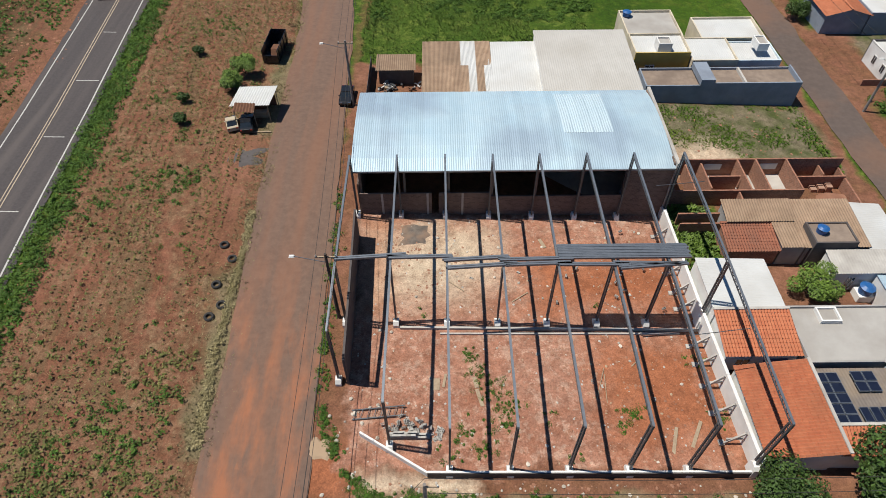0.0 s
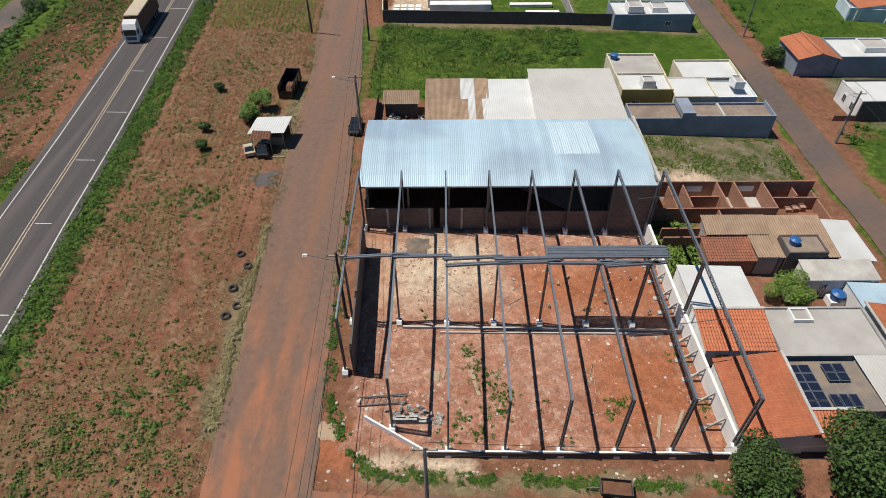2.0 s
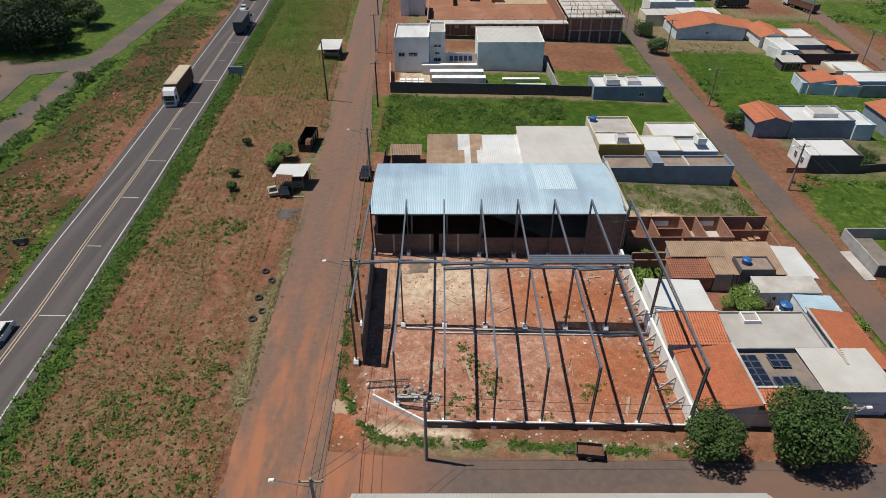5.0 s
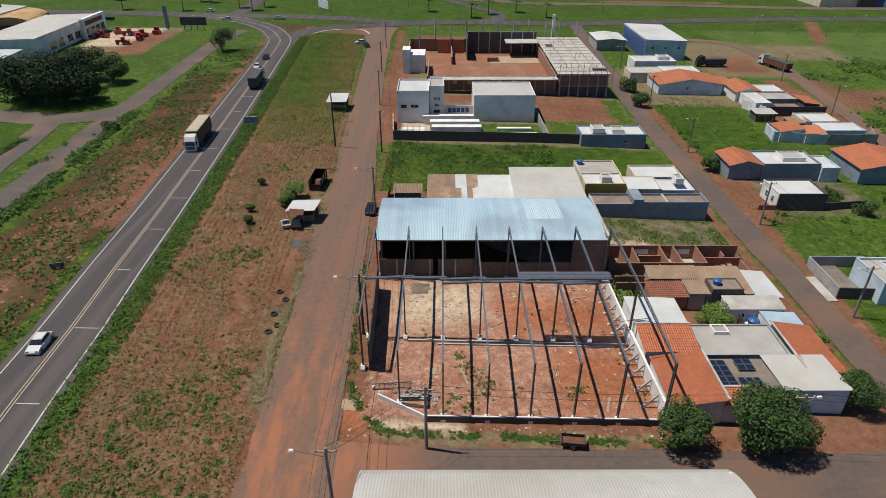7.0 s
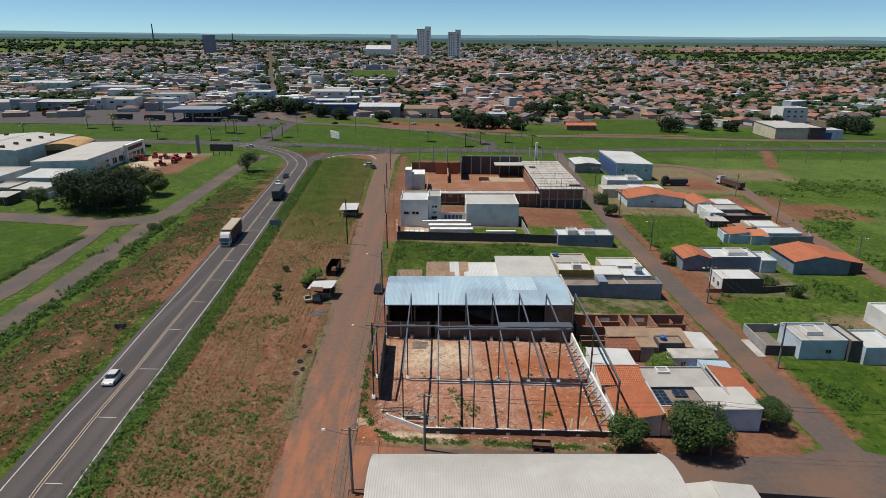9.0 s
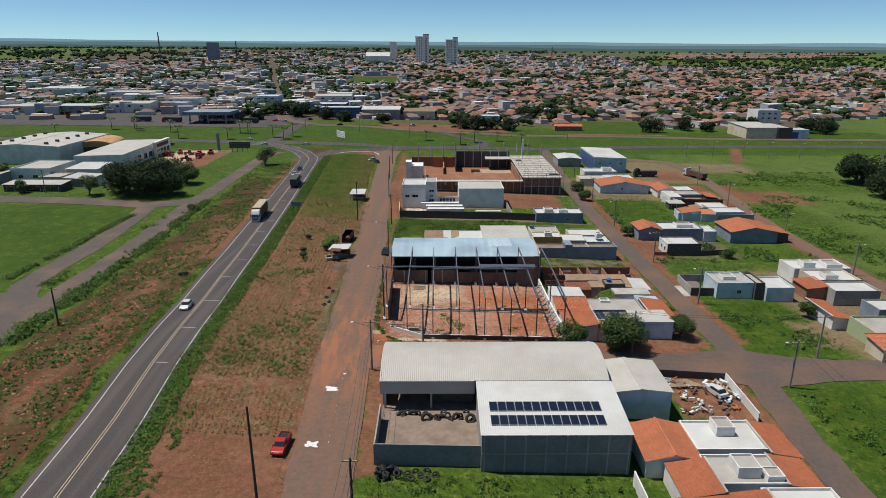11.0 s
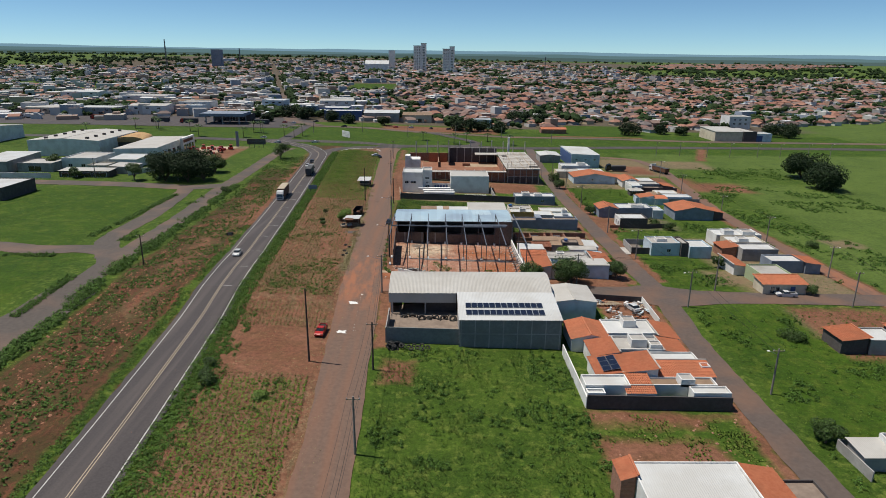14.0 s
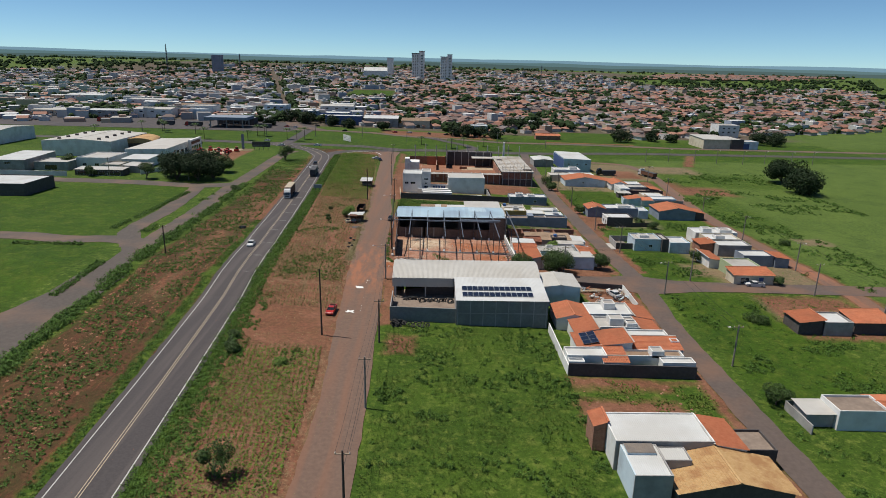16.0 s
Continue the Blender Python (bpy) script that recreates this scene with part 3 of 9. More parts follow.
    # building lot
    rows += [
        (pale, 0, -2, 18, 66, 84, 2), (grass, 0, 37, 63, 64, 104, 2), (red, 0, 37, 47, 84, 104, 2),
        (red, 0, 36.5, 58, 82, 105, 2), (red, 0, -9, -1, 62, 200, 1.5), (red, 0, -1, 2.6, -71, -40, 1.5), (red, 0, 69.5, 72.5, -30, 108, 1.2), (red, 0, 5, 36, 96, 104, 2), (grass, 0, 18, 36, 65, 78, 1.5),
        (grass, 0, -6, 60, 164, 212, 4), (red, 0, 0, 30, 164, 190, 5), (bright, -0.27, 24, 76, 302, 383, 1.5),
    ]
    # works yard
    rows += [
        (red, -0.27, 20, 90, 297, 302, 1.5), (dry, 0, -125, -100, 150, 196, 2), (pale, 0, -128, -108, 160, 195, 4),
        (red, 0, -112, -100, 146, 186, 3), (bright, 0, -118, -50, 705, 850, 8), (pasture, 0, 520, 1050, 1335, 1680, 40),
    ]
    out = grass
    for col, sh, x0, x1, y0, y1, soft in rows:
        u = math_("MULTIPLY_ADD", sep.outputs[1], sh, sep.outputs[0]) if sh else sep.outputs[0]
        du = math_("SUBTRACT", (x1 - x0) / 2, math_("ABSOLUTE", math_("SUBTRACT", u, (x0 + x1) / 2), None))
        dv = math_("SUBTRACT", (y1 - y0) / 2, math_("ABSOLUTE", math_("SUBTRACT", sep.outputs[1], (y0 + y1) / 2), None))
        out = mixed(ranged(math_("MINIMUM", du, dv), -soft / 2, soft / 2), out, col)
    grain = ranged(noise_of(6.5, 5, 0.75).outputs[0], 0.25, 0.75)
    lumps = ranged(noise_of(1.0, 6, 0.7).outputs[0], 0.25, 0.75)
    shade = n.new("ShaderNodeHueSaturation")
    l.new(math_("MULTIPLY", math_("MULTIPLY_ADD", grain, 0.66, 0.42), math_("MULTIPLY_ADD", lumps, 0.7, 0.58)), shade.inputs["Value"])
    l.new(out, shade.inputs["Color"])
    l.new(shade.outputs[0], b.inputs["Base Color"])
    bp = n.new("ShaderNodeBump")
    bp.inputs["Strength"].default_value, bp.inputs["Distance"].default_value = 0.7, 0.12
    l.new(fine, bp.inputs["Height"])
    l.new(bp.outputs[0], b.inputs["Normal"])
    return m


def make_ground():
    xs = [-4900, -4200, -3500, -2900, -2300, -1800, -1400, -1050, -800, -600, -450, -350, -280] + list(range(-230, 251, 5)) + [290, 350, 450, 600, 800, 1050, 1400, 1800, 2300, 2900, 3500, 4200, 4900]
    ys = [-1500, -900, -500, -320, -240, -190] + list(range(-160, 261, 5)) + [300, 350, 420, 500, 600, 720, 860, 1020, 1200, 1500, 1900, 2300, 2800, 3400, 4000, 4600]
    verts = [(x, y, g(x, y) + (0.05 * noise.noise((x * 0.15, y * 0.15, 0)) if y < 300 else 3.0 * noise.noise((x * 0.002, y * 0.002, 5)) * min(1, (y - 300) / 800))) for y in ys for x in xs]
    w = len(xs)
    faces = [(j * w + i, j * w + i + 1, (j + 1) * w + i + 1, (j + 1) * w + i) for j in range(len(ys) - 1) for i in range(w - 1)]
    ob = raw("ground", verts, faces, ground_material(), "red earth and grass reaching the horizon", "ground", "structure")
    ob.data.polygons.foreach_set("use_smooth", [True] * len(ob.data.polygons))


make_ground()

# ---- roads ----
HIGHWAY = [(-18, -400), (-30.2, -190), (-33.0, -140), (-35.0, -105), (-37.5, -60), (-41.4, -2), (-43.5, 26), (-46.1, 62), (-51.6, 140), (-54.0, 168), (-57.5, 180), (-64.7, 195), (-77, 209), (-92, 219), (-108, 225)]
ribbon("road_highway", HIGHWAY, 10.4, M["asphalt"], 0.08, "grey two-lane asphalt highway with painted lines", wobble=0.25)
for off, w, mm in ((-4.2, 0.17, "white_line"), (4.2, 0.19, "white_line"), (-0.2, 0.14, "yellow_line"), (0.2, 0.14, "yellow_line")):
    ribbon("trim_road_line", HIGHWAY, w, M[mm], 0.095, "painted road line", off, cross=1, category="road marking")
for k, y in enumerate((-44.5, -30.5, -15.7, -0.9, 13.1, 26.3, 40, 53.5, 67, 81, 95, 109, 123)):
    x = float(np.interp(y, [p[1] for p in HIGHWAY], [p[0] for p in HIGHWAY]))
    ribbon("trim_road_mark", [(x + 0.5, y), (x + 2.6 + 0.6 * (k % 3), y - 0.05)], 0.15, M["white_line"], 0.096, "worn white cross mark on the lane", cross=1, category="road marking")
DIRT = [(-6, -400, -0.6), (-4.5, -190, -0.6), (-3.7, -140, -0.2), (-3.7, -105, -0.4), (-4.7, -80, 0), (-6.0, -45, 1.0), (-6.9, -25, 0.5), (-7.5, -8, 0.6), (-8.2, 10, 0.8), (-8.7, 27, 0.4), (-9.4, 46, 0.2), (-10.6, 61, 0), (-13.9, 134, -0.5), (-15.0, 165, 0), (-17, 186, 3), (-18, 205, 8)]
ribbon("road_dusty", DIRT, 8.6, M["dust_road"], 0.06, "old asphalt street covered with red dust", wobble=0.35, cross=6)
ribbon("road_cross", [(-3, -39, 2), (6, -39, 0.4), (30, -39, 0), (56, -38.8, 0.4), (63, -39, 5), (68, -39.6, 7), (76, -40, 2.5), (88, -40, 0), (110, -40, 0), (190, -41, 0)], 7.6, M["street"], 0.055, "patched asphalt side street", wobble=0.4)
ribbon("road_east", [(68, -400), (67.5, -190), (67.3, -140), (66.9, -100), (66.4, -70), (67.5, -38), (67, 0), (67, 40), (66.5, 80), (68, 130), (70, 180), (73, 225)], 5.5, M["street"], 0.06, "narrow asphalt street between houses", wobble=0.4)
ribbon("road_far_east", [(123, -400), (123, -190), (123, -60), (122.5, -25), (124, 51), (130, 108), (135, 150), (133, 182), (124, 193), (100, 196), (76, 200)], 5.6, M["dust_road"], 0.05, "dusty residential street", wobble=0.5)
ribbon("road_access", [(-58, -400), (-63, -190), (-67, -120), (-70.6, -92), (-70.9, -78), (-70.8, -55), (-71.6, -35), (-72.6, -15), (-73.2, 10), (-74.6, 35), (-76.4, 62), (-77.0, 110), (-77.7, 172), (-74, 190)], 6.4, M["old_asphalt"], 0.05, "cracked asphalt service road", wobble=0.5)
ribbon("road_loop", [(-240, -20), (-150, -14), (-116, -13.5), (-98, -17), (-84, -16), (-76, -20), (-71, -30)], 8.0, M["old_asphalt"], 0.04, "worn asphalt loop road", wobble=0.5)
ribbon("road_loop", [(-75, -24), (-81, -13), (-84, -4), (-85.5, 28), (-90, 66), (-93, 76)], 6.4, M["old_asphalt"], 0.045, "worn asphalt loop road", wobble=0.5)
ribbon("road_loop", [(-71, -48), (-72.5, -64), (-77.5, -79), (-90, -90), (-112, -97), (-240, -110)], 12.0, M["old_asphalt"], 0.042, "broad worn asphalt turning off the service road", wobble=0.5)
ribbon("road_west", [(-230, 86), (-165, 83), (-120, 79), (-92, 74), (-78, 78)], 9.0, M["old_asphalt"], 0.04, "asphalt street beside warehouses", wobble=0.4)
RING = [(-420, 244), (-260, 240), (-200, 237), (-141, 232), (-106, 226), (-70, 224), (-40, 221), (-8, 217), (14, 222), (50, 226), (90, 232), (150, 244), (230, 250), (420, 245)]
ribbon("road_ring", RING, 10.5, M["asphalt"], 0.05, "grey asphalt ring road along a green verge", wobble=0.3)
ribbon("road_ring", [(-420, 330), (-250, 322), (-150, 316), (-70, 312), (0, 296), (60, 288), (130, 290), (230, 282), (420, 275)], 9, M["street"], 0.05, "far carriageway of the ring road", wobble=0.3)
ribbon("road_slip", [(-52, 166), (-50.9, 180), (-47.5, 190), (-40, 197), (-31, 202), (-8.6, 214), (6, 220)], 8, M["asphalt"], 0.06, "curving asphalt slip road", wobble=0.2)
ribbon("road_slip", [(20, 221), (36, 232), (38, 250), (25, 270), (10, 292)], 7, M["asphalt"], 0.06, "curving asphalt turning lane", wobble=0.2)
ribbon("road_slip", [(-88, 222), (-88, 250), (-89, 290), (-92, 340), (-110, 362)], 8, M["asphalt"], 0.055, "asphalt link across the green verge", wobble=0.2)
ribbon("kerb", [(-44, 184), (-40, 191), (-30, 196.5), (-24, 196), (-21, 189)], 0.5, M["white_wall"], 0.12, "pale concrete kerb", cross=1, category="kerb")
ribbon("pavement_forecourt", [(-400, 356), (-330, 353), (-230, 347), (-150, 340), (-100, 338)], 82, M["asphalt"], 0.12, "broad asphalt forecourt", cross=6, category="pavement")


def patch(name, x0, x1, y0, y1, material, lift, label, n=14, rough=0.12, category="ground"):
    """A lump of surface with an uneven outline."""
    bm = bmesh.new()
    cx, cy = (x0 + x1) / 2, (y0 + y1) / 2
    rings = []
    for k in range(4):
        s = k / 3
        ring = []
        for i in range(n * 2):
            a = math.pi * i / n
            c, sn = math.cos(a), math.sin(a)
            e = 1 / max(abs(c), abs(sn)) ** 0.7
            w = 1 + rough * noise.noise((c * 2 + x0, sn * 2 + y0, 4)) * 2
            x, y = cx + (x1 - x0) / 2 * c * e * s * w, cy + (y1 - y0) / 2 * sn * e * s * w
            ring.append(bm.verts.new((x, y, g(x, y) + lift * (1.5 if k < 3 else -0.5))) if k else None)
        rings.append(ring)
    mid = bm.verts.new((cx, cy, g(cx, cy) + lift * 1.5))
    m2 = n * 2
    for i in range(m2):
        bm.faces.new((mid, rings[1][i], rings[1][(i + 1) % m2]))
        for k in (1, 2):
            bm.faces.new((rings[k][i], rings[k + 1][i], rings[k + 1][(i + 1) % m2], rings[k][(i + 1) % m2]))
    return tagged(link(name, bm, material), label, category, kind="structure")

# ---- buildings ----
def window(parent, x, y, z, w, h, face, frame_mat=None):
    """A framed dark pane on a wall that faces '-y', '+y', '-x' or '+x'."""
    fr = bmesh.new()
    t = 0.08
    for a0, a1, b0, b1 in ((-w / 2, w / 2, 0, t), (-w / 2, w / 2, h - t, h), (-w / 2, -w / 2 + t, t, h - t), (w / 2 - t, w / 2, t, h - t), (-t / 3, t / 3, t, h - t)):
        box(fr, a0, a1, -0.07, 0.0, b0, b1)
    pa = boxes((-w / 2 + t, w / 2 - t, -0.03, 0.0, t, h - t))
    rz = {"-y": 0, "+x": 90, "+y": 180, "-x": -90}[face]
    fo = part("window", fr, frame_mat or M["white_wall"], parent)
    fo.matrix_local = pose(x, y, z, 0, 0, rz)
    part("pane", pa, M["glass"], fo)
    return fo


def door(parent, x, y, z, w, h, face, material=None):
    bm = boxes((-w / 2, w / 2, -0.06, 0, 0, h))
    ob = part("door", bm, material or M["deep_blue"], parent)
    ob.matrix_local = pose(x, y, z, 0, 0, {"-y": 0, "+x": 90, "+y": 180, "-x": -90}[face])
    part("handle", boxes((w / 2 - 0.16, w / 2 - 0.1, -0.12, -0.06, 1.0, 1.14)), M["chrome"], ob)


def house(x0, x1, y0, y1, h, roof, wall, top, label, category="house", name="house", rise=1.2, over=0.4, parapet=0.4, wins=(), doors=(), base=None, rz=0.0, roof_name="roof", pitch=0.3, group=""):
    """A building with four walls and one of the roofs: flat, gable_x, gable_y (ridge along that axis), hip, mono_n, mono_s, mono_e, mono_w (towards the low side)."""
    cx, cy, w, d = (x0 + x1) / 2, (y0 + y1) / 2, x1 - x0, y1 - y0
    z = base if base is not None else g(cx, cy)
    ob = thing(name, cx, cy, z, label, category, rz, group)
    a, b, t = w / 2, d / 2, 0.18
    hw = h if roof == "flat" else h - 0.08
    wm = wall if isinstance(wall, dict) else {k: wall for k in "nsew"}
    part("wall", boxes((-a, a, -b, -b + t, -1.5, hw)), M[wm["s"]], ob)
    part("wall", boxes((-a, a, b - t, b, -1.5, hw)), M[wm["n"]], ob)
    part("wall", boxes((-a, -a + t, -b + t, b - t, -1.5, hw)), M[wm["w"]], ob)
    part("wall", boxes((a - t, a, -b + t, b - t, -1.5, hw)), M[wm["e"]], ob)
    bm = bmesh.new()
    tm = M[top]
    o = over
    amp = 0.05 if top.startswith("tile") else 0.035 if top == "tan_roof" else 0.011
    crs = 0.42 if top.startswith("tile") and math.hypot(cx - 45, cy + 45) < 90 else 0.0
    if roof == "flat":
        zr = h - parapet
        if top in ("flat_grey", "concrete", "brown_slab"):
            box(bm, -a + t, a - t, -b + t, b - t, zr - 0.2, zr)
        else:
            sheet(bm, (-a + t, -b + t, zr - 0.12), (a - t, -b + t, zr - 0.12), (a - t, b - t, zr + 0.05), (-a + t, b - t, zr + 0.05), pitch, amp, course=crs)
    elif roof == "gable_x":
        for s in (-1, 1):
            sheet(bm, (-a - o, s * (b + o), h - o * rise / b), (a + o, s * (b + o), h - o * rise / b), (a + o, 0, h + rise), (-a - o, 0, h + rise), pitch, amp, course=crs)
        for s in (-1, 1):
            gb = bmesh.new()
            prism(gb, [(-b, hw), (b, hw), (0, h + rise - 0.08)], "x", s * a - s * t, s * a)
            part("gable", gb, M[wm["e" if s > 0 else "w"]], ob)
        part("ridge", bar(bmesh.new(), (-a - o, 0, h + rise + 0.04), (a + o, 0, h + rise + 0.04), 0.3, 0.1), tm, ob)
    elif roof == "gable_y":
        for s in (-1, 1):
            sheet(bm, (s * (a + o), -b - o, h - o * rise / a), (s * (a + o), b + o, h - o * rise / a), (0, b + o, h + rise), (0, -b - o, h + rise), pitch, amp, course=crs)
        for s in (-1, 1):
            gb = bmesh.new()
            prism(gb, [(-a, hw), (a, hw), (0, h + rise - 0.08)], "y", s * b - s * t, s * b)
            part("gable", gb, M[wm["n" if s > 0 else "s"]], ob)
        part("ridge", bar(bmesh.new(), (0, -b - o, h + rise + 0.04), (0, b + o, h + rise + 0.04), 0.3, 0.1), tm, ob)
    elif roof == "hip":
        k = min(a, b)
        r = [(-a + k, 0, h + rise), (a - k, 0, h + rise)] if a >= b else [(0, -b + k, h + rise), (0, b - k, h + rise)]
        c = [(-a - o, -b - o, h - 0.1), (a + o, -b - o, h - 0.1), (a + o, b + o, h - 0.1), (-a - o, b + o, h - 0.1)]
        if a >= b:
            quads = ((c[0], c[1], r[1], r[0]), (c[2], c[3], r[0], r[1]), (c[1], c[2], r[1], r[1]), (c[3], c[0], r[0], r[0]))
        else:
            quads = ((c[1], c[2], r[1], r[0]), (c[3], c[0], r[0], r[1]), (c[0], c[1], r[0], r[0]), (c[2], c[3], r[1], r[1]))
        for q in quads:
            sheet(bm, *q, pitch, amp, course=crs)
        for p_, q_ in ((c[0], r[0]), (c[1], r[1] if a >= b else r[0]), (c[2], r[1]), (c[3], r[0] if a >= b else r[1]), (r[0], r[1])):
            if (Vector(p_) - Vector(q_)).length > 0.1:
                part("ridge", bar(bmesh.new(), Vector(p_) + Vector((0, 0, 0.06)), Vector(q_) + Vector((0, 0, 0.06)), 0.3, 0.12), tm, ob)
    else:
        lo, hi = h, h + rise
        zz = {"mono_n": (hi, hi, lo, lo), "mono_s": (lo, lo, hi, hi), "mono_e": (hi, lo, lo, hi), "mono_w": (lo, hi, hi, lo)}[roof]
        c = [(-a - o, -b - o, zz[0]), (a + o, -b - o, zz[1]), (a + o, b + o, zz[2]), (-a - o, b + o, zz[3])]
        if roof in ("mono_e", "mono_w"):
            c = c[1:] + c[:1]
        sheet(bm, *c, pitch, amp * 1.4 if crs else amp, course=crs)
        if crs:
            top_edge = [Vector(q) + Vector((0, 0, 0.07)) for q in c if abs(q[2] - hi) < 0.01]
            part("ridge", bar(bmesh.new(), top_edge[0], top_edge[1], 0.28, 0.12), M["concrete"] if wm["s"] == "white_wall" else tm, ob, "pale mortared ridge tiles")
        gb = bmesh.new()
        if roof in ("mono_n", "mono_s"):
            s = 1 if roof == "mono_s" else -1
            for q in (-1, 1):
                prism(gb, [(-b * s, hw), (b * s, hw), (b * s, hi - 0.15)], "x", q * a - q * t, q * a)
            box(gb, -a + t, a - t, s * b - t if s > 0 else -b, s * b if s > 0 else -b + t, hw, hi - 0.15)
        else:
            s = 1 if roof == "mono_w" else -1
            for q in (-1, 1):
                prism(gb, [(-a * s, hw), (a * s, hw), (a * s, hi - 0.15)], "y", q * b - q * t, q * b)
            box(gb, s * a - t if s > 0 else -a, s * a if s > 0 else -a + t, -b + t, b - t, hw, hi - 0.15)
        part("gable", gb, M[wm["s"]], ob)
    part(roof_name, bm, tm, ob)
    for wx, wz, ww, wh, f in wins:
        p = {"-y": (wx, -b), "+y": (wx, b), "-x": (-a, wx), "+x": (a, wx)}[f]
        window(ob, p[0], p[1], wz, ww, wh, f)
    for wx, ww, wh, f in doors:
        p = {"-y": (wx, -b), "+y": (wx, b), "-x": (-a, wx), "+x": (a, wx)}[f]
        door(ob, p[0], p[1], 0.02, ww, wh, f)
    return ob


def yard_wall(name, x0, y0, x1, y1, h, material, label, t=0.18, z0=None):
    """A free-standing wall from one point to another, its foot in the ground."""
    n = max(1, int(math.hypot(x1 - x0, y1 - y0) / 4))
    L = math.hypot(x1 - x0, y1 - y0)
    nx, ny = -(y1 - y0) / L * t / 2, (x1 - x0) / L * t / 2
    bm = bmesh.new()
    rows = []
    for i in range(n + 1):
        x, y = x0 + (x1 - x0) * i / n, y0 + (y1 - y0) * i / n
        z = g(x, y) if z0 is None else z0
        rows.append([bm.verts.new(p) for p in ((x + nx, y + ny, z - 1), (x - nx, y - ny, z - 1), (x - nx, y - ny, z + h), (x + nx, y + ny, z + h))])
    for i in range(n):
        for k in range(4):
            bm.faces.new((rows[i][k], rows[i][(k + 1) % 4], rows[i + 1][(k + 1) % 4], rows[i + 1][k]))
    bm.faces.new(rows[0])
    bm.faces.new(rows[-1][::-1])
    return tagged(link(name, bm, M[material]), label, "wall", kind="structure")


# -- the hangar --
hangar = thing("hangar", 17.3, 7.1, 0, "open-fronted steel hangar with a new blue-white metal roof", "hangar")


def in_hangar(name, bm, m, label=""):
    ob = part(name, bm, m, hangar, label)
    ob.matrix_parent_inverse = hangar.matrix_world.inverted()
    return ob


for i in range(36):
    xa, xb = -0.6 + i * 35.5 / 36, -0.6 + (i + 1) * 35.5 / 36 + 0.04
    b2 = bmesh.new()
    sheet(b2, (xa, -0.25, 6.57 + 0.012 * (i % 2)), (xb, -0.25, 6.57 + 0.012 * (i % 2)), (xb - 0.06, 14.3, 6.74 + 0.012 * (i % 2)), (xa - 0.06, 14.3, 6.74 + 0.012 * (i % 2)), 0.25, 0.009, arch=0.75, steps=8)
    in_hangar("roof_sheet", b2, M["blue_metal"])
for i in range(5):
    bm = bmesh.new()
    sheet(bm, (23.4 + i * 1.15, 5.2, 7.36), (24.5 + i * 1.15, 5.2, 7.36), (24.3 + i * 1.15, 13.2, 6.99), (23.2 + i * 1.15, 13.2, 6.99), 0.25, 0.022, arch=0.235, steps=4)
    in_hangar("roof_patch", bm, M["pale_sheet"], "whiter replacement roof sheet")
in_hangar("front_wall", boxes((0, 8.2, 0, 0.2, -2.0, 3.0), (9.0, 14.8, 0, 0.2, -2, 3.0)), M["hangar_wall"], "dark unpainted block wall")
in_hangar("front_wall", boxes((14.8, 29.9, 0, 0.2, -2.2, 2.4)), M["hangar_wall"], "dark unpainted block wall")
in_hangar("front_wall", boxes((29.9, 35, 0, 0.2, -2.4, 6.3)), M["hangar_wall"], "dark unpainted block wall up to the eave")
in_hangar("back_wall", boxes((0, 35, 14.0, 14.2, -2.5, 6.6)), M["hangar_wall"])
in_hangar("side_wall", boxes((34.8, 35.0, 0.2, 14.0, -2.5, 6.9)), M["hangar_wall"])
in_hangar("parapet", boxes((35.0, 35.35, -0.2, 14.4, -2.5, 7.15)), M["concrete"], "pale concrete side parapet")
in_hangar("side_wall", boxes((-0.2, 0.0, 0.2, 14.0, -2.5, 4.3)), M["hangar_wall"])
in_hangar("side_wall", boxes((-0.2, 0.0, 3.0, 14.0, 4.3, 6.6)), M["hangar_wall"])
in_hangar("slab", boxes((0, 34.8, 0.2, 14, -1.6, -0.9)), M["concrete"])
for i, x in enumerate((2.4, 7.6, 11.6)):
    in_hangar("wall_post", boxes((x, x + 0.25, -0.03, 0.0, -1, 3.0)), M["concrete"])
for i in range(8):
    x = 0.1 + i * 4.95
    in_hangar("column", boxes((x, x + 0.25, 0.25, 0.6, -1, 6.6)), M["steel"])
    in_hangar("rafter", bar(bar(bmesh.new(), (x + 0.12, 0.2, 6.45), (x + 0.12, 7, 7.1), 0.15, 0.25), (x + 0.12, 7, 7.1), (x + 0.12, 14, 6.6), 0.15, 0.25), M["steel"])
in_hangar("eave_gutter", boxes((-0.5, 34.9, -0.36, -0.24, 6.42, 6.58)), M["galv"])

# -- the steel frames on the lot --
FX = [-0.4, 4.62, 9.72, 14.78, 19.75, 24.78, 29.8, 35.15]


def lattice(bm, p, q, depth, n, up=(0, 0, 1)):
    """Two chords with a zigzag between them; p and q lie on the upper chord."""
    p, q, up = Vector(p), Vector(q), Vector(up)
    lo = -up * depth
    bar(bm, p + lo, q + lo, 0.10)
    for i in range(n):
        a, b = p.lerp(q, i / n), p.lerp(q, (i + 1) / n)
        m = a.lerp(b, 0.5) + lo
        bar(bm, a, m, 0.045)
        bar(bm, m, b, 0.045)


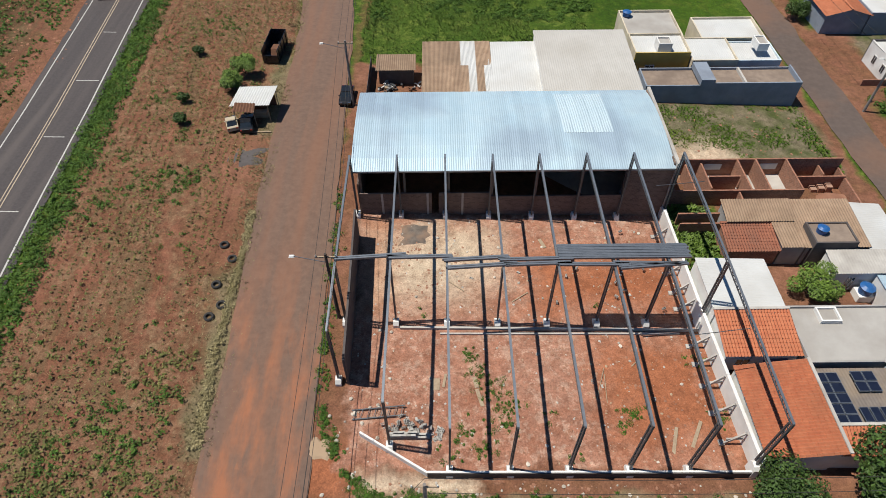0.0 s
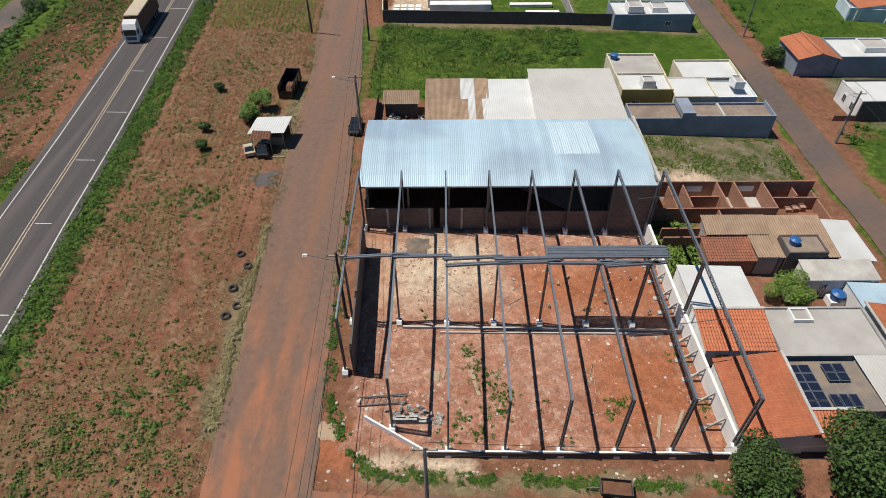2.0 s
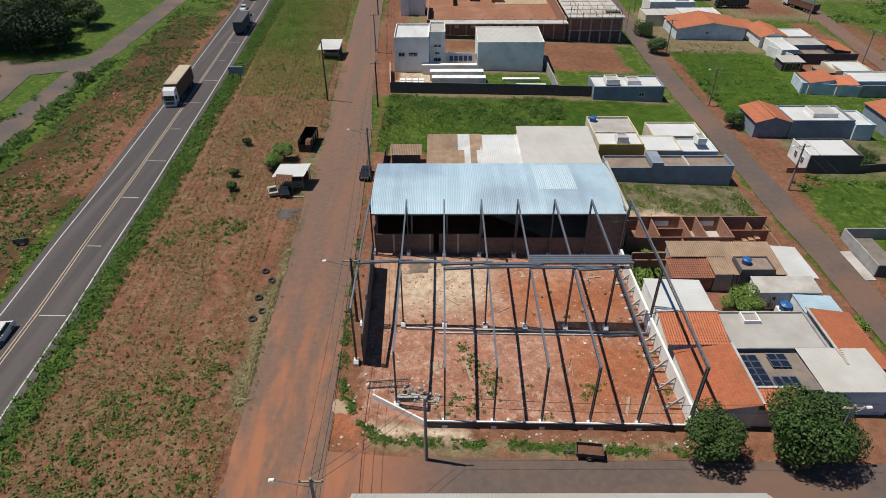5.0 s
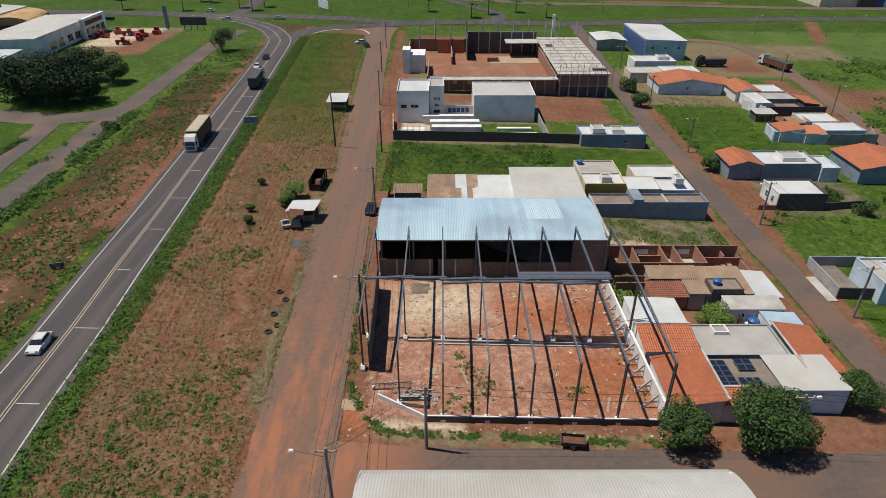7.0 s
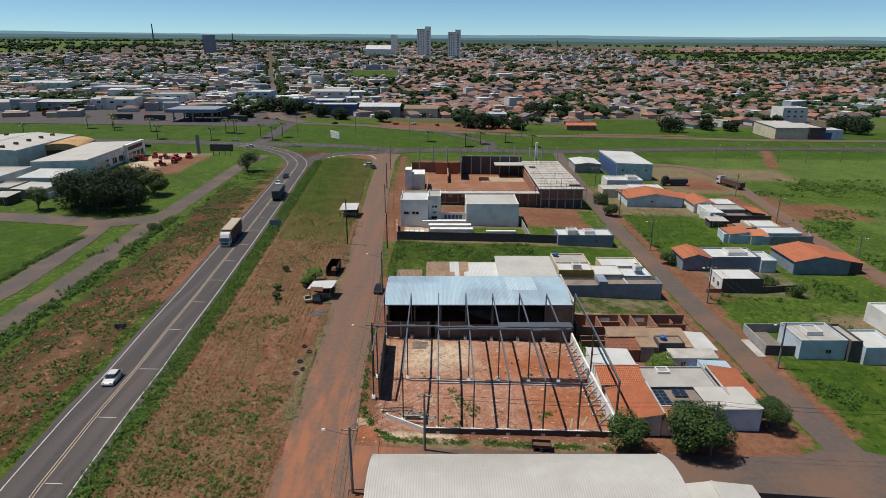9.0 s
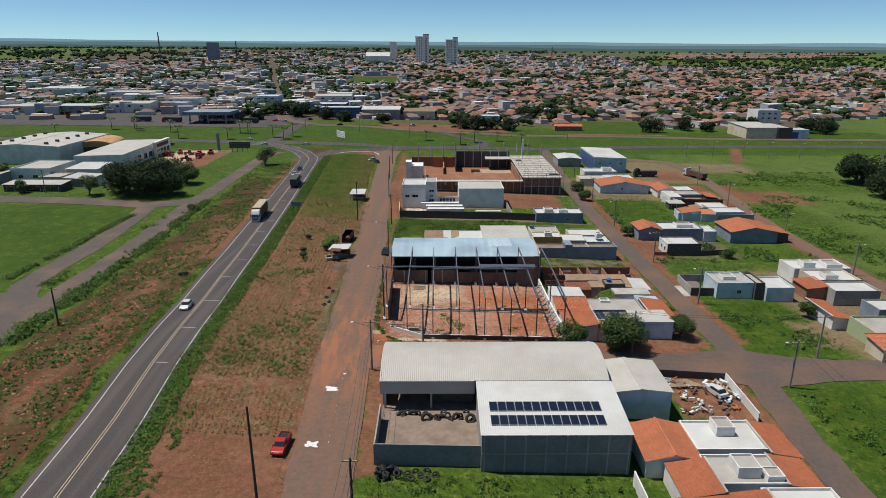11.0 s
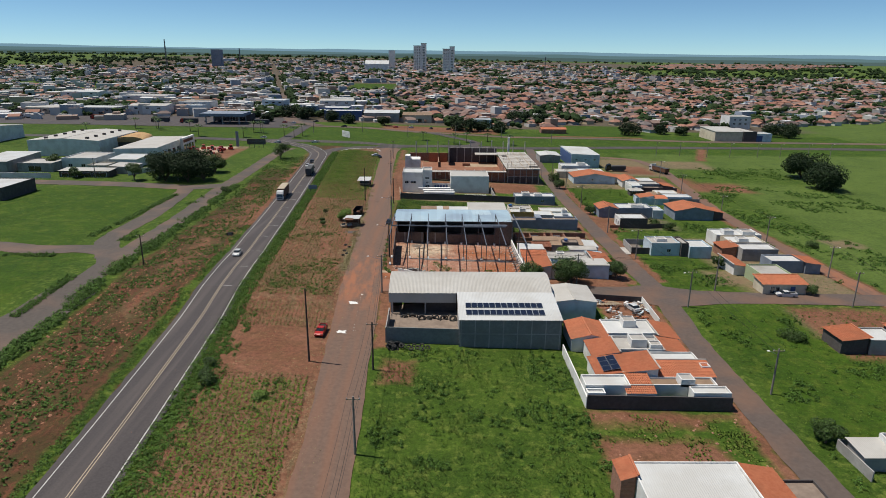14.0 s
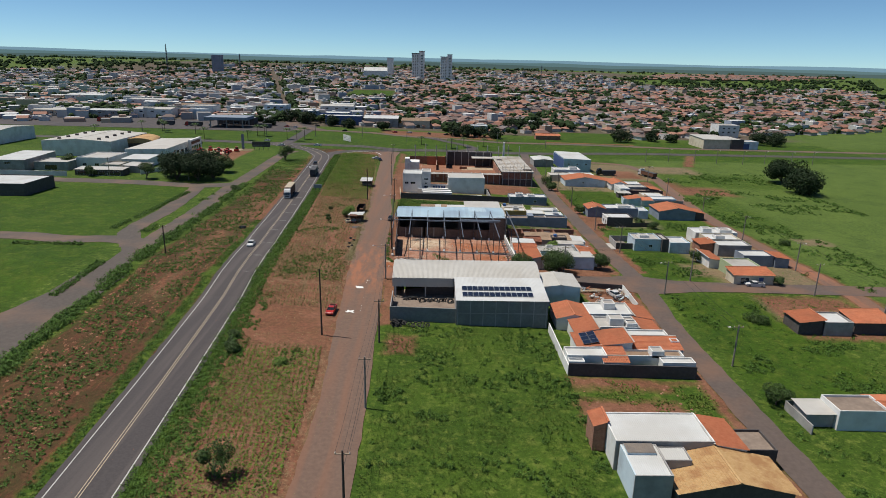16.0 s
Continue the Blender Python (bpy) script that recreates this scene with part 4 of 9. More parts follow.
def steel_frame(i, x):
    y_end = (-22.3, -28.8)[i] if i < 2 else -31.0
    ob = thing("portal", x, -0.4, g(x, -0.4), "tall grey steel lattice portal frame on concrete pedestals", "steel frame", group="portal frames on the lot")
    inv = ob.matrix_world.inverted()

    def put(name, bm, m, label=""):
        o = part(name, bm, M[m], ob, label)
        o.matrix_parent_inverse = inv

    tops = [(-0.35, 8.95), (-15.6, 8.9), (y_end, 8.55)]
    for (ya, za), (yb, zb) in zip(tops, tops[1:]):
        bm = bmesh.new()
        lattice(bm, (x, ya, za), (x, yb, zb), 0.42, max(4, int((ya - yb) / 0.75)))
        put("girder_web", bm, "steel")
        put("top_chord", bar(bmesh.new(), (x, ya, za), (x, yb, zb), 0.2, 0.08), "galv", "bright galvanised top chord")
    for k, (yc, zt) in enumerate(tops):
        zb = g(x, yc) + (0.7 if i < 7 else 1.6)
        bm = bmesh.new()
        dy = -0.38 if k == 0 else 0.38
        bar(bm, (x, yc, zb), (x, yc, zt), 0.16)
        bar(bm, (x, yc + dy, zb), (x, yc + dy, zt - 0.5), 0.14)
        n = 12
        for s in range(n):
            z0, z1 = zb + (zt - 0.6 - zb) * s / n, zb + (zt - 0.6 - zb) * (s + 1) / n
            bar(bm, (x, yc, z0), (x, yc + dy, (z0 + z1) / 2), 0.05)
            bar(bm, (x, yc + dy, (z0 + z1) / 2), (x, yc, z1), 0.05)
        put("column", bm, "steel")
        pb = bmesh.new()
        prism(pb, [(yc - 0.55, zb - 2.0), (yc + 0.55, zb - 2.0), (yc + 0.5, zb - 0.35), (yc + 0.25, zb), (yc - 0.25, zb), (yc - 0.5, zb - 0.35)], "x", x - 0.28, x + 0.28)
        put("pedestal", pb, "white_wall", "pale concrete pedestal")


for i, x in enumerate(FX):
    steel_frame(i, x)


def purlin(x0, x1, y, z, dy=0.0, dz=0.0, w=0.16):
    bm = bar(bmesh.new(), (x0, y, z), (x1, y + dy, z + dz), w, 0.22)
    ob = link("purlin", bm, M["galv"])
    return tagged(ob, "loose galvanised purlin lying across the frames", "purlin", "purlins on the frames")


for k in range(9):
    purlin(19.8, 31.6 + 0.1 * (k % 3), -13.6 - k * 0.19, 9.13 + 0.02 * (k % 2))
for x0, x1, y, dy in ((-0.6, 6.0, -14.8, 0.45), (4.3, 10.2, -14.7, 0.1), (9.3, 15.3, -15.1, 0.35), (9.6, 16.0, -16.0, 0.45), (14.3, 21, -15.1, 0.1), (14.8, 20.8, -15.7, 0.2), (19.6, 26.0, -15.7, -0.1), (25.0, 31.2, -16.2, 0.5), (24.6, 30.5, -15.6, -0.2)):
    for k in range(2):
        purlin(x0 + 0.15 * k, x1 + 0.1 * k, y - 0.2 * k, 9.12, dy)
tagged(link("tie_rod", bar(bmesh.new(), (31.5, -4.3, 7.8), (36.5, -4.0, 8.1), 0.05), M["steel"]), "thin steel tie rod between two frames", "tie rod")
tagged(link("tie_rod", bar(bmesh.new(), (30.0, -22.5, 7.6), (35.0, -22.2, 8.1), 0.05), M["steel"]), "thin steel tie rod between two frames", "tie rod")

# -- walls of the lot --
# the dark material stands in for the shadow on this wall's inner face
yard_wall("wall_lot_west", -0.1, -3.6, 0.5, -22.6, 4.3, "dark_wall", "tall block wall beside the dusty street, coloured dark for shade", 0.2)
yard_wall("wall_lot_corner", 2.0, -27.7, 7.9, -31.3, 0.75, "white_wall", "low pale plinth wall cutting the corner")
yard_wall("wall_lot_front", 7.9, -31.35, 35.3, -31.35, 0.85, "dark_wall", "low dark plinth wall along the side street", 0.25)
yard_wall("wall_lot_front_cap", 7.9, -31.3, 35.3, -31.3, 0.9, "white_wall", "pale top of the plinth wall", 0.16)
yard_wall("wall_lot_east", 35.45, -31.2, 34.9, -1.2, 2.2, "white_wall", "tall pale plastered wall with buttresses", 0.3)
yard_wall("wall_lot_beam", 5, -16.2, 35, -16.4, 0.32, "concrete", "long concrete footing beam between pedestals", 0.22)
yard_wall("wall_lot_beam", 9, -16.9, 33, -16.8, 0.22, "concrete", "thin concrete edging beam on the lot", 0.16)


def buttress(y, z):
    ob = thing("buttress", 35.2, y, z, "rough concrete buttress propping the pale wall", "buttress", group="buttresses of the lot wall")
    part("raker", bar(bmesh.new(), (-0.1, 0, 1.9), (-1.7, -0.1, 0.1), 0.16, 0.22), M["concrete"], ob)
    part("strut", bar(bmesh.new(), (-0.1, 0, 0.9), (-1.5, 0, 0.8), 0.14, 0.2), M["concrete"], ob)
    part("footing", boxes((-1.95, -1.45, -0.25, 0.25, -0.4, 0.2)), M["concrete"], ob)


for y in (-3.5, -6.3, -9.0, -11.6, -13.7, -18.3, -20.4, -22.8, -25.6, -28.4):
    buttress(y, g(35, y))

# -- sheds and houses behind the hangar --
shed = house(7, 16.4, 19.4, 30.8, 4.2, "flat", "grey_wall", "tan_roof", "low shed with brown and white corrugated sheets", "shed", "shed", parapet=0.6)
for i in range(9):
    for k in range(2):
        bm = bmesh.new()
        x0, y0 = -4.9 + i * 1.08, -5.9 + k * 5.8
        z0 = 4.3 + k * 0.34
        sheet(bm, (x0, y0, z0), (x0 + 1.1, y0, z0), (x0 + 1.1, y0 + 6.0, z0 + 0.4), (x0, y0 + 6.0, z0 + 0.4), 0.18, 0.025)
        part("roof_sheet", bm, M["white_metal" if (i, k) in ((6, 0), (6, 1), (8, 0), (5, 1)) else "tan_roof"], shed)
house(16.4, 23, 19.2, 30.6, 4.6, "mono_s", "grey_wall", "white_metal", "low shed with pale corrugated sheets", "shed", "shed", rise=0.5)
house(23, 35.7, 17.2, 31.5, 6.0, "mono_s", "white_wall", "big_roof", "warehouse with a broad pale metal roof", "warehouse", "warehouse", rise=0.7, over=0.2)
stepped = house(38.5, 60.6, 23.8, 28.4, 3.2, "flat", "blue_wall", "brown_slab", "long blue-grey building with a stepped parapet", "house", wins=(), parapet=0.35)
part("parapet_step", boxes((-3.4, -1.4, -2.32, 2.32, 3.2, 4.1)), M["blue_wall"], stepped, "raised block of the parapet")
part("parapet_step", boxes((-1.4, 11.05, -2.31, -2.13, 3.2, 3.55)), M["blue_wall"], stepped)
part("parapet_step", boxes((10.87, 11.06, -2.13, 2.3, 3.2, 3.55)), M["blue_wall"], stepped)
part("roof_rib", boxes((3.2, 3.5, -2.1, 2.1, 2.85, 3.3)), M["concrete"], stepped)
house(38.2, 46.4, 30.4, 36.0, 4.2, "flat", {"s": "yellow_wall", "n": "cream_wall", "e": "cream_wall", "w": "cream_wall"}, "white_metal", "cream flat-roofed house with a yellow front", wins=((-1.6, 1.2, 1.4, 1.0, "-y"),))
house(46.6, 53.4, 29.6, 36.0, 3.7, "flat", "cream_wall", "white_metal", "cream flat-roofed house wing", parapet=0.2)
house(53.6, 60.4, 30.6, 36.0, 3.3, "flat", "light_blue", "white_metal", "pale blue flat-roofed house wing", parapet=0.2)
house(38.5, 47, 36.4, 44.5, 3.6, "flat", "cream_wall", "flat_grey", "cream flat-roofed house with a water tank")
house(50, 60, 36.5, 43, 3.6, "flat", "cream_wall", "white_metal", "white-roofed house beside the street")
house(44, 60, 63, 70, 3.4, "flat", "blue_wall", "white_metal", "small blue-grey house with a white roof", wins=((3, 1, 1.2, 1, "-y"),))

# -- unfinished brick house --
def brick_shell():
    ob = thing("brick_house_shell", 48, 2.5, g(48, 2.5), "roofless house of bare red bricks under construction", "unfinished house")
    ws = [(-11.5, 11.5, 5.2, 5.4, 2.6), (-11.5, 4.2, -0.4, -0.2, 2.6), (-11.5, -2.2, -4.0, -3.8, 2.4), (-11.2, -11.0, -0.2, 5.2, 2.6), (-8.6, -8.4, -0.2, 4.4, 2.6), (-6.6, -6.4, 0, 4.6, 2.6), (-1.9, -1.7, -0.2, 5.2, 2.6), (0.4, 0.6, -0.2, 5.2, 2.6), (4.2, 4.4, -0.4, 5.2, 2.6), (-3.4, -3.2, -3.8, -0.4, 2.4), (5, 11.5, 3.2, 3.4, 1.4), (8.6, 8.8, 3.4, 5.2, 1.6), (11.3, 11.5, -3, 5.2, 1.2), (-11.5, 11, -5.2, -5.0, 2.0), (-6.0, -2.2, 2.4, 2.6, 2.3)]
    for x0, x1, y0, y1, h in ws:
        part("brick_wall", boxes((x0, x1, y0, y1, -1.2, h)), M["brick"], ob)
    part("slab", boxes((-11.3, 5, -4, 5.2, -0.8, 0.1)), M["concrete"], ob)
    # solid white blocks paint the light that shows through two window gaps
    for x in (-4.6, 2.4):
        part("window_opening", boxes((x - 1.1, x + 1.1, 5.16, 5.44, 1.0, 1.9)), M["white_wall"], ob, "white block painting the light in a window gap")


brick_shell()
patch("mound_sand", 55.2, 59.6, 0.4, 4.6, M["lot_soil"], 0.5, "heap of red sand beside the unfinished house", category="heap")
# -- houses beside the lot --
house(41.3, 48.6, -3.5, -0.9, 3.2, "mono_s", "grey_wall", "tan_roof", "house with a weathered brown corrugated roof", rise=0.5, over=0.25)
house(48.8, 55.4, -7.2, -0.8, 3.2, "mono_s", "grey_wall", "tan_roof", "house wing with a weathered brown corrugated roof", rise=0.6, over=0.25)
house(46.2, 48.6, -7.2, -3.7, 3.0, "mono_s", "grey_wall", "tan_roof", "narrow house wing with a weathered brown roof", rise=0.2, over=0.2)
house(40.6, 46.0, -7.2, -3.8, 2.2, "mono_s", "brick", "tile_old", "lean-to with an old orange tile roof", "lean-to", "lean_to", rise=0.6, over=0.2)
house(49.2, 53.8, -7.6, -4.5, 4.1, "flat", "dark_wall", "brown_slab", "dark plastered block carrying a water tank", "house", parapet=0.15)
house(54.9, 59.8, -15.2, -10.9, 2.6, "mono_e", "white_wall", "blue_metal", "carport with a pale blue sheet roof", "carport", "carport", rise=0.3, over=0.1)
house(55.6, 59.8, -7.4, -0.5, 2.9, "mono_e", "white_wall", "white_metal", "white-roofed garage beside the street", "garage", "garage", rise=0.4, over=0.2)
house(50.6, 58.6, -10.7, -7.9, 3.0, "mono_s", "white_wall", "concrete", "small white house with a pale roof and grilled window", wins=((-0.6, 1.0, 1.1, 1.0, "-x"), (-2.0, 0.3, 0.9, 2.0, "-y")), rise=0.3, over=0.15)
house(35.6, 42.6, -16.6, -9.9, 3.6, "mono_e", "white_wall", "white_metal", "building with a plain white sheet roof", rise=0.3, over=0.15)
house(35.7, 42.4, -20.9, -16.7, 3.0, "mono_s", "white_wall", "tile", "white house with an orange tile roof", rise=0.9, over=0.3, wins=((-1.6, 1.1, 1.4, 1.1, "-y"),), doors=((1.5, 2.2, 2.1, "-y"),))
house(42.8, 53.6, -22.0, -15.6, 3.6, "flat", "grey_wall", "flat_grey", "grey flat-roofed house with a low parapet", parapet=0.25)
house(54.4, 59.5, -24.5, -15.2, 3.2, "mono_e", "white_wall", "tile", "house front with an orange tile roof", rise=0.8, over=0.2)
house(35.9, 41.8, -30.8, -22.4, 2.8, "mono_w", "white_wall", "tile", "house with a sloping orange tile roof", rise=1.1, over=0.25)
house(42.0, 46.4, -30.6, -28.5, 2.9, "mono_s", "white_wall", "tile", "front wing with a low orange tile roof", rise=0.6, over=0.2)
house(42.1, 49.5, -28.3, -22.6, 3.0, "mono_n", "grey_wall", "dark_sheet", "house with solar panels on a ribbed roof", rise=0.5, over=0.1)
house(49.8, 57.4, -28.6, -22.2, 3.6, "mono_n", "light_blue", "big_roof", "light blue house with a pale metal roof", rise=0.3, over=0.2, wins=((0.5, 1, 1.1, 1, "+x"),))

# -- the big curved warehouse --
def big_warehouse():
    z = g(20, -52)
    ob = thing("warehouse", 20, -49.5, z, "large warehouse with a curved pale metal roof", "warehouse")
    t = 0.25
    part("wall", boxes((-18, -18 + t, -5, 7, -1.5, 5.4)), M["grey_wall"], ob)
    part("wall", boxes((-18 + t, 17, 6.75, 7, -1.5, 5.4)), M["grey_wall"], ob)
    part("wall", boxes((17 - t, 17, -5, 6.75, -1.5, 5.8)), M["white_wall"], ob)
    part("wall", boxes((-10.2, -3.6, -4.6, -4.35, -1, 4.2)), M["dark_wall"], ob)
    bm = bmesh.new()
    rows = []
    for j in range(15):
        v = j / 14
        y, zz = -6.2 + 14.0 * v, 4.9 + 2.5 * math.sin(math.pi * min(1, v * 0.95 + 0.05)) ** 0.75
        rows.append([bm.verts.new((x, y, zz + (0.012 if i % 2 else -0.012))) for i, x in enumerate(np.linspace(-18.3, 17.3, 237))])
    for j in range(14):
        for i in range(236):
            bm.faces.new((rows[j][i], rows[j][i + 1], rows[j + 1][i + 1], rows[j + 1][i]))
    part("roof", bm, M["big_roof"], ob)
    part("fascia", boxes((-18.3, -3.6, -6.32, -6.2, 3.3, 5.5)), M["big_roof"], ob, "pale sheet fascia under the roof edge")
    part("floor", boxes((-18, 16.5, -18.7, 6.75, -1, 0.5)), M["brown_slab"], ob)
    for x in (-17.7, -10.5):
        part("column", boxes((x, x + 0.3, -5.9, -5.6, 0, 4.9)), M["concrete"], ob)
    return ob


big_warehouse()


def solar_panel(x, y, z, rx, w=1.0, d=2.0, rz=0.0, ry=0.0):
    ob = thing("solar_panel", x, y, z, "dark glass solar panel in a thin metal frame", "solar panel", group="solar panels on a roof")
    ob.matrix_world = pose(x, y, z, rx, ry, rz)
    fr = bmesh.new()
    for r in ((-w / 2, w / 2, -d / 2, -d / 2 + 0.05), (-w / 2, w / 2, d / 2 - 0.05, d / 2), (-w / 2, -w / 2 + 0.05, -d / 2 + 0.05, d / 2 - 0.05), (w / 2 - 0.05, w / 2, -d / 2 + 0.05, d / 2 - 0.05)):
        box(fr, *r, 0.0, 0.06)
    part("frame", fr, M["galv"], ob)
    part("cell_glass", boxes((-w / 2 + 0.05, w / 2 - 0.05, -d / 2 + 0.05, d / 2 - 0.05, 0.0, 0.05)), M["solar"], ob)
    return ob


def solar_hall():
    z = g(27, -63)
    ob = house(16.6, 36.9, -69.4, -57.6, 6.0, "mono_s", {"s": "block_wall", "n": "dark_wall", "e": "grey_wall", "w": "grey_wall"}, "white_metal", "tall block hall with a white sloping roof", "warehouse", "warehouse", rise=1.2, over=0.15, base=z)
    for i in range(8):
        part("pilaster", boxes((-9.9 + i * 2.8, -9.7 + i * 2.8, -5.96, -5.88, -1, 6.0)), M["grey_wall"], ob)
    for zz in (2.9,):
        part("band", boxes((-10.1, 10.1, -5.945, -5.9, zz, zz + 0.18)), M["grey_wall"], ob)
    first = None
    for r in range(2):
        for i in range(13):
            x, y = 18.6 + i * 1.22, -66.6 + r * 3.0
            zz = z + 6.12 + (y + 69.5) / 12.1 * 1.2
            if first is None:
                first = solar_panel(x, y, zz, 5.7, 1.14, 2.0)
            else:
                copy_thing(first, pose(x, y, zz, 5.7))


solar_hall()
house(37.4, 47.0, -56.4, -46.4, 4.6, "gable_y", "light_blue", "big_roof", "neighbouring shed with a pale gable roof", "shed", "shed", rise=0.55, over=0.2)
yard_wall("wall_yard_front", 2.0, -68.4, 16.6, -68.4, 3.4, "block_wall", "grey block wall of the tyre yard", 0.2)
yard_wall("wall_yard_west", 2.0, -68.4, 2.0, -58.5, 3.2, "grey_wall", "grey block wall of the tyre yard", 0.2)

# -- row of houses in front --
yard_wall("wall_row_west", 36.9, -71.5, 37.2, -90.6, 2.2, "white_wall", "long pale rendered garden wall", 0.2)
yard_wall("wall_row_south", 37.2, -90.6, 62.2, -89.6, 2.6, "dark_wall", "long dark block wall behind the houses", 0.2)
house(38.9, 46.4, -70.0, -61.6, 3.0, "gable_y", "white_wall", "tile", "white house with an orange tile roof", rise=0.9, over=0.3)
house(46.5, 56.6, -68.0, -61.0, 3.6, "flat", "white_wall", "white_metal", "white house section with a flat roof")
house(56.7, 60.8, -68.6, -61.0, 3.0, "mono_e", "white_wall", "tile", "house front with an orange tile roof", rise=0.8, over=0.2)
house(41.2, 46.2, -77.2, -70.6, 3.0, "mono_w", "white_wall", "tile", "white house with an orange tile roof", rise=0.9, over=0.2)
house(46.3, 55.6, -75.0, -69.0, 3.6, "flat", "white_wall", "flat_grey", "white flat-roofed house section with a well")
house(55.7, 60.2, -75.0, -68.8, 3.0, "mono_e", "white_wall", "tile", "house front with an orange tile roof", rise=0.8, over=0.2)
house(40.4, 51.2, -84.0, -77.2, 3.0, "mono_w", "white_wall", "tile", "white house with a broad sloping orange tile roof", rise=1.3, over=0.25)
house(51.6, 60.6, -79.0, -75.4, 3.6, "flat", "white_wall", "white_metal", "white house section with a flat roof")
house(51.6, 61.6, -84.0, -79.2, 3.1, "mono_s", "white_wall", "tile", "house with an orange tile roof facing the street", rise=0.8, over=0.2)
house(37.3, 45.0, -88.6, -84.8, 3.4, "flat", "white_wall", "white_metal", "white annexe with a flat roof")
house(45.1, 49.0, -87.9, -84.2, 3.0, "mono_s", "white_wall", "tile", "annexe with an orange tile roof", rise=0.6, over=0.2)
house(49.2, 60.6, -87.0, -84.2, 3.2, "flat", "white_wall", "tan_roof", "annexe with patched brown and white roofing")
house(44.2, 49.0, -89.7, -88.1, 2.8, "mono_s", "white_wall", "tile", "lean-to with an orange tile roof", rise=0.5, over=0.2)
house(55.6, 62.0, -89.4, -87.0, 3.2, "flat", "white_wall", "white_metal", "white-walled annexe with a white roof")
house(37.3, 40.3, -90.4, -88.8, 2.9, "flat", "white_wall", "white_metal", "small white store room with a flat roof")

# -- houses nearest the end of the walk --
house(37.9, 52.3, -119.0, -111.2, 5.2, "flat", {"s": "grey_wall", "n": "white_wall", "e": "white_wall", "w": "white_wall"}, "white_metal", "large white-roofed house with a pale wall", parapet=0.25)
house(52.4, 57.2, -119.0, -111.0, 4.4, "mono_e", "white_wall", "tile", "house with an orange tile roof", rise=0.9, over=0.2)
house(35.9, 37.8, -114.4, -110.4, 4.4, "mono_w", "brick", "tile", "lean-to with an orange tile roof", rise=0.8, over=0.2)
house(38.4, 43.6, -126.4, -119.2, 4.7, "flat", {"s": "grey_wall", "n": "grey_wall", "e": "grey_wall", "w": "light_blue"}, "white_metal", "pale blue house with a patched white roof", parapet=0.15)
house(43.8, 47.7, -122.4, -119.2, 4.5, "flat", "grey_wall", "white_metal", "grey house wing with a white roof", parapet=0.15)
house(38.8, 42.8, -121.6, -119.6, 4.95, "mono_s", "light_blue", "dark_sheet", "weathered brown sheets patched onto the roof", "roof patch", "roof_patch", rise=0.12, over=0.05)
house(44.4, 60.0, -127.0, -119.4, 3.2, "gable_y", {"s": "dark_wall", "n": "grey_wall", "e": "grey_wall", "w": "grey_wall"}, "tile_new", "house with a broad pale new tile roof", rise=1.7, over=0.5, wins=((-3, 1, 1.2, 1, "-y"), (3, 1, 1.2, 1, "-y")))
house(58.2, 63.0, -117.0, -111.4, 3.2, "flat", "dark_wall", "brown_slab", "dark garage with a flat roof", "garage", "garage")
house(79.4, 88.0, -106.0, -100.6, 3.8, "flat", "white_wall", "brown_slab", "white flat-roofed house with a parapet")
house(74.6, 79.4, -105.0, -101.0, 2.6, "mono_s", "grey_wall", "big_roof", "grey garage with a pale roof", "garage", "garage", rise=0.3)
house(88.2, 96, -106.0, -99.0, 3.0, "gable_x", "white_wall", "tile", "white house with an orange tile roof", rise=0.9)
house(94.8, 100.2, -67.4, -61.0, 3.0, "mono_w", "dark_wall", "tile", "house with an orange tile roof", rise=0.7)
house(100.4, 107, -67.8, -61.4, 3.3, "flat", {"s": "grey_wall", "n": "grey_wall", "e": "grey_wall", "w": "dark_wall"}, "white_metal", "white flat-roofed house with a parapet")

house(108.2, 117.5, -66.6, -60.4, 2.9, "mono_s", "dark_wall", "tile", "dark-walled house with an orange tile roof", rise=0.8)
yard_wall("wall_yard_house", 74.4, -107.4, 74.2, -99.4, 1.7, "grey_wall", "grey yard wall beside the street")
yard_wall("wall_yard_house", 74.2, -99.4, 79.4, -99.6, 1.7, "grey_wall", "grey yard wall behind a garage")

# -- east side of the street --
house(76.6, 85.2, -4.6, 3.0, 4.0, "flat", "light_blue", "flat_grey", "pale blue flat-roofed house", wins=((1, 1.2, 1.2, 1, "-y"),))
house(85.3, 87.4, -5.4, 2.0, 4.3, "flat", "dark_wall", "flat_grey", "dark stair block between two houses")
house(87.5, 94, -6.4, 1.0, 3.6, "flat", "light_blue", "white_metal", "pale blue house with a white roof")
yard_wall("wall_yard_street", 71.2, -3.0, 76.6, -3.2, 2.0, "dark_wall", "dark yard wall with a gate")
yard_wall("wall_yard_street", 71.2, -3.0, 71.6, 6.8, 2.0, "grey_wall", "grey block wall round a yard")
yard_wall("wall_yard_street", 71.6, 6.8, 81.0, 7.0, 2.0, "grey_wall", "grey block wall round a yard")
tagged(link("floor_yard", boxes((71.4, 76.4, -2.9, 6.7, g(74, 2) - 0.6, g(74, 2) + 0.12)), M["dark_sheet"]), "dark concrete yard floor", "floor", kind="structure")
tagged(link("pavement_drive", boxes((69.4, 71.0, -4.0, 3.0, g(70, 0) - 0.6, g(70, 0) + 0.14)), M["concrete"]), "pale concrete driveway before a gate", "pavement", kind="structure")
house(101, 115.4, 6.6, 14.0, 4.2, "flat", "white_wall", "white_metal", "white modern house with a stepped parapet")
house(102, 112.8, -1.4, 6.2, 3.9, "flat", "cream_wall", "white_metal", "cream house with a white roof")
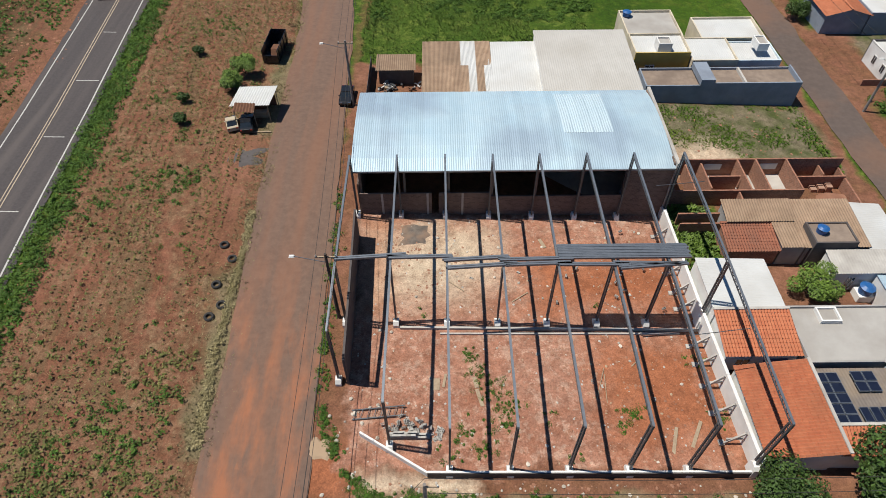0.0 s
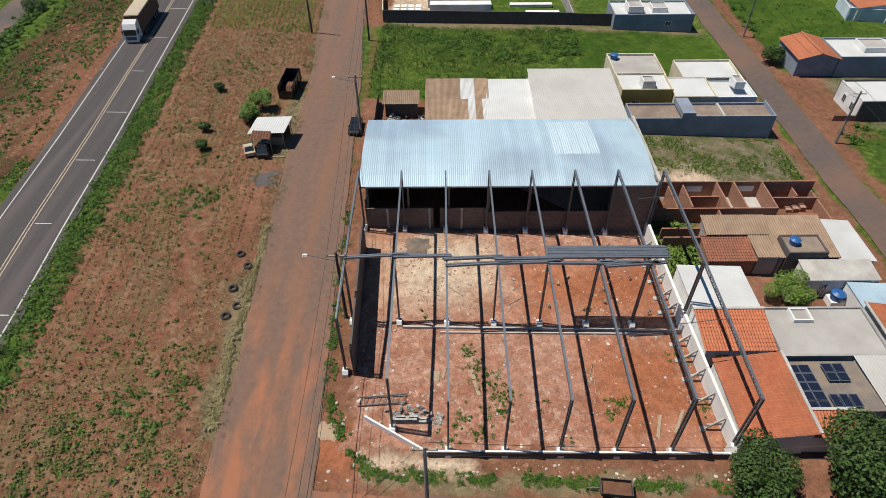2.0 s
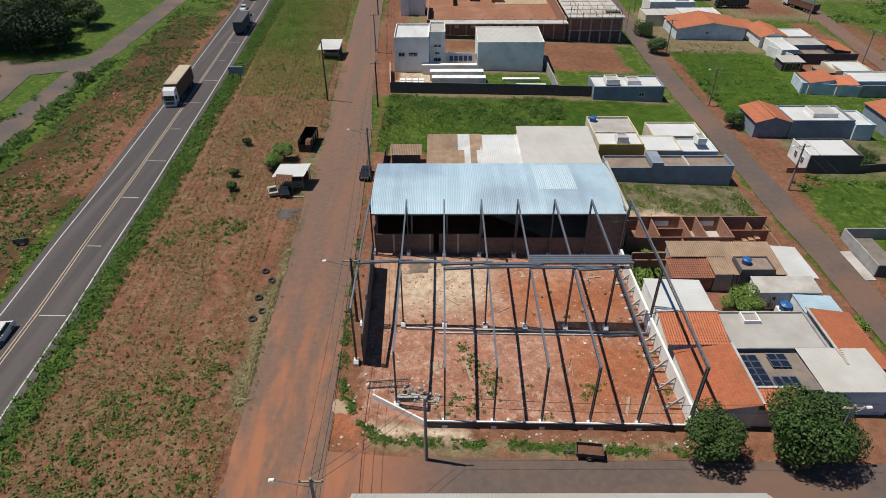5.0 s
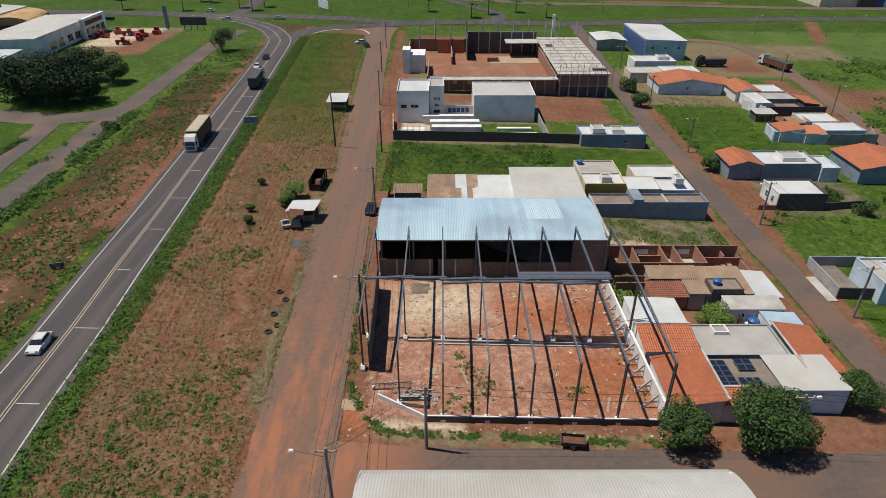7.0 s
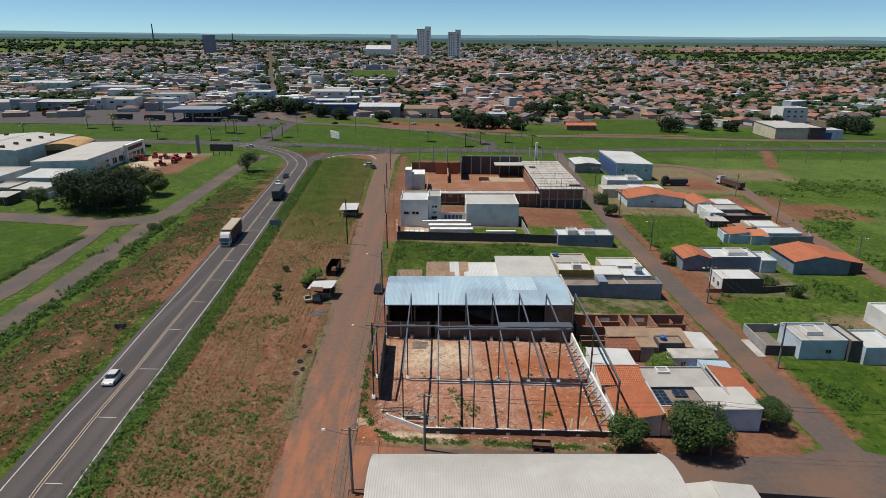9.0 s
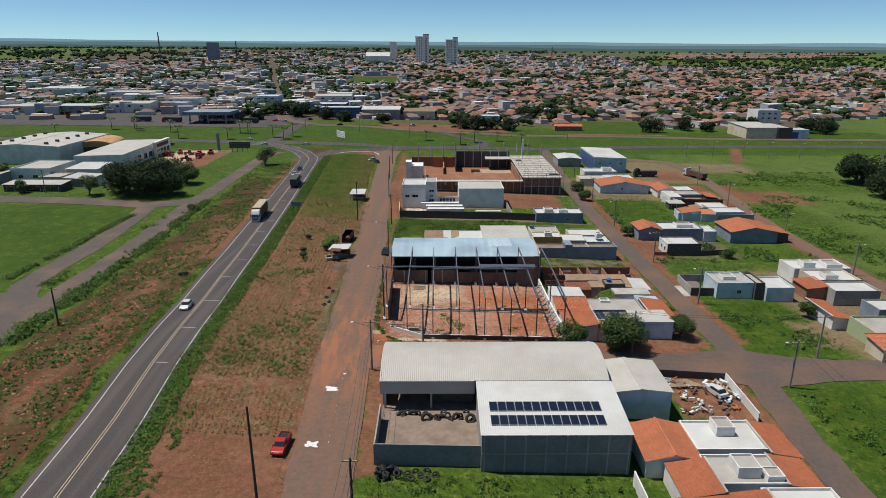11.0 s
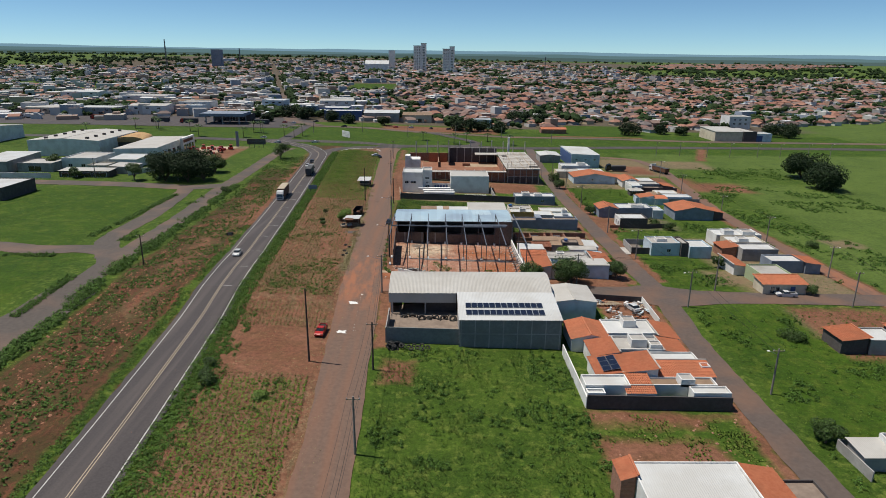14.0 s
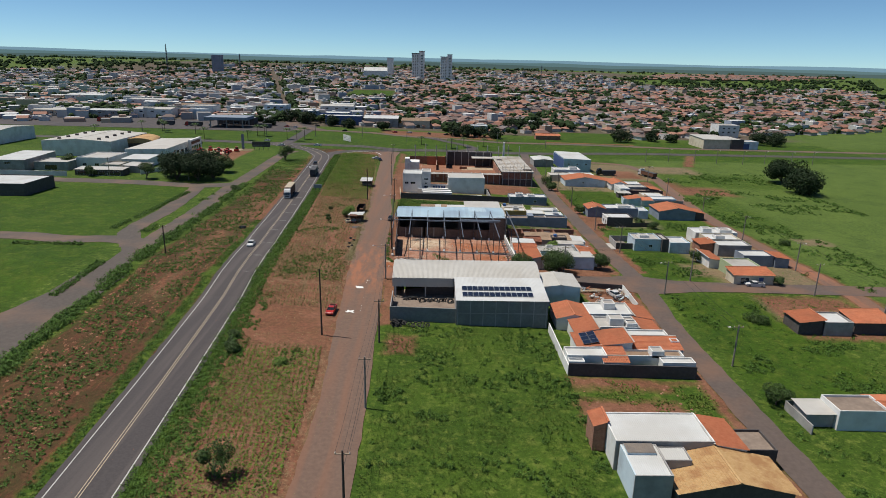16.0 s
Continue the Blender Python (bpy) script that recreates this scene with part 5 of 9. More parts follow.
house(102.4, 113, -8.2, -1.8, 3.7, "flat", "grey_wall", "white_metal", "grey-walled house with a white roof")
house(97.8, 102.2, -5.0, 1.0, 3.0, "mono_w", "brick", "tile", "annexe with an orange tile roof", rise=0.6)
house(105.4, 114.6, -18.8, -12.8, 3.6, "flat", "blue_wall", "white_metal", "blue house with a pale flat roof")
house(114.8, 119, -19.5, -13, 3.0, "mono_e", "blue_wall", "tile", "blue annexe with a tile roof", rise=0.6)
house(96, 104.2, -31.5, -23.2, 3.6, "flat", "green_wall", "flat_grey", "pale green house with a flat roof")
house(94, 105, -37.0, -32.0, 2.8, "mono_s", "cream_wall", "tile", "veranda with an orange tile roof", rise=0.7, wins=((-2.5, 0.3, 2.5, 1.8, "-y"),), doors=((2, 1.2, 2.1, "-y"),))
house(93.6, 97.0, -22, -12.5, 2.8, "mono_e", "white_wall", "tile", "narrow white house with a tile roof", rise=0.6)
house(73.4, 80.5, 44.8, 53.0, 3.6, "gable_y", "blue_wall", "tile", "blue house with an orange tile gable", rise=1.0)
house(80.6, 93.4, 44.6, 52.5, 4.0, "flat", "blue_wall", "white_metal", "long blue house with a white roof")
house(93.5, 97.5, 44.0, 51.5, 3.4, "flat", "light_blue", "white_metal", "pale blue walled yard")
house(76.9, 86.6, 29.2, 36.6, 3.7, "flat", {"s": "dark_wall", "n": "dark_wall", "w": "white_wall", "e": "dark_wall"}, "white_metal", "small house with bare dark walls and a white roof", wins=((1, 1.0, 1, 1.4, "-x"), (-1.6, 1.0, 1, 1.4, "-x")))
yard_wall("wall_yard_low", 73.4, 29.4, 77, 29.4, 1.0, "brick", "low red brick yard wall")
yard_wall("wall_yard_low", 86.6, 29.4, 96, 31, 1.6, "dark_wall", "dark block wall round a yard")
house(101.5, 116, 43, 55, 3.8, "gable_y", "blue_wall", "tile", "blue-grey house with an orange tile gable roof", rise=1.4)
house(116.2, 120, 44, 52, 3.0, "mono_e", "dark_wall", "tile", "dark annexe with a tile roof", rise=0.7)
yard_wall("wall_yard_pale", 95.3, 70.2, 96.4, 77, 2.6, "light_blue", "pale blue wall round a house yard")
yard_wall("wall_yard_pale", 95.3, 70, 108, 67.8, 2.7, "light_blue", "pale blue wall round a house yard")
yard_wall("wall_yard_pale", 108.2, 67.8, 121, 68.2, 2.9, "grey_wall", "grey wall of a house yard")
yard_wall("wall_yard_pale", 121, 68.4, 124, 76, 2.0, "grey_wall", "grey wall of a house yard")
house(96.6, 102.5, 69.5, 76, 2.9, "mono_w", "white_wall", "tile", "low house wing with an orange tile roof", rise=0.8, over=0.2)
house(102.7, 107.8, 68.4, 73, 2.8, "mono_s", "white_wall", "tile", "low house wing with a dark orange tile roof", rise=0.6, over=0.2)
house(106.4, 115.6, 76.6, 84, 3.3, "flat", "cream_wall", "white_metal", "cream house with a white flat roof", parapet=0.25)
house(108, 118.4, 69.6, 76.2, 3.3, "flat", "light_blue", "white_metal", "pale blue house with a white flat roof", parapet=0.25)
house(97.6, 103, 85.6, 89.8, 2.4, "mono_s", "dark_wall", "big_roof", "open awning over a cluttered yard", "awning", "awning", rise=0.2, wins=((0, 0.1, 4, 2.0, "-y"),))
house(103.4, 108, 77, 82, 2.6, "mono_w", "grey_wall", "tan_roof", "annexe with a weathered brown roof", rise=0.4)
yard_wall("wall_yard_dark", 99.2, 98.4, 102.6, 90.9, 2.6, "white_wall", "white wall round a house yard")
yard_wall("wall_yard_dark", 102.7, 90.9, 120.2, 91.3, 2.8, "dark_wall", "dark block wall of a house yard")
yard_wall("wall_yard_dark", 120.2, 91.5, 121, 102, 2.2, "grey_wall", "grey wall of a house yard")
house(100.5, 105, 93, 104, 3.2, "flat", "white_wall", "white_metal", "narrow white house with a flat roof", parapet=0.25)
house(105.2, 114.4, 97, 104, 3.3, "flat", "grey_wall", "flat_grey", "grey house with a flat concrete roof", parapet=0.25)
house(107.5, 114, 104.5, 112, 3.4, "flat", "white_wall", "white_metal", "white house with a flat roof", parapet=0.25)
house(99.5, 107.3, 104.5, 116, 3.2, "gable_y", "white_wall", "tile", "white house with an orange tile gable", rise=1.2)
house(114.6, 119, 93, 101, 3.0, "mono_e", "dark_wall", "tile", "dark annexe with a worn tile roof", rise=0.6)
house(106, 113, 91.8, 95.6, 2.5, "flat", "dark_wall", "brown_slab", "dark garage under a brown slab", "garage", "garage", parapet=0.15)
house(78, 98, 111.5, 124, 3.4, "gable_y", "light_blue", "tile", "long pale blue house with an orange tile gable", rise=1.6, wins=((-1, 1.6, 0.9, 0.9, "-y"),))
house(98.2, 103, 114, 123, 2.8, "mono_e", "white_wall", "tile", "annexe with an orange tile roof", rise=0.5)
house(72.5, 84, 125, 133, 3.4, "flat", "cream_wall", "big_roof", "cream house with a pale flat roof", parapet=0.25)
house(84.2, 96, 125.5, 134, 3.6, "flat", "white_wall", "white_metal", "white house with a pale flat roof", parapet=0.25)
yard_wall("wall_yard_dark", 76, 135, 100, 134.8, 1.8, "dark_wall", "dark block wall before the office")
house(77, 91.5, 137, 146, 4.4, "flat", "white_wall", "white_metal", "white two-step office block")

# -- blue factory and neighbours --
house(86.4, 102, 158, 190, 7.0, "mono_e", {"s": "light_blue", "n": "light_blue", "e": "light_blue", "w": "deep_blue"}, "white_metal", "blue factory hall with a white roof", "factory", "factory", rise=0.6, over=0.2, wins=((-5, 4, 1.2, 0.8, "-y"), (0, 4, 1.2, 0.8, "-y"), (5, 4, 1.2, 0.8, "-y")))
house(71.5, 83, 172, 187, 4.2, "gable_y", "grey_wall", "white_metal", "grey store shed with a pale roof", "shed", "shed", rise=0.6)

# -- commercial block with precast yard --
house(-2.2, 6.2, 77.5, 89, 8.6, "flat", "white_wall", "white_metal", "white two-storey office building", "office", "office_building", parapet=0.5, wins=((0.4, 3.9, 2.2, 1.0, "-y"), (-2.4, 3.9, 1.6, 1.0, "-y"), (3, 3.9, 1.6, 1.0, "-x")))
house(6.3, 10.2, 80.5, 89, 9.2, "flat", "white_wall", "flat_grey", "white stair tower of the office", "office", "office_building", wins=((0, 5.4, 1.8, 0.8, "-y"), (0, 1.8, 1.8, 1.0, "-y"), (0, 3.6, 1.2, 0.7, "-y")))
house(18.2, 34.6, 80.2, 93.5, 7.2, "flat", "white_wall", "big_roof", "white box-shaped warehouse with a low parapet", "warehouse", "warehouse", parapet=0.25)
yard_wall("wall_yard_works", -2.4, 64.0, 36.0, 64.6, 2.5, "dark_wall", "dark block wall of the works yard")
yard_wall("wall_yard_works", 36.0, 64.6, 35.6, 84.0, 2.5, "grey_wall", "grey block wall of the works yard")
yard_wall("wall_yard_works", 36.0, 64.6, 47, 65, 2.4, "dark_wall", "dark block wall beside the meadow")
yard_wall("wall_yard_works", 10.2, 83.5, 18.2, 83.5, 3.2, "white_wall", "white wall between office and warehouse")
yard_wall("wall_yard_works", -2.4, 64, -3.4, 78, 2.2, "cream_wall", "cream wall along the dusty street")


def brick_works():
    """An unfinished works hall: brick infill between concrete columns, and a raw slab on props."""
    ob = thing("brick_works", 27, 132, g(27, 132), "large unfinished brick and concrete building", "unfinished building")
    walls = [
        ("wall", (-22, 18, -22.5, -22.2, -1, 4.6), "brick"), ("wall", (-29.6, -29.3, 2, 30, -1, 4.4), "brick"), ("wall", (-29.6, -8, 30, 30.3, -1, 5), "brick"), ("wall", (-22, -21.7, -22, 2, -1, 4.2), "brick"),
        ("wall", (-8, 18, 25.6, 25.95, -1, 8.4), "dark_wall"), ("wall", (-8.3, -8, 14, 26, -1, 8.4), "dark_wall"), ("wall", (18, 18.3, -22, 26, -1, 4.6), "brick"),
        ("wall", (18.3, 33, -25, -24.7, 2.2, 5.6), "brick"), ("wall", (18.3, 33, -25, -24.7, -1, 2.15), "dark_wall"), ("wall", (33, 33.3, -25, 28, -1, 5.6), "brick"),
        ("wall", (8, 18.2, -24, -23.7, -1, 4.4), "brick"), ("wall", (-14, -13.6, 8, 25.4, 0, 3.4), "brick"),
    ]
    slabs = [
        ("floor", (-21.7, 18, -22, 25.6, -0.8, 0.7), "red_soil"), ("floor", (-29.3, -21.7, 2, 30, -0.8, 0.69), "red_soil"), ("floor", (0, 17.5, 10, 20, 0.7, 0.78), "pale_soil"), ("panel", (-19, -14, 25.5, 25.95, 0, 5.6), "tile"),
        ("panel", (-13, -9, 25.5, 25.95, 0, 5.6), "tile"), ("slab", (18, 34, -25.5, 28, 5.7, 6.0), "concrete"), ("slab", (6, 17.9, 18, 28, 5.7, 6.0), "concrete"),
        ("tower", (-30.5, -28, -4, 2, -1, 8.4), "white_wall"), ("annexe", (-28, -23, -3, 6, -1, 6.5), "white_wall"), ("mound", (-1, 3, 12, 14, 0.6, 2.2), "red_soil"),
        ("slab", (-21, 18, -26.4, -22.8, 4.3, 4.55), "concrete"),
    ]
    for nme, r, m in walls + slabs:
        part(nme, boxes(r), M[m], ob)
    for i in range(9):
        x = -20 + i * 4.6
        part("post", boxes((x, x + 0.4, -22.75, -22.5, -1, 5.0)), M["concrete"], ob)
        part("opening", boxes((x + 1.4, x + 2.7, -22.56, -22.5, 2.2, 3.9)), M["cream_wall"], ob)
    for i in range(7):
        part("column", boxes((-7.9 + i * 4.1, -7.5 + i * 4.1, 25.3, 25.6, -1, 8.6)), M["concrete"], ob)
    part("beam", boxes((-8, 18, 25.3, 25.58, 8.4, 8.7)), M["concrete"], ob)
    for i in range(6):
        x = 18.6 + i * 2.9
        part("column", boxes((x, x + 0.35, -25.35, -25.0, -1, 5.7)), M["concrete"], ob)
        part("column", boxes((33.3, 33.6, -24 + i * 9, -23.6 + i * 9, -1, 5.7)), M["concrete"], ob)
    for i in range(4):
        part("column", boxes((8.2 + i * 3, 8.5 + i * 3, -24.3, -24.0, -1, 4.5)), M["concrete"], ob)
    for zz in (2.1, 5.45):
        part("beam", boxes((18.3, 33.3, -25.25, -25.0, zz, zz + 0.25)), M["concrete"], ob)
    for i in range(11):
        y = -22 + i * 4.6
        part("formwork_board", boxes((18.4, 33.6, y, y + 0.18, 6.0, 6.1)), M["wood"], ob)
    for x in (22.2, 26.4, 30.2):
        part("formwork_board", boxes((x, x + 0.2, -25, 27.5, 6.11, 6.2)), M["wood"], ob)
    part("shaft", boxes((19.6, 22.0, 12, 15, 6.0, 6.35)), M["dark_wall"], ob)
    part("shaft", boxes((29.4, 33.4, -21.5, -20, 6.0, 6.5)), M["dark_wall"], ob)
    rng_ = random.Random(7)
    for i in range(16):
        x, y = rng_.uniform(18.5, 33.5), rng_.uniform(-25, 27)
        part("starter_bar", bar(bmesh.new(), (x, y, 6), (x + 0.1, y, 7.6), 0.09), M["steel"], ob)
    for i in range(11):
        x = -26 + i * 6
        part("column", tube(bmesh.new(), (x, 30 + (i % 2) * 4, -1), (x, 30 + (i % 2) * 4, 11.5), 0.26, 0.24, 6), M["concrete"], ob)
    part("column", boxes((24.6, 25.6, 31, 32, -1, 13.5)), M["white_wall"], ob, "tall white concrete column")
    for i in range(11):
        part("scaffold", bar(bmesh.new(), (16.5 + i * 1.8, -26.0, -1), (16.5 + i * 1.8, -26.0, 7.8 + (i % 3)), 0.09), M["steel"], ob)
    for zz in (1.5, 3.5, 5.5, 7.0):
        part("scaffold", bar(bmesh.new(), (16, -26.1, zz), (34.5, -26.1, zz), 0.08), M["steel"], ob)
    part("fence", boxes((-30, 36, 37, 37.2, -1, 2.2)), M["dark_wall"], ob, "dark block boundary wall")


brick_works()


def precast(x0, x1, y, z, dy=1.2, h=0.6):
    ob = link("precast_beam", boxes((x0, x1, y - dy / 2, y + dy / 2, z, z + h)), M["white_wall"])
    tagged(ob, "white precast concrete beam lying in the yard", "precast beam", "beams in the works yard")


for k in range(3):
    zz = g(10, 72)
    precast(4.5, 18, 77.0, zz + 0.82 * k, 1.6, 0.8)
    precast(6.5, 19.3, 72.6, zz + 0.82 * k, 2.0, 0.8)
    precast(7, 19.6, 68.4, zz + 0.82 * k, 2.0, 0.8)
precast(24, 33, 73.5, g(28, 72), 1.2), precast(27, 34, 69.5, g(28, 72), 1.0)
for k in range(8):
    precast(-0.5 + (k % 4) * 1.5, 0.7 + (k % 4) * 1.5, 68 + (k // 4) * 1.6, g(2, 68), 1.2, 1.2)

sign = thing("wall_sign", 14.2, 83.36, g(14, 83), "dark blue painted mark on the white wall", "sign")
for k in range(5):
    part("mark", boxes((-2.9 + k * 1.2, -2.0 + k * 1.2, -0.02, 0.0, 1.2, 2.5)), M["deep_blue"], sign)
# -- west side --
house(-155, -133, 140, 191, 6.2, "mono_w", {"s": "white_wall", "n": "white_wall", "e": "white_wall", "w": "dark_wall"}, "big_roof", "long white machinery store with a pale grey roof", "warehouse", "warehouse", rise=0.5, over=0.0, rz=2, wins=((-15, 0.8, 4, 3.0, "+x"), (-9, 0.8, 4, 3.0, "+x"), (-2, 1, 4, 2.6, "+x"), (4, 1, 4, 2.6, "+x"), (10, 1, 4, 2.6, "+x")))
front = thing("machinery_shop", -132.2, 182, g(-132, 182), "tall white shop front with a dark red sign band", "shop front", 2)
part("body", boxes((-0.6, 0.9, -10, 9, -1, 7.6)), M["white_wall"], front)
part("sign", boxes((0.9, 1.05, -9, 6, 5.0, 6.6)), M["rust"], front, "dark red sign band")
for k in range(4):
    part("show_window", boxes((0.9, 1.0, -9 + k * 4.2, -6 + k * 4.2, 0.4, 3.8)), M["glass"], front)
house(-206, -168, 153, 199, 8.4, "gable_y", "white_wall", "big_roof", "large white warehouse with a ribbed roof", "warehouse", "warehouse", rise=1.2, over=0.2)
for i in range(5):
    roof_y = 157 + i * 9
    for x in (-198, -176):
        tagged(link("roof_vent", boxes((x - 0.7, x + 0.7, roof_y - 0.7, roof_y + 0.7, g(x, roof_y) + 8.2, g(x, roof_y) + 9.9)), M["dark_wall"]), "dark square vent on a warehouse roof", "roof vent", "roof vents")


def barrel_store():
    """A hall with dark walls under one rounded roof."""
    ob = thing("store_hall", -166, 186, g(-166, 186), "dark store hall with a beige barrel roof", "warehouse", 14)
    part("wall", boxes((-9, 9, -12, -11.8, -1, 5.0)), M["dark_wall"], ob)
    part("wall", boxes((-9, 9, 11.8, 12, -1, 5.0)), M["dark_wall"], ob)
    part("wall", boxes((-9, -8.8, -11.8, 11.8, -1, 5.0)), M["dark_wall"], ob)
    part("wall", boxes((8.8, 9, -11.8, 11.8, -1, 5.0)), M["dark_wall"], ob)
    arc = [(9.3 * math.cos(math.pi * k / 12), 5.0 + 3.0 * math.sin(math.pi * k / 12)) for k in range(13)]
    bm = bmesh.new()
    prism(bm, arc, "y", -12.3, 12.3)
    part("roof", bm, M["tile_new"], ob, "beige curved metal roof")


barrel_store()
house(-330, -258, 190, 232, 8.0, "gable_x", "white_wall", "big_roof", "big white industrial hall with a ribbed roof", "warehouse", "warehouse", rise=1.5)
house(-146, -133, 119, 133, 4.2, "mono_s", "white_wall", "white_metal", "low white workshop beside the street", "workshop", "workshop", rise=0.5, wins=((-3, 1.2, 1.4, 1, "-y"), (3, 1.2, 1.4, 1, "-y")))
house(-166, -150, 114, 134, 5.4, "flat", "white_wall", "big_roof", "white workshop block with a parapet", "workshop", "workshop", wins=((-4, 1.2, 2, 1.4, "-y"), (2, 1.2, 2, 1.4, "-y")))
house(-150, -141, 106, 116, 3.4, "flat", "cream_wall", "flat_grey", "small cream workshop with a flat roof", "workshop", "workshop", wins=((0, 0.4, 4, 2.2, "-y"),))
house(-138, -128, 103, 114, 3.2, "mono_e", "grey_wall", "big_roof", "grey store with a sloping roof", "workshop", "workshop", rise=0.5)
house(-156, -134, 94, 101, 2.9, "mono_s", "dark_wall", "big_roof", "open dark vehicle shelter with a pale roof", "shelter", "shelter", rise=0.3, wins=((-7, 0.1, 6, 2.2, "-y"), (0, 0.1, 6, 2.2, "-y"), (7, 0.1, 6, 2.2, "-y")))
house(-182, -166, 106, 120, 4.2, "flat", "grey_wall", "big_roof", "grey workshop with an open dark front", "workshop", "workshop", wins=((0, 0.2, 6, 2.6, "-y"),))
house(-200, -184, 102, 128, 5.5, "mono_s", "grey_wall", "white_metal", "grey two-storey house with a pale roof", rise=0.8, wins=((0, 3.4, 3, 1.2, "-y"),))
house(-222, -204, 96, 116, 4.0, "gable_x", "cream_wall", "tile", "cream house with a faded tile roof", rise=1.2)
house(-176, -149, 46, 66, 5.0, "flat", "dark_wall", "white_metal", "dark block shed with a white roof", "shed", "shed")
yard_wall("wall_street_west", -205, 92, -158, 91, 2.4, "white_wall", "white wall along the west street")
yard_wall("wall_street_west", -128, 99, -118, 118, 2.2, "white_wall", "white wall along a workshop yard")
# -- shed and house by the pasture --
house(222, 243, 287, 316, 7.4, "mono_s", "cream_wall", "big_roof", "long tan store shed with a pale roof", "shed", "shed", rise=0.8)
# closed bay: its dark walls paint the shade inside an open front
house(243.2, 253, 286, 314, 7.6, "flat", "dark_wall", "big_roof", "bay beside the store shed, walls dark for its shaded open front", "shed", "shed")
house(253.2, 265, 287, 300, 6.0, "flat", "light_blue", "big_roof", "pale blue workshop with a dark blue door", "workshop", "workshop", doors=((-3.4, 4.5, 4.4, "-y"),))
house(272, 291, 374, 392, 11.0, "flat", "white_wall", "flat_grey", "white three-storey building at the town edge", "building", "building", wins=((-5, 7.5, 2, 1.3, "-y"), (0, 7.5, 2, 1.3, "-y"), (5, 7.5, 2, 1.3, "-y"), (-5, 4, 2, 1.3, "-y"), (0, 4, 2, 1.3, "-y"), (5, 4, 2, 1.3, "-y")))

# ---- things ----
def wheel(parent, x, y, r, w=0.22, name="wheel"):
    t = part(name, tube(bmesh.new(), (x - w / 2, y, r), (x + w / 2, y, r), r, r, 14), M["rubber"], parent)
    part("rim", tube(bmesh.new(), (x - w / 2 - 0.02, y, r), (x + w / 2 + 0.02, y, r), r * 0.55, r * 0.55, 10), M["galv"], t)


def soft(bm, amount=0.06, seg=2):
    bmesh.ops.remove_doubles(bm, verts=bm.verts, dist=1e-4)
    bmesh.ops.bevel(bm, geom=bm.edges[:], offset=amount, segments=seg, affect="EDGES", profile=0.6)
    return bm


def car(x, y, rz, paint, label, pickup=False, name="car", L=4.2, w=1.72):
    """A car with its nose towards local +y."""
    ob = thing(name, x, y, g(x, y) + 0.07, label, "pickup" if pickup else "car", rz)
    a, b = w / 2, L / 2
    bm = bmesh.new()
    prism(bm, [(-b, 0.35), (-b + 0.04, 0.85), (-b + 0.5, 0.95), (b - 1.1, 0.92), (b - 0.25, 0.78), (b, 0.6), (b - 0.02, 0.32), (b - 0.5, 0.25), (-b + 0.4, 0.25)], "x", -a, a)
    part("body", soft(bm), M[paint], ob)
    y0, y1, y2, y3 = ((-b + 1.75, -b + 1.95, b - 1.75, b - 1.15) if pickup else (-b + 0.35, -b + 0.95, b - 1.85, b - 1.2))
    gl = bmesh.new()
    lo = [(-a + 0.08, y0, 0.9), (a - 0.08, y0, 0.9), (a - 0.08, y3, 0.9), (-a + 0.08, y3, 0.9)]
    hi = [(-a + 0.25, y1, 1.4), (a - 0.25, y1, 1.4), (a - 0.25, y2, 1.4), (-a + 0.25, y2, 1.4)]
    v = [gl.verts.new(p) for p in lo + hi]
    for f in ((0, 1, 5, 4), (1, 2, 6, 5), (2, 3, 7, 6), (3, 0, 4, 7), (4, 5, 6, 7)):
        gl.faces.new([v[i] for i in f])
    part("glasshouse", gl, M["glass"], ob, "dark tinted windows")
    part("roof", soft(boxes((-a + 0.22, a - 0.22, y1 - 0.03, y2 + 0.03, 1.38, 1.46)), 0.03), M[paint], ob)
    if pickup:
        part("bed", boxes((-a + 0.12, a - 0.12, -b + 0.12, y0 - 0.15, 0.93, 0.97)), M["dark"], ob, "dark open load bed")
        for s in (-1, 1):
            part("bed_side", boxes((s * (a - 0.1) - 0.05, s * (a - 0.1) + 0.05, -b + 0.06, y0 - 0.08, 0.9, 1.12)), M[paint], ob)
        part("tailgate", boxes((-a + 0.15, a - 0.15, -b + 0.02, -b + 0.1, 0.9, 1.12)), M[paint], ob)
    for sx in (-1, 1):
        for sy in (-1, 1):
            wheel(ob, sx * (a - 0.1), sy * (b - 0.8), 0.31)
        part("headlight", boxes((sx * (a - 0.3) - 0.16, sx * (a - 0.3) + 0.16, b - 0.2, b - 0.05, 0.62, 0.75)), M["chrome"], ob)
        part("tail_light", boxes((sx * (a - 0.2) - 0.12, sx * (a - 0.2) + 0.12, -b - 0.01, -b + 0.06, 0.66, 0.84)), M["lamp_red"], ob)
        part("mirror", boxes((sx * (a + 0.08) - 0.08, sx * (a + 0.08) + 0.08, y3 - 0.25, y3 - 0.12, 0.92, 1.05)), M[paint], ob)
    return ob


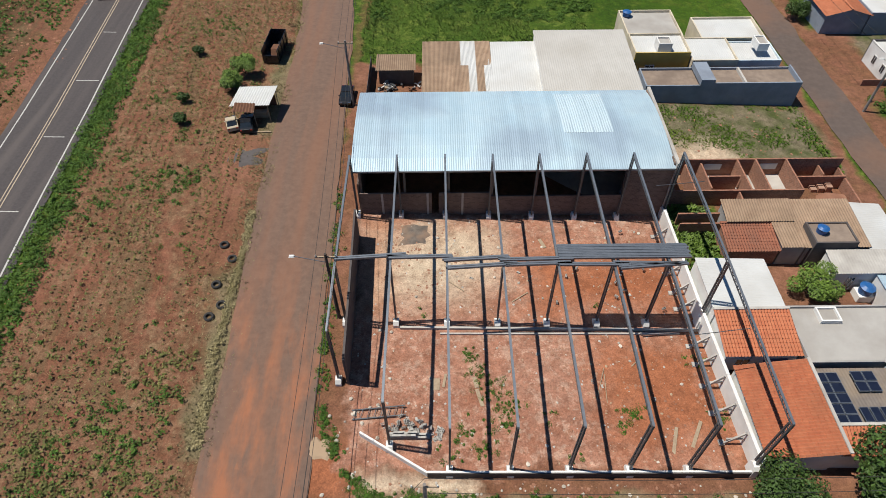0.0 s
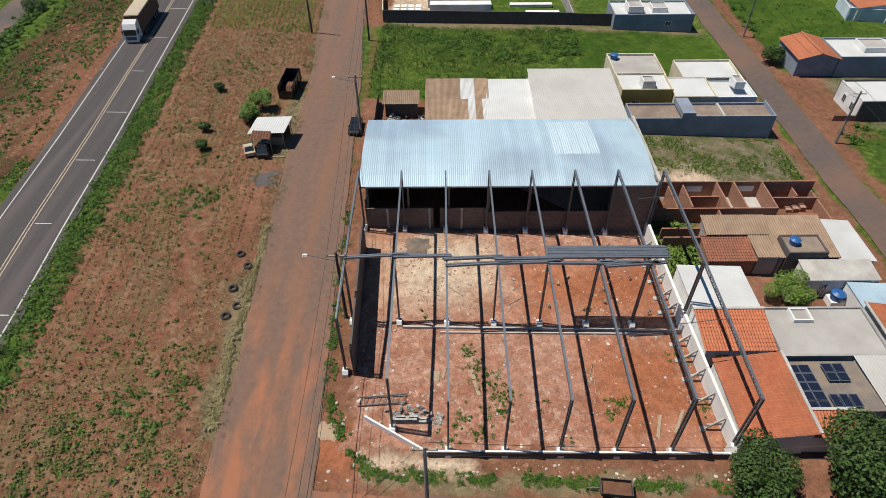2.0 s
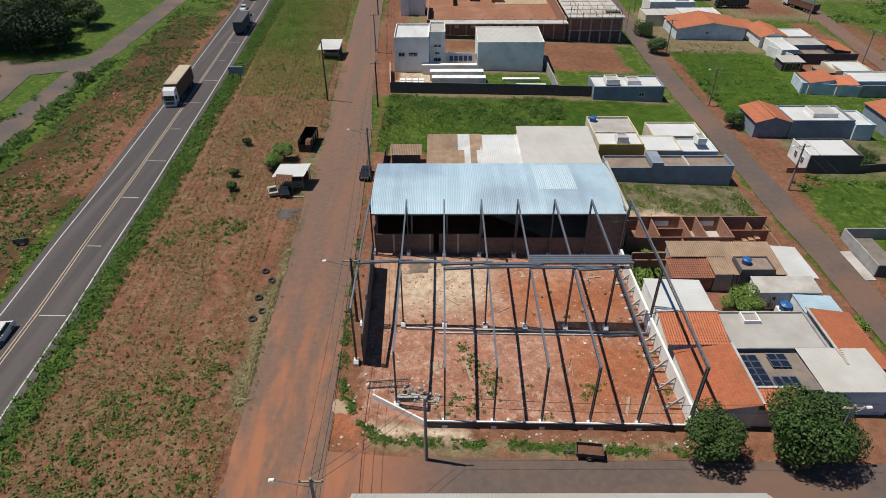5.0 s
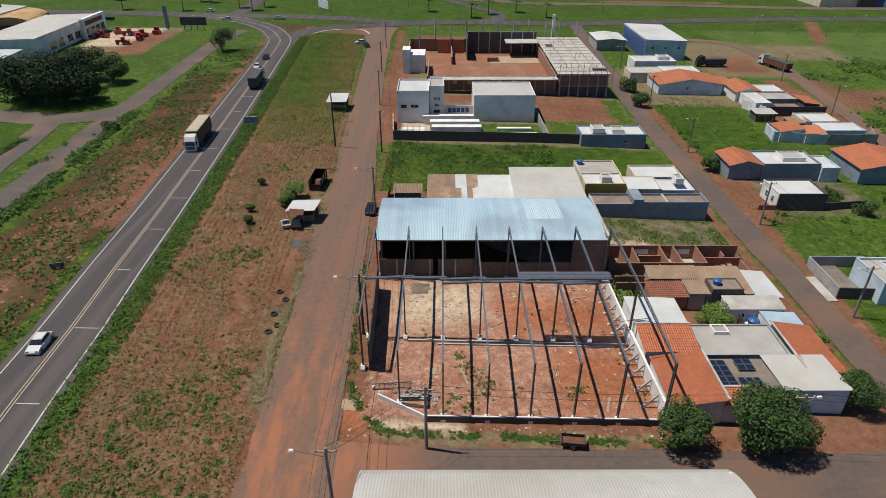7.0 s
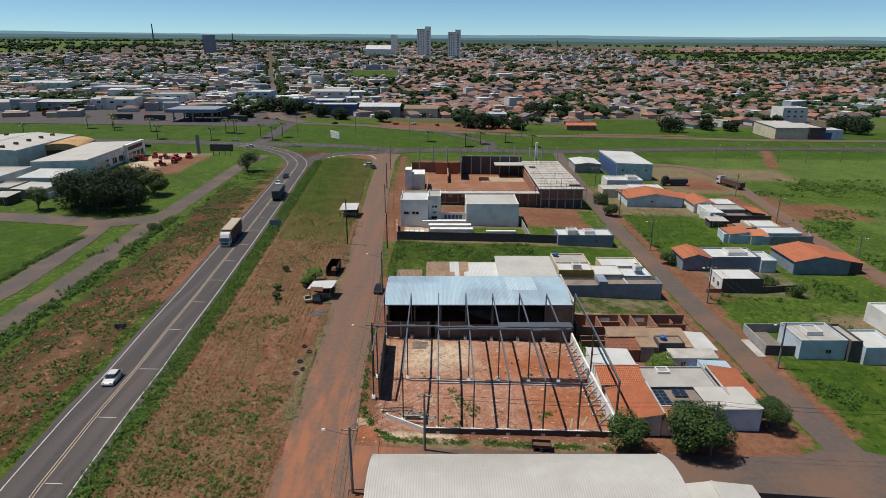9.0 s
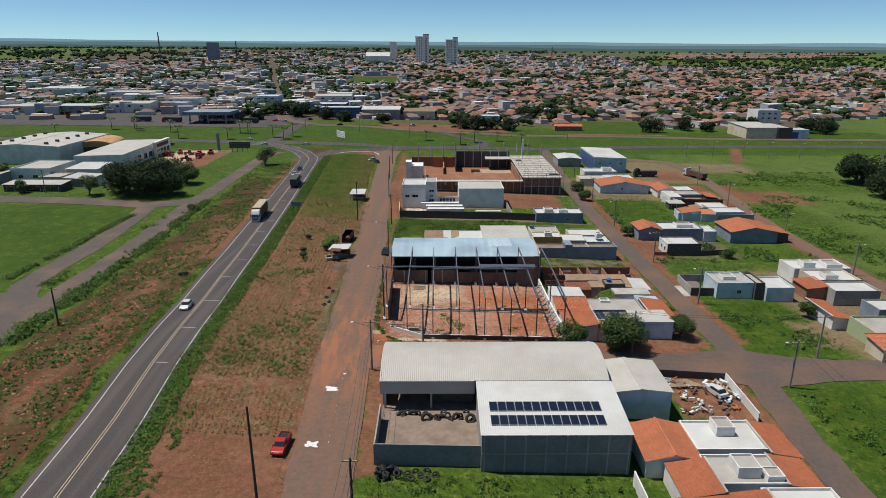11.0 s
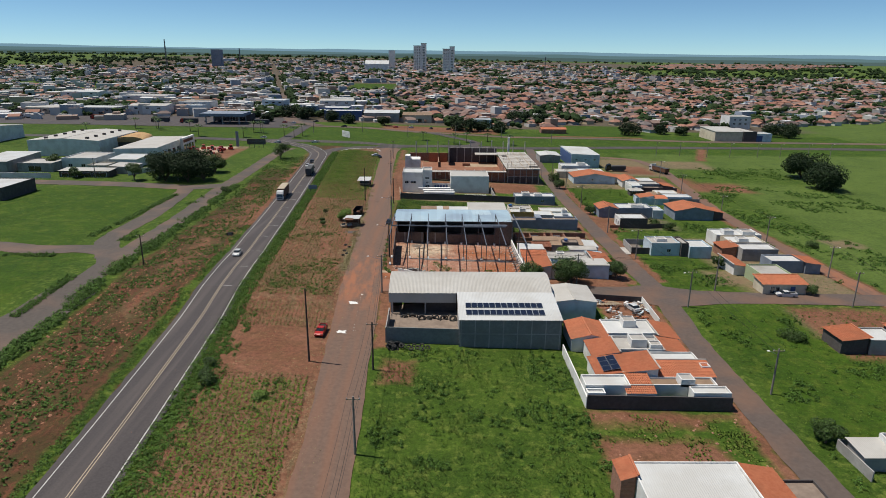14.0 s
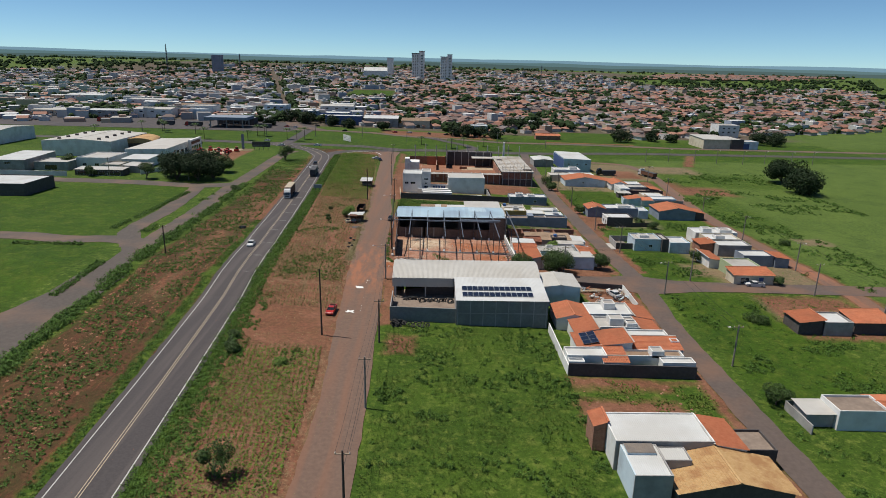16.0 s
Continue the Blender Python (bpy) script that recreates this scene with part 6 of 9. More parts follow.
def lorry(x, y, rz, cab, top, side, label, L=14.5, h=4.2, name="articulated_lorry"):
    """A tractor and a covered trailer, nose towards local +y."""
    ob = thing(name, x, y, g(x, y) + 0.09, label, "lorry", rz)
    bm = bmesh.new()
    y0 = L / 2
    prism(bm, [(y0, 0.7), (y0 + 0.05, 1.5), (y0 - 0.15, 2.6), (y0 - 0.7, 3.5), (y0 - 2.0, 3.85), (y0 - 2.2, 3.8), (y0 - 2.3, 0.8)], "x", -1.24, 1.24)
    cabo = part("cab", soft(bm, 0.08), M[cab], ob, "rounded cab with a roof fairing")
    part("windscreen", prism(bmesh.new(), [(y0 + 0.05, 1.62), (y0 + 0.07, 1.62), (y0 - 0.11, 2.62), (y0 - 0.15, 2.6)], "x", -1.08, 1.08), M["glass"], cabo)
    part("grille", boxes((-0.9, 0.9, y0 + 0.02, y0 + 0.08, 0.75, 1.4)), M["steel"], cabo)
    part("bumper", boxes((-1.22, 1.22, y0 - 0.1, y0 + 0.14, 0.4, 0.78)), M[cab], cabo)
    for s in (-1, 1):
        part("side_window", boxes((s * 1.245 - 0.01, s * 1.245 + 0.01, y0 - 1.3, y0 - 0.35, 1.75, 2.5)), M["glass"], cabo)
        part("mirror", boxes((s * 1.42 - 0.1, s * 1.42 + 0.1, y0 - 0.3, y0 - 0.15, 1.8, 2.4)), M["black_paint"], cabo)
    part("trailer_side", boxes((-1.3, -1.24, -L / 2, L / 2 - 2.8, 1.05, h - 0.1), (1.24, 1.3, -L / 2, L / 2 - 2.8, 1.05, h - 0.1), (-1.24, 1.24, -L / 2, -L / 2 + 0.06, 1.05, h - 0.1), (-1.24, 1.24, L / 2 - 2.86, L / 2 - 2.8, 1.05, h - 0.1)), M[side], ob, "side panels of the trailer")
    part("trailer_top", soft(boxes((-1.33, 1.33, -L / 2 - 0.03, L / 2 - 2.77, h - 0.1, h + 0.06)), 0.04, 1), M[top], ob, "canvas top of the trailer")
    part("chassis", boxes((-0.5, 0.5, -L / 2 + 0.2, L / 2 - 0.5, 0.7, 1.05)), M["steel"], ob)
    for yy in (y0 - 1.1, y0 - 4.3, y0 - 5.5, -y0 + 1.2, -y0 + 2.4, -y0 + 3.6):
        for s in (-1, 1):
            wheel(ob, s * 1.05, yy, 0.5, 0.4)
    return ob


def tractor(x, y, rz):
    """A farm tractor: bonnet, cab, two large and two small wheels."""
    ob = thing("tractor", x, y, g(x, y), "red farm tractor parked in a machinery yard", "tractor", rz, "tractors in the yard")
    part("bonnet", soft(boxes((-0.45, 0.45, 0.3, 2.4, 0.9, 1.8)), 0.08), M["red_paint"], ob)
    cabin = part("cab", soft(boxes((-0.75, 0.75, -1.1, 0.3, 1.0, 2.5)), 0.08), M["glass"], ob)
    part("roof", soft(boxes((-0.85, 0.85, -1.2, 0.45, 2.5, 2.75)), 0.06), M["red_paint"], cabin)
    part("implement", boxes((-1.4, 1.4, -2.6, -1.6, 0.3, 1.5)), M["red_paint"], ob)
    for s in (-1, 1):
        wheel(ob, s * 0.95, -0.7, 0.85, 0.5)
        wheel(ob, s * 0.75, 1.8, 0.5, 0.32)


for x, y, a in ((-124, 184, 20), (-118, 180, 100), (-112, 178, 60), (-110, 171, 200), (-113, 163, 110), (-127, 176, 80), (-108, 184, 10)):
    tractor(x, y, a)


def heading(y):
    a, b = np.interp([y - 2, y + 2], [p[1] for p in HIGHWAY], [p[0] for p in HIGHWAY])
    return math.degrees(math.atan2(-(b - a), 4))


lorry(-48.1, 58.0, 180 + heading(58), "white_paint", "tarp", "rust", "white lorry with a beige-topped trailer on the highway")
lorry(-47.2, 108.0, heading(108), "white_paint", "dark_tarp", "dark_tarp", "white lorry with a dark grey covered trailer", 13.0, 3.6)
car(-42.2, -19.8, heading(-20) + 180, "white_paint", "white hatchback driving on the highway")
car(-52.4, 128, heading(128) + 180, "white_paint", "white saloon on the oncoming lane")
car(-52.6, 141, heading(141) + 180, "black_paint", "dark pickup on the oncoming lane", True, "pickup", 4.8)
car(-4.0, 23.6, 178, "black_paint", "black hatchback parked beside the dusty street")
car(-11.5, -65.2, 176, "red_paint", "red pickup parked on the earth verge", True, "pickup", 4.6)
car(99.2, -38.3, 84, "white_paint", "white pickup parked before a veranda", True, "pickup", 4.8)
car(-22.6, 170.5, 120, "white_paint", "white car parked at the end of the street")
car(-19.6, 165.5, 200, "black_paint", "black car parked at the end of the street")
car(-88, 213.5, 92, "white_paint", "white car on the ring road")
car(-65, 216.5, 78, "white_paint", "white pickup on the ring road", True, "pickup", 5.0)
car(-103, 236, 70, "white_paint", "white car on the link road")
car(-60, 311, 90, "black_paint", "dark car on the far carriageway")
lorry(131.6, 147.5, 157 - 180 + 40, "white_paint", "dark_tarp", "rust", "lorry with open trailers parked on red earth", 14.0, 3.0)
lorry(108.5, 148.6, 92, "black_paint", "dark_tarp", "dark_tarp", "dark covered lorry parked by the factory", 10.5, 2.8)
car(-142, 214, 85, "black_paint", "dark pickup on the ring road", True, "pickup", 5.0)
for i, (x, y) in enumerate(((-196, 336), (-176, 334), (-165, 337), (-112, 335), (-104, 331), (-128, 348), (-88, 344), (-20, 318), (-8, 322), (8, 320), (22, 319), (38, 318), (-215, 340), (46, 312))):
    car(x, y, (90, 20, 100, 75)[i % 4], ("white_paint", "black_paint", "black_paint", "red_paint")[i % 4], "car parked on the forecourt by the town", name="parked_car")


def trailer_cart(x, y, rz):
    ob = thing("cart", x, y, g(x, y) + 0.06, "small rusty farm trailer parked beside the kerb", "trailer", rz)
    part("floor", boxes((-1.3, 1.3, -0.7, 0.7, 0.55, 0.63)), M["rust"], ob)
    for r in ((-1.3, 1.3, -0.72, -0.66, 0.63, 1.05), (-1.3, 1.3, 0.66, 0.72, 0.63, 1.05), (-1.34, -1.28, -0.7, 0.7, 0.63, 1.05), (1.28, 1.34, -0.7, 0.7, 0.63, 1.05)):
        part("side_board", boxes(r), M["dark_wall"], ob)
    part("drawbar", bar(bmesh.new(), (-1.3, 0, 0.55), (-2.4, 0, 0.4), 0.1), M["steel"], ob)
    for s in (-1, 1):
        t = part("wheel", tube(bmesh.new(), (0, s * 0.72 - 0.1, 0.33), (0, s * 0.72 + 0.1, 0.33), 0.33, 0.33, 14), M["rubber"], ob)
        part("rim", tube(bmesh.new(), (0, s * 0.72 - 0.12, 0.33), (0, s * 0.72 + 0.12, 0.33), 0.17, 0.17, 10), M["galv"], t)


trailer_cart(24.0, -34.6, -6)
for k in range(7):
    x, y = 55.4 + (k % 3) * 0.9, 4.8 + (k // 3) * 0.7
    tagged(link("masonry_block", soft(boxes((x, x + 0.75, y, y + 0.55, g(57, 5) - 0.3, g(57, 5) + 0.5 + 0.2 * (k % 3))), 0.03, 1), M["brick"]), "cube of red clay brick stacked on the earth", "brick cube", "brick cubes by the shell")


# -- tyres --
def tyre_mesh(R, r):
    bm = bmesh.new()
    n, m = 18, 7
    rings = [[bm.verts.new(((R - r + r * math.cos(2 * math.pi * k / m + 0.45)) * math.cos(2 * math.pi * i / n), (R - r + r * math.cos(2 * math.pi * k / m + 0.45)) * math.sin(2 * math.pi * i / n), r + r * math.sin(2 * math.pi * k / m + 0.45))) for k in range(m)] for i in range(n)]
    for i in range(n):
        for k in range(m):
            bm.faces.new((rings[i][k], rings[(i + 1) % n][k], rings[(i + 1) % n][(k + 1) % m], rings[i][(k + 1) % m]))
    me = bpy.data.meshes.new("tyre")
    bmesh.ops.recalc_face_normals(bm, faces=bm.faces)
    bm.to_mesh(me)
    bm.free()
    me.materials.append(M["rubber"])
    return me


TYRE, BIG_TYRE = tyre_mesh(0.54, 0.15), tyre_mesh(0.85, 0.24)


def tyre(x, y, z, rx=0, ry=0, rz=0, big=False, label="worn black lorry tyre lying on the earth", group="tyres"):
    ob = new("tyre", BIG_TYRE if big else TYRE)
    ob.matrix_world = pose(x, y, z, rx, ry, rz)
    tagged(ob, label, "tyre", group)


for x, y in ((-14.8, -5.3), (-13.5, -7.3), (-14.4, -10.9), (-13.3, -13.5), (-14.2, -15.0)):
    tyre(x, y, g(x, y), 4, 3, group="tyres marking the verge")
R = random.Random(5)
for i in range(26):
    x, y = 2.6 + R.random() * 2.6, -71.6 + R.random() * 1.8
    tyre(x, y, g(x, y) + R.random() * 0.9, R.uniform(-60, 60), R.uniform(-50, 50), R.uniform(0, 180), label="black lorry tyre in a heap at the wall", group="tyre heap at the wall")
for x, y, tip in ((5.6, -70.2, 55), (6.6, -70.3, 50), (7.7, -69.8, 60), (8.4, -70.6, 30), (9.3, -69.6, 62), (10.4, -70.4, 48), (7.2, -71.2, 15), (9.2, -71.3, 10)):
    tyre(x, y, g(x, y) + 0.1, tip, 0, R.uniform(-20, 20), label="black lorry tyre leaning at the wall", group="tyre heap at the wall")
for i in range(22):
    x = 5.0 + i * 0.52 + R.uniform(-0.3, 0.3)
    tyre(x, -57.8 + R.uniform(-1.0, 1.2), g(8, -57) + 0.3 + (i % 3) * 0.25, R.uniform(50, 95), 0, R.uniform(-40, 40), i % 4 == 0, "big black tyre standing in the open yard store", "tyres in the yard")


# -- small yard things --
def water_tank(x, y, z, r=0.75, h=1.0):
    ob = thing("water_tank", x, y, z, "round blue plastic water tank on a roof", "water tank", group="roof water tanks")
    part("tank", tube(bmesh.new(), (0, 0, 0), (0, 0, h * 0.8), r * 0.85, r, 18), M["water_tank"], ob)
    part("lid", tube(bmesh.new(), (0, 0, h * 0.8), (0, 0, h), r * 1.05, r * 0.5, 18), M["water_tank"], ob)


water_tank(50.4, -5.9, g(51.5, -6) + 3.95, 0.6, 0.85)
tagged(link("tank_stand", boxes((53.2, 54.8, -12.4, -10.95, g(54, -11.7) - 1, g(54, -11.7) + 0.9)), M["white_wall"]), "white masonry stand under a water tank", "tank stand")
water_tank(54.0, -11.7, g(54, -11.7) + 0.9, 0.75, 1.1)
water_tank(39.6, 43.2, g(42.7, 40) + 3.3, 0.7, 0.9)
car(57.6, -48.6, 20, "white_paint", "stripped white car body in the scrapyard", name="wrecked_car")


def hut():
    z = g(-15.9, 19.5)
    ob = thing("shelter", -15.9, 19.6, z, "makeshift roadside shelter with a pale sheet roof", "shelter")
    bm = bmesh.new()
    sheet(bm, (-3.0, -1.7, 2.5), (2.4, -1.9, 2.75), (2.9, 2.4, 2.9), (-2.4, 2.5, 2.7), 0.35, 0.03)
    part("roof", bm, M["white_metal"], ob, "patched pale roof sheets")
    bm = bmesh.new()
    sheet(bm, (-2.3, -3.0, 2.6), (0.6, -3.2, 2.5), (0.5, -1.5, 2.8), (-2.2, -1.4, 2.9), 0.4, 0.05)
    part("roof_rusty", bm, M["rust"], ob, "rusty sagging front sheet")
    for x, y in ((-2.6, -1.5), (2.1, -1.7), (2.5, 2.1), (-2.1, 2.2), (-2.1, -2.9), (0.5, -3.0)):
        part("post", tube(bmesh.new(), (x, y, -0.3), (x, y, 2.6), 0.07, 0.06, 6), M["wood"], ob)
    part("back_board", boxes((-2.4, 2.3, 2.0, 2.08, 0, 1.6)), M["rust"], ob)
    part("counter", boxes((-1.4, 1.6, -1.0, -0.3, 0, 0.95)), M["wood"], ob)
    part("kerb_board", boxes((-2.9, 2.6, -4.3, -4.15, 0, 0.22)), M["wood"], ob)
    c = car(-16.6, 16.6, 8, "black_paint", "burnt dark car under the shelter", name="wrecked_car", L=3.8)
    c2 = car(-18.6, 16.4, 20, "tarp", "stripped pale car half under the shelter", name="wrecked_car", L=3.0, w=1.5)


hut()


def skip():
    ob = thing("waste_container", -16.0, 35.4, g(-16, 35.4), "dark open waste container standing on the verge", "waste container", -3)
    for r in ((-1.15, 1.15, -3.2, 3.2, 0.2, 0.3), (-1.2, -1.12, -3.2, 3.2, 0.3, 2.3), (1.12, 1.2, -3.2, 3.2, 0.3, 2.3), (-1.2, 1.2, 3.12, 3.2, 0.3, 2.3), (-1.2, 1.2, -3.2, -3.12, 0.3, 1.5)):
        part("panel", boxes(r), M["black_paint"], ob)
    for y in (-2.4, -0.8, 0.8, 2.4):
        for s in (-1, 1):
            part("rib", boxes((s * 1.24 - 0.04, s * 1.24 + 0.04, y - 0.05, y + 0.05, 0.3, 2.3)), M["black_paint"], ob)
    part("rubble", prism(bmesh.new(), [(-1.8, 0.3), (1.0, 0.3), (0.6, 1.2), (-1.0, 1.35)], "x", -0.4, 1.0), M["rust"], ob, "heap of rusty scrap inside")
    for s in (-1, 1):
        for y in (-2.6, 2.6):
            part("skid", boxes((s * 0.8 - 0.1, s * 0.8 + 0.1, y - 0.2, y + 0.2, 0, 0.2)), M["steel"], ob)


skip()


def kiosk():
    ob = thing("kiosk", -19.4, 87.5, g(-19.4, 87.5), "small roadside stall with a white awning", "stall")
    bm = bmesh.new()
    sheet(bm, (-2.8, -3.4, 2.8), (2.8, -3.2, 2.8), (2.8, 3.6, 3.3), (-2.6, 3.6, 3.3), 0.4, 0.03)
    part("roof", bm, M["white_metal"], ob)
    for x in (-2.5, 2.5):
        for y in (-3, 3.2):
            part("post", tube(bmesh.new(), (x, y, -0.3), (x, y, 3), 0.07, 0.06, 6), M["wood"], ob)
    part("counter", boxes((-2, 2, -0.6, 0.2, 0, 1.0)), M["wood"], ob)
    part("back_wall", boxes((-2.4, 2.4, 2.9, 3.0, 0, 2.4)), M["dark_wall"], ob)


kiosk()

# -- hollow blocks and rubble on the lot --
BLOCK = bpy.data.meshes.new("block")
b_ = bmesh.new()
for r in ((-0.2, 0.2, -0.095, -0.06, 0, 0.19), (-0.2, 0.2, 0.06, 0.095, 0, 0.19), (-0.2, -0.16, -0.06, 0.06, 0, 0.19), (0.16, 0.2, -0.06, 0.06, 0, 0.19), (-0.02, 0.02, -0.06, 0.06, 0, 0.19)):
    box(b_, *r)
b_.to_mesh(BLOCK)
b_.free()
BLOCK.materials.append(mat("concrete_block", (0.42, 0.40, 0.37), (0.52, 0.50, 0.46), 3.0, 0.9, vary=0.25))


def block(x, y, z, rx=0, ry=0, rz=0, group="loose concrete blocks"):
    ob = new("concrete_block", BLOCK)
    ob.matrix_world = pose(x, y, z, rx, ry, rz)
    tagged(ob, "hollow grey concrete building block on the earth", "block", group)


for i in range(9):
    for k in range(4):
        if i < 6 or k < 2:
            block(4.6 + i * 0.41, -27.9, g(6, -28) + 0.02 + k * 0.2, 90, 0, 0, "stack of concrete blocks")
            if (i + k) % 3:
                block(4.7 + i * 0.41, -27.6, g(6, -28) + 0.02 + k * 0.2, 90, 0, 0, "stack of concrete blocks")
for i in range(34):
    block(R.gauss(6.0, 1.0), R.gauss(-26.9, 0.5), g(6, -27) + 0.05 + R.random() * 0.3, R.uniform(-40, 90), R.uniform(-40, 40), R.uniform(0, 180), "heap of concrete blocks")
for i in range(18):
    block(R.gauss(8.9, 0.7), R.gauss(-27.6, 0.5), g(9, -27) + 0.03, R.choice((0, 90)), 0, R.uniform(0, 180), "heap of concrete blocks")
for i in range(26):
    block(R.uniform(3, 33), R.uniform(-30, -3), g(16, -15) + 0.02, R.choice((0, 90)), 0, R.uniform(0, 180), "scattered blocks on the lot")

STONE = []
for k in range(4):
    sb = bmesh.new()
    bmesh.ops.create_icosphere(sb, subdivisions=1, radius=1)
    for v in sb.verts:
        v.co *= R.uniform(0.7, 1.25)
        v.co.z *= 0.6
    me = bpy.data.meshes.new("rubble")
    sb.to_mesh(me)
    sb.free()
    me.materials.append(mat("pale_rubble", (0.5, 0.44, 0.36), (0.66, 0.6, 0.52), 2.0, 0.95, vary=0.3))
    STONE.append(me)


def stone(x, y, s):
    ob = new("rubble_lump", R.choice(STONE))
    ob.matrix_world = pose(x, y, g(x, y) + s * 0.2, 0, 0, R.uniform(0, 180)) @ Matrix.Scale(s, 4)
    tagged(ob, "pale lump of broken concrete on red earth", "rubble", "rubble lumps")


for i in range(70):
    stone(R.uniform(1, 34), R.uniform(-30.5, -1.5), R.uniform(0.06, 0.22))
for i in range(40):
    stone(R.uniform(4, 35), R.uniform(-33.6, -32.0), R.uniform(0.06, 0.2))
for i in range(24):
    stone(R.uniform(-1, 4), R.uniform(-33, -24), R.uniform(0.06, 0.25))


def plank(x, y, rz, L, w=0.2, z=0.04, m="wood"):
    ob = link("plank", boxes((-L / 2, L / 2, -w / 2, w / 2, 0, 0.05)), M[m])
    ob.matrix_world = pose(x, y, g(x, y) + z, 0, 0, rz)
    tagged(ob, "pale timber plank lying on the building lot", "plank", "planks on the lot")


for x, y, rz, L, w in ((8.6, -22.6, 88, 1.2, 0.7), (9.4, -22.2, 80, 1.4, 0.25), (12.3, -22.4, 100, 1.1, 0.4), (12.6, -24, 105, 1.8, 0.35), (24.0, -22.5, 70, 3.5, 0.06), (24.4, -23.0, 85, 3.0, 0.06), (29.5, -28.2, 70, 2.6, 0.3), (31.6, -27.6, 60, 2.8, 0.3), (20.6, -4.6, 110, 1.4, 0.4), (10.8, -10.8, 140, 2.0, 0.12), (27.8, -20.2, 40, 1.2, 0.1), (17.4, -12.2, 35, 2.2, 0.1), (30.5, -5, 10, 2, 0.3)):
    plank(x, y, rz, L, w)


def ladder_truss():
    ob = thing("steel_truss", 3.3, -25.6, g(3.3, -25.6) + 0.1, "short dark steel truss lying on the earth", "truss", 5)
    for y in (-0.45, 0.45):
        part("chord", bar(bmesh.new(), (-2.2, y, 0.1), (2.6, y, 0.1), 0.1), M["steel"], ob)
    for i in range(8):
        part("web_bar", bar(bmesh.new(), (-2.1 + i * 0.6, -0.45, 0.1), (-1.8 + i * 0.6, 0.45, 0.1), 0.05), M["steel"], ob)


ladder_truss()
for x, y, r in ((-1.4, -28.9, 1.1),):
    patch("pavement_rubble", x - r, x + r, y - r, y + r, M["pale_soil"], 0.09, "spill of white plaster on the road edge", 10, 0.3)
for x0, x1, y0, y1 in ((-8.6, -5.2, -51.2, -49.4), (-8.4, -6.6, -60.5, -58.2), (-8.9, -6.2, -65.3, -63.4)):
    patch("pavement_spill", x0, x1, y0, y1, M["white_wall"], 0.075, "white lime spill on the dusty road", 10, 0.35)
for i in range(14):
    y = -64 + i * 1.5
    patch("pavement_spill", -5.0 - 0.03 * i - 0.3, -4.5 - 0.03 * i, y, y + 0.55, M["white_wall"], 0.075, "white splash on the dusty road", 6, 0.3)
for x0, x1, y0, y1 in ((-8.4, -7.4, -33.5, -30), (-7.6, -6.4, -25, -22), (-8.6, -7.6, 36, 40), (-9.6, -8.8, 14, 16.5), (-8.2, -7.2, 8, 9)):
    patch("pavement_dust", x0, x1, y0, y1, M["red_soil"], 0.07, "patch of red earth in the worn road", 8, 0.3)
patch("ground_ash", -18.0, -13.4, 8.4, 12.2, M["dark_wall"], 0.06, "black burnt patch with debris", 10, 0.35)
patch("ground_ash", 4.4, 7.8, -5.0, -1.8, M["ash"], 0.05, "dark ash stain on the lot", 8, 0.3)


# -- poles and cables --
def pole(x, y, h, kind="pole", arm=True, lamp=0, label="", rz=0.0):
    ob = thing("utility_pole", x, y, g(x, y), label or "tall dark utility pole with a crossarm", "utility pole", rz, "utility poles")
    part("shaft", tube(bmesh.new(), (0, 0, -0.5), (0, 0, h), 0.2, 0.13, 8), M[kind], ob)
    if arm:
        part("crossarm", boxes((-1.0, 1.0, -0.06, 0.06, h - 0.5, h - 0.38)), M["wood"], ob)
        for xx in (-0.9, 0.0, 0.9):
            part("insulator", tube(bmesh.new(), (xx, 0, h - 0.38), (xx, 0, h - 0.15), 0.07, 0.05, 6), M["white_wall"], ob)
    if lamp:
        part("lamp_arm", bar(bmesh.new(), (0, 0, h - 1.2), (lamp, 0.2, h - 0.5), 0.05), M["galv"], ob)
        part("lamp_head", soft(boxes((lamp - 0.35 if lamp < 0 else lamp - 0.1, lamp + 0.1 if lamp < 0 else lamp + 0.35, 0.08, 0.32, h - 0.56, h - 0.42)), 0.03, 1), M["white_wall"], ob, "grey street light head")
    return ob


WEST = [(0.3, -130, 9.5), (0.3, -104.4, 9.5), (0.5, -79.5, 9.5), (-0.8, -44.0, 9.5), (-1.2, -14.8, 9.8), (-3.0, 22.2, 10), (-4.6, 55.5, 10), (-8.2, 92, 10), (-10.6, 128, 10), (-12, 165, 10)]
for i, (x, y, h) in enumerate(WEST):
    pole(x, y, h, "pole_wood" if i % 2 == 0 else "pole", True, -3.0 if i in (3, 4, 5) else 0)
pole(-11.6, -77.2, 14.5, "pole_wood", False, 0, "very tall bare timber pole beside the road")
pole(-15.9, 58.0, 13, "pole_wood", False, 0, "very tall bare timber pole beside the road")
pole(7.9, -35.4, 9, "pole", True), pole(47.5, -34.8, 8.5, "pole", True, 1.5)
EAST = [(72.1, -83.7), (71.6, -46.2), (71.0, -8.0), (70.8, 22.7), (70.3, 61.4), (72, 100), (73, 140)]
for x, y in EAST:
    pole(x, y, 9.0, "pole", True, -1.6)
FAR_EAST = [(119.6, -60), (119.5, -22.6), (121.0, 13.5), (120.8, 47.6), (122.5, 92), (126, 130)]
for x, y in FAR_EAST:
    pole(x, y, 9.0, "pole", True, 1.6)
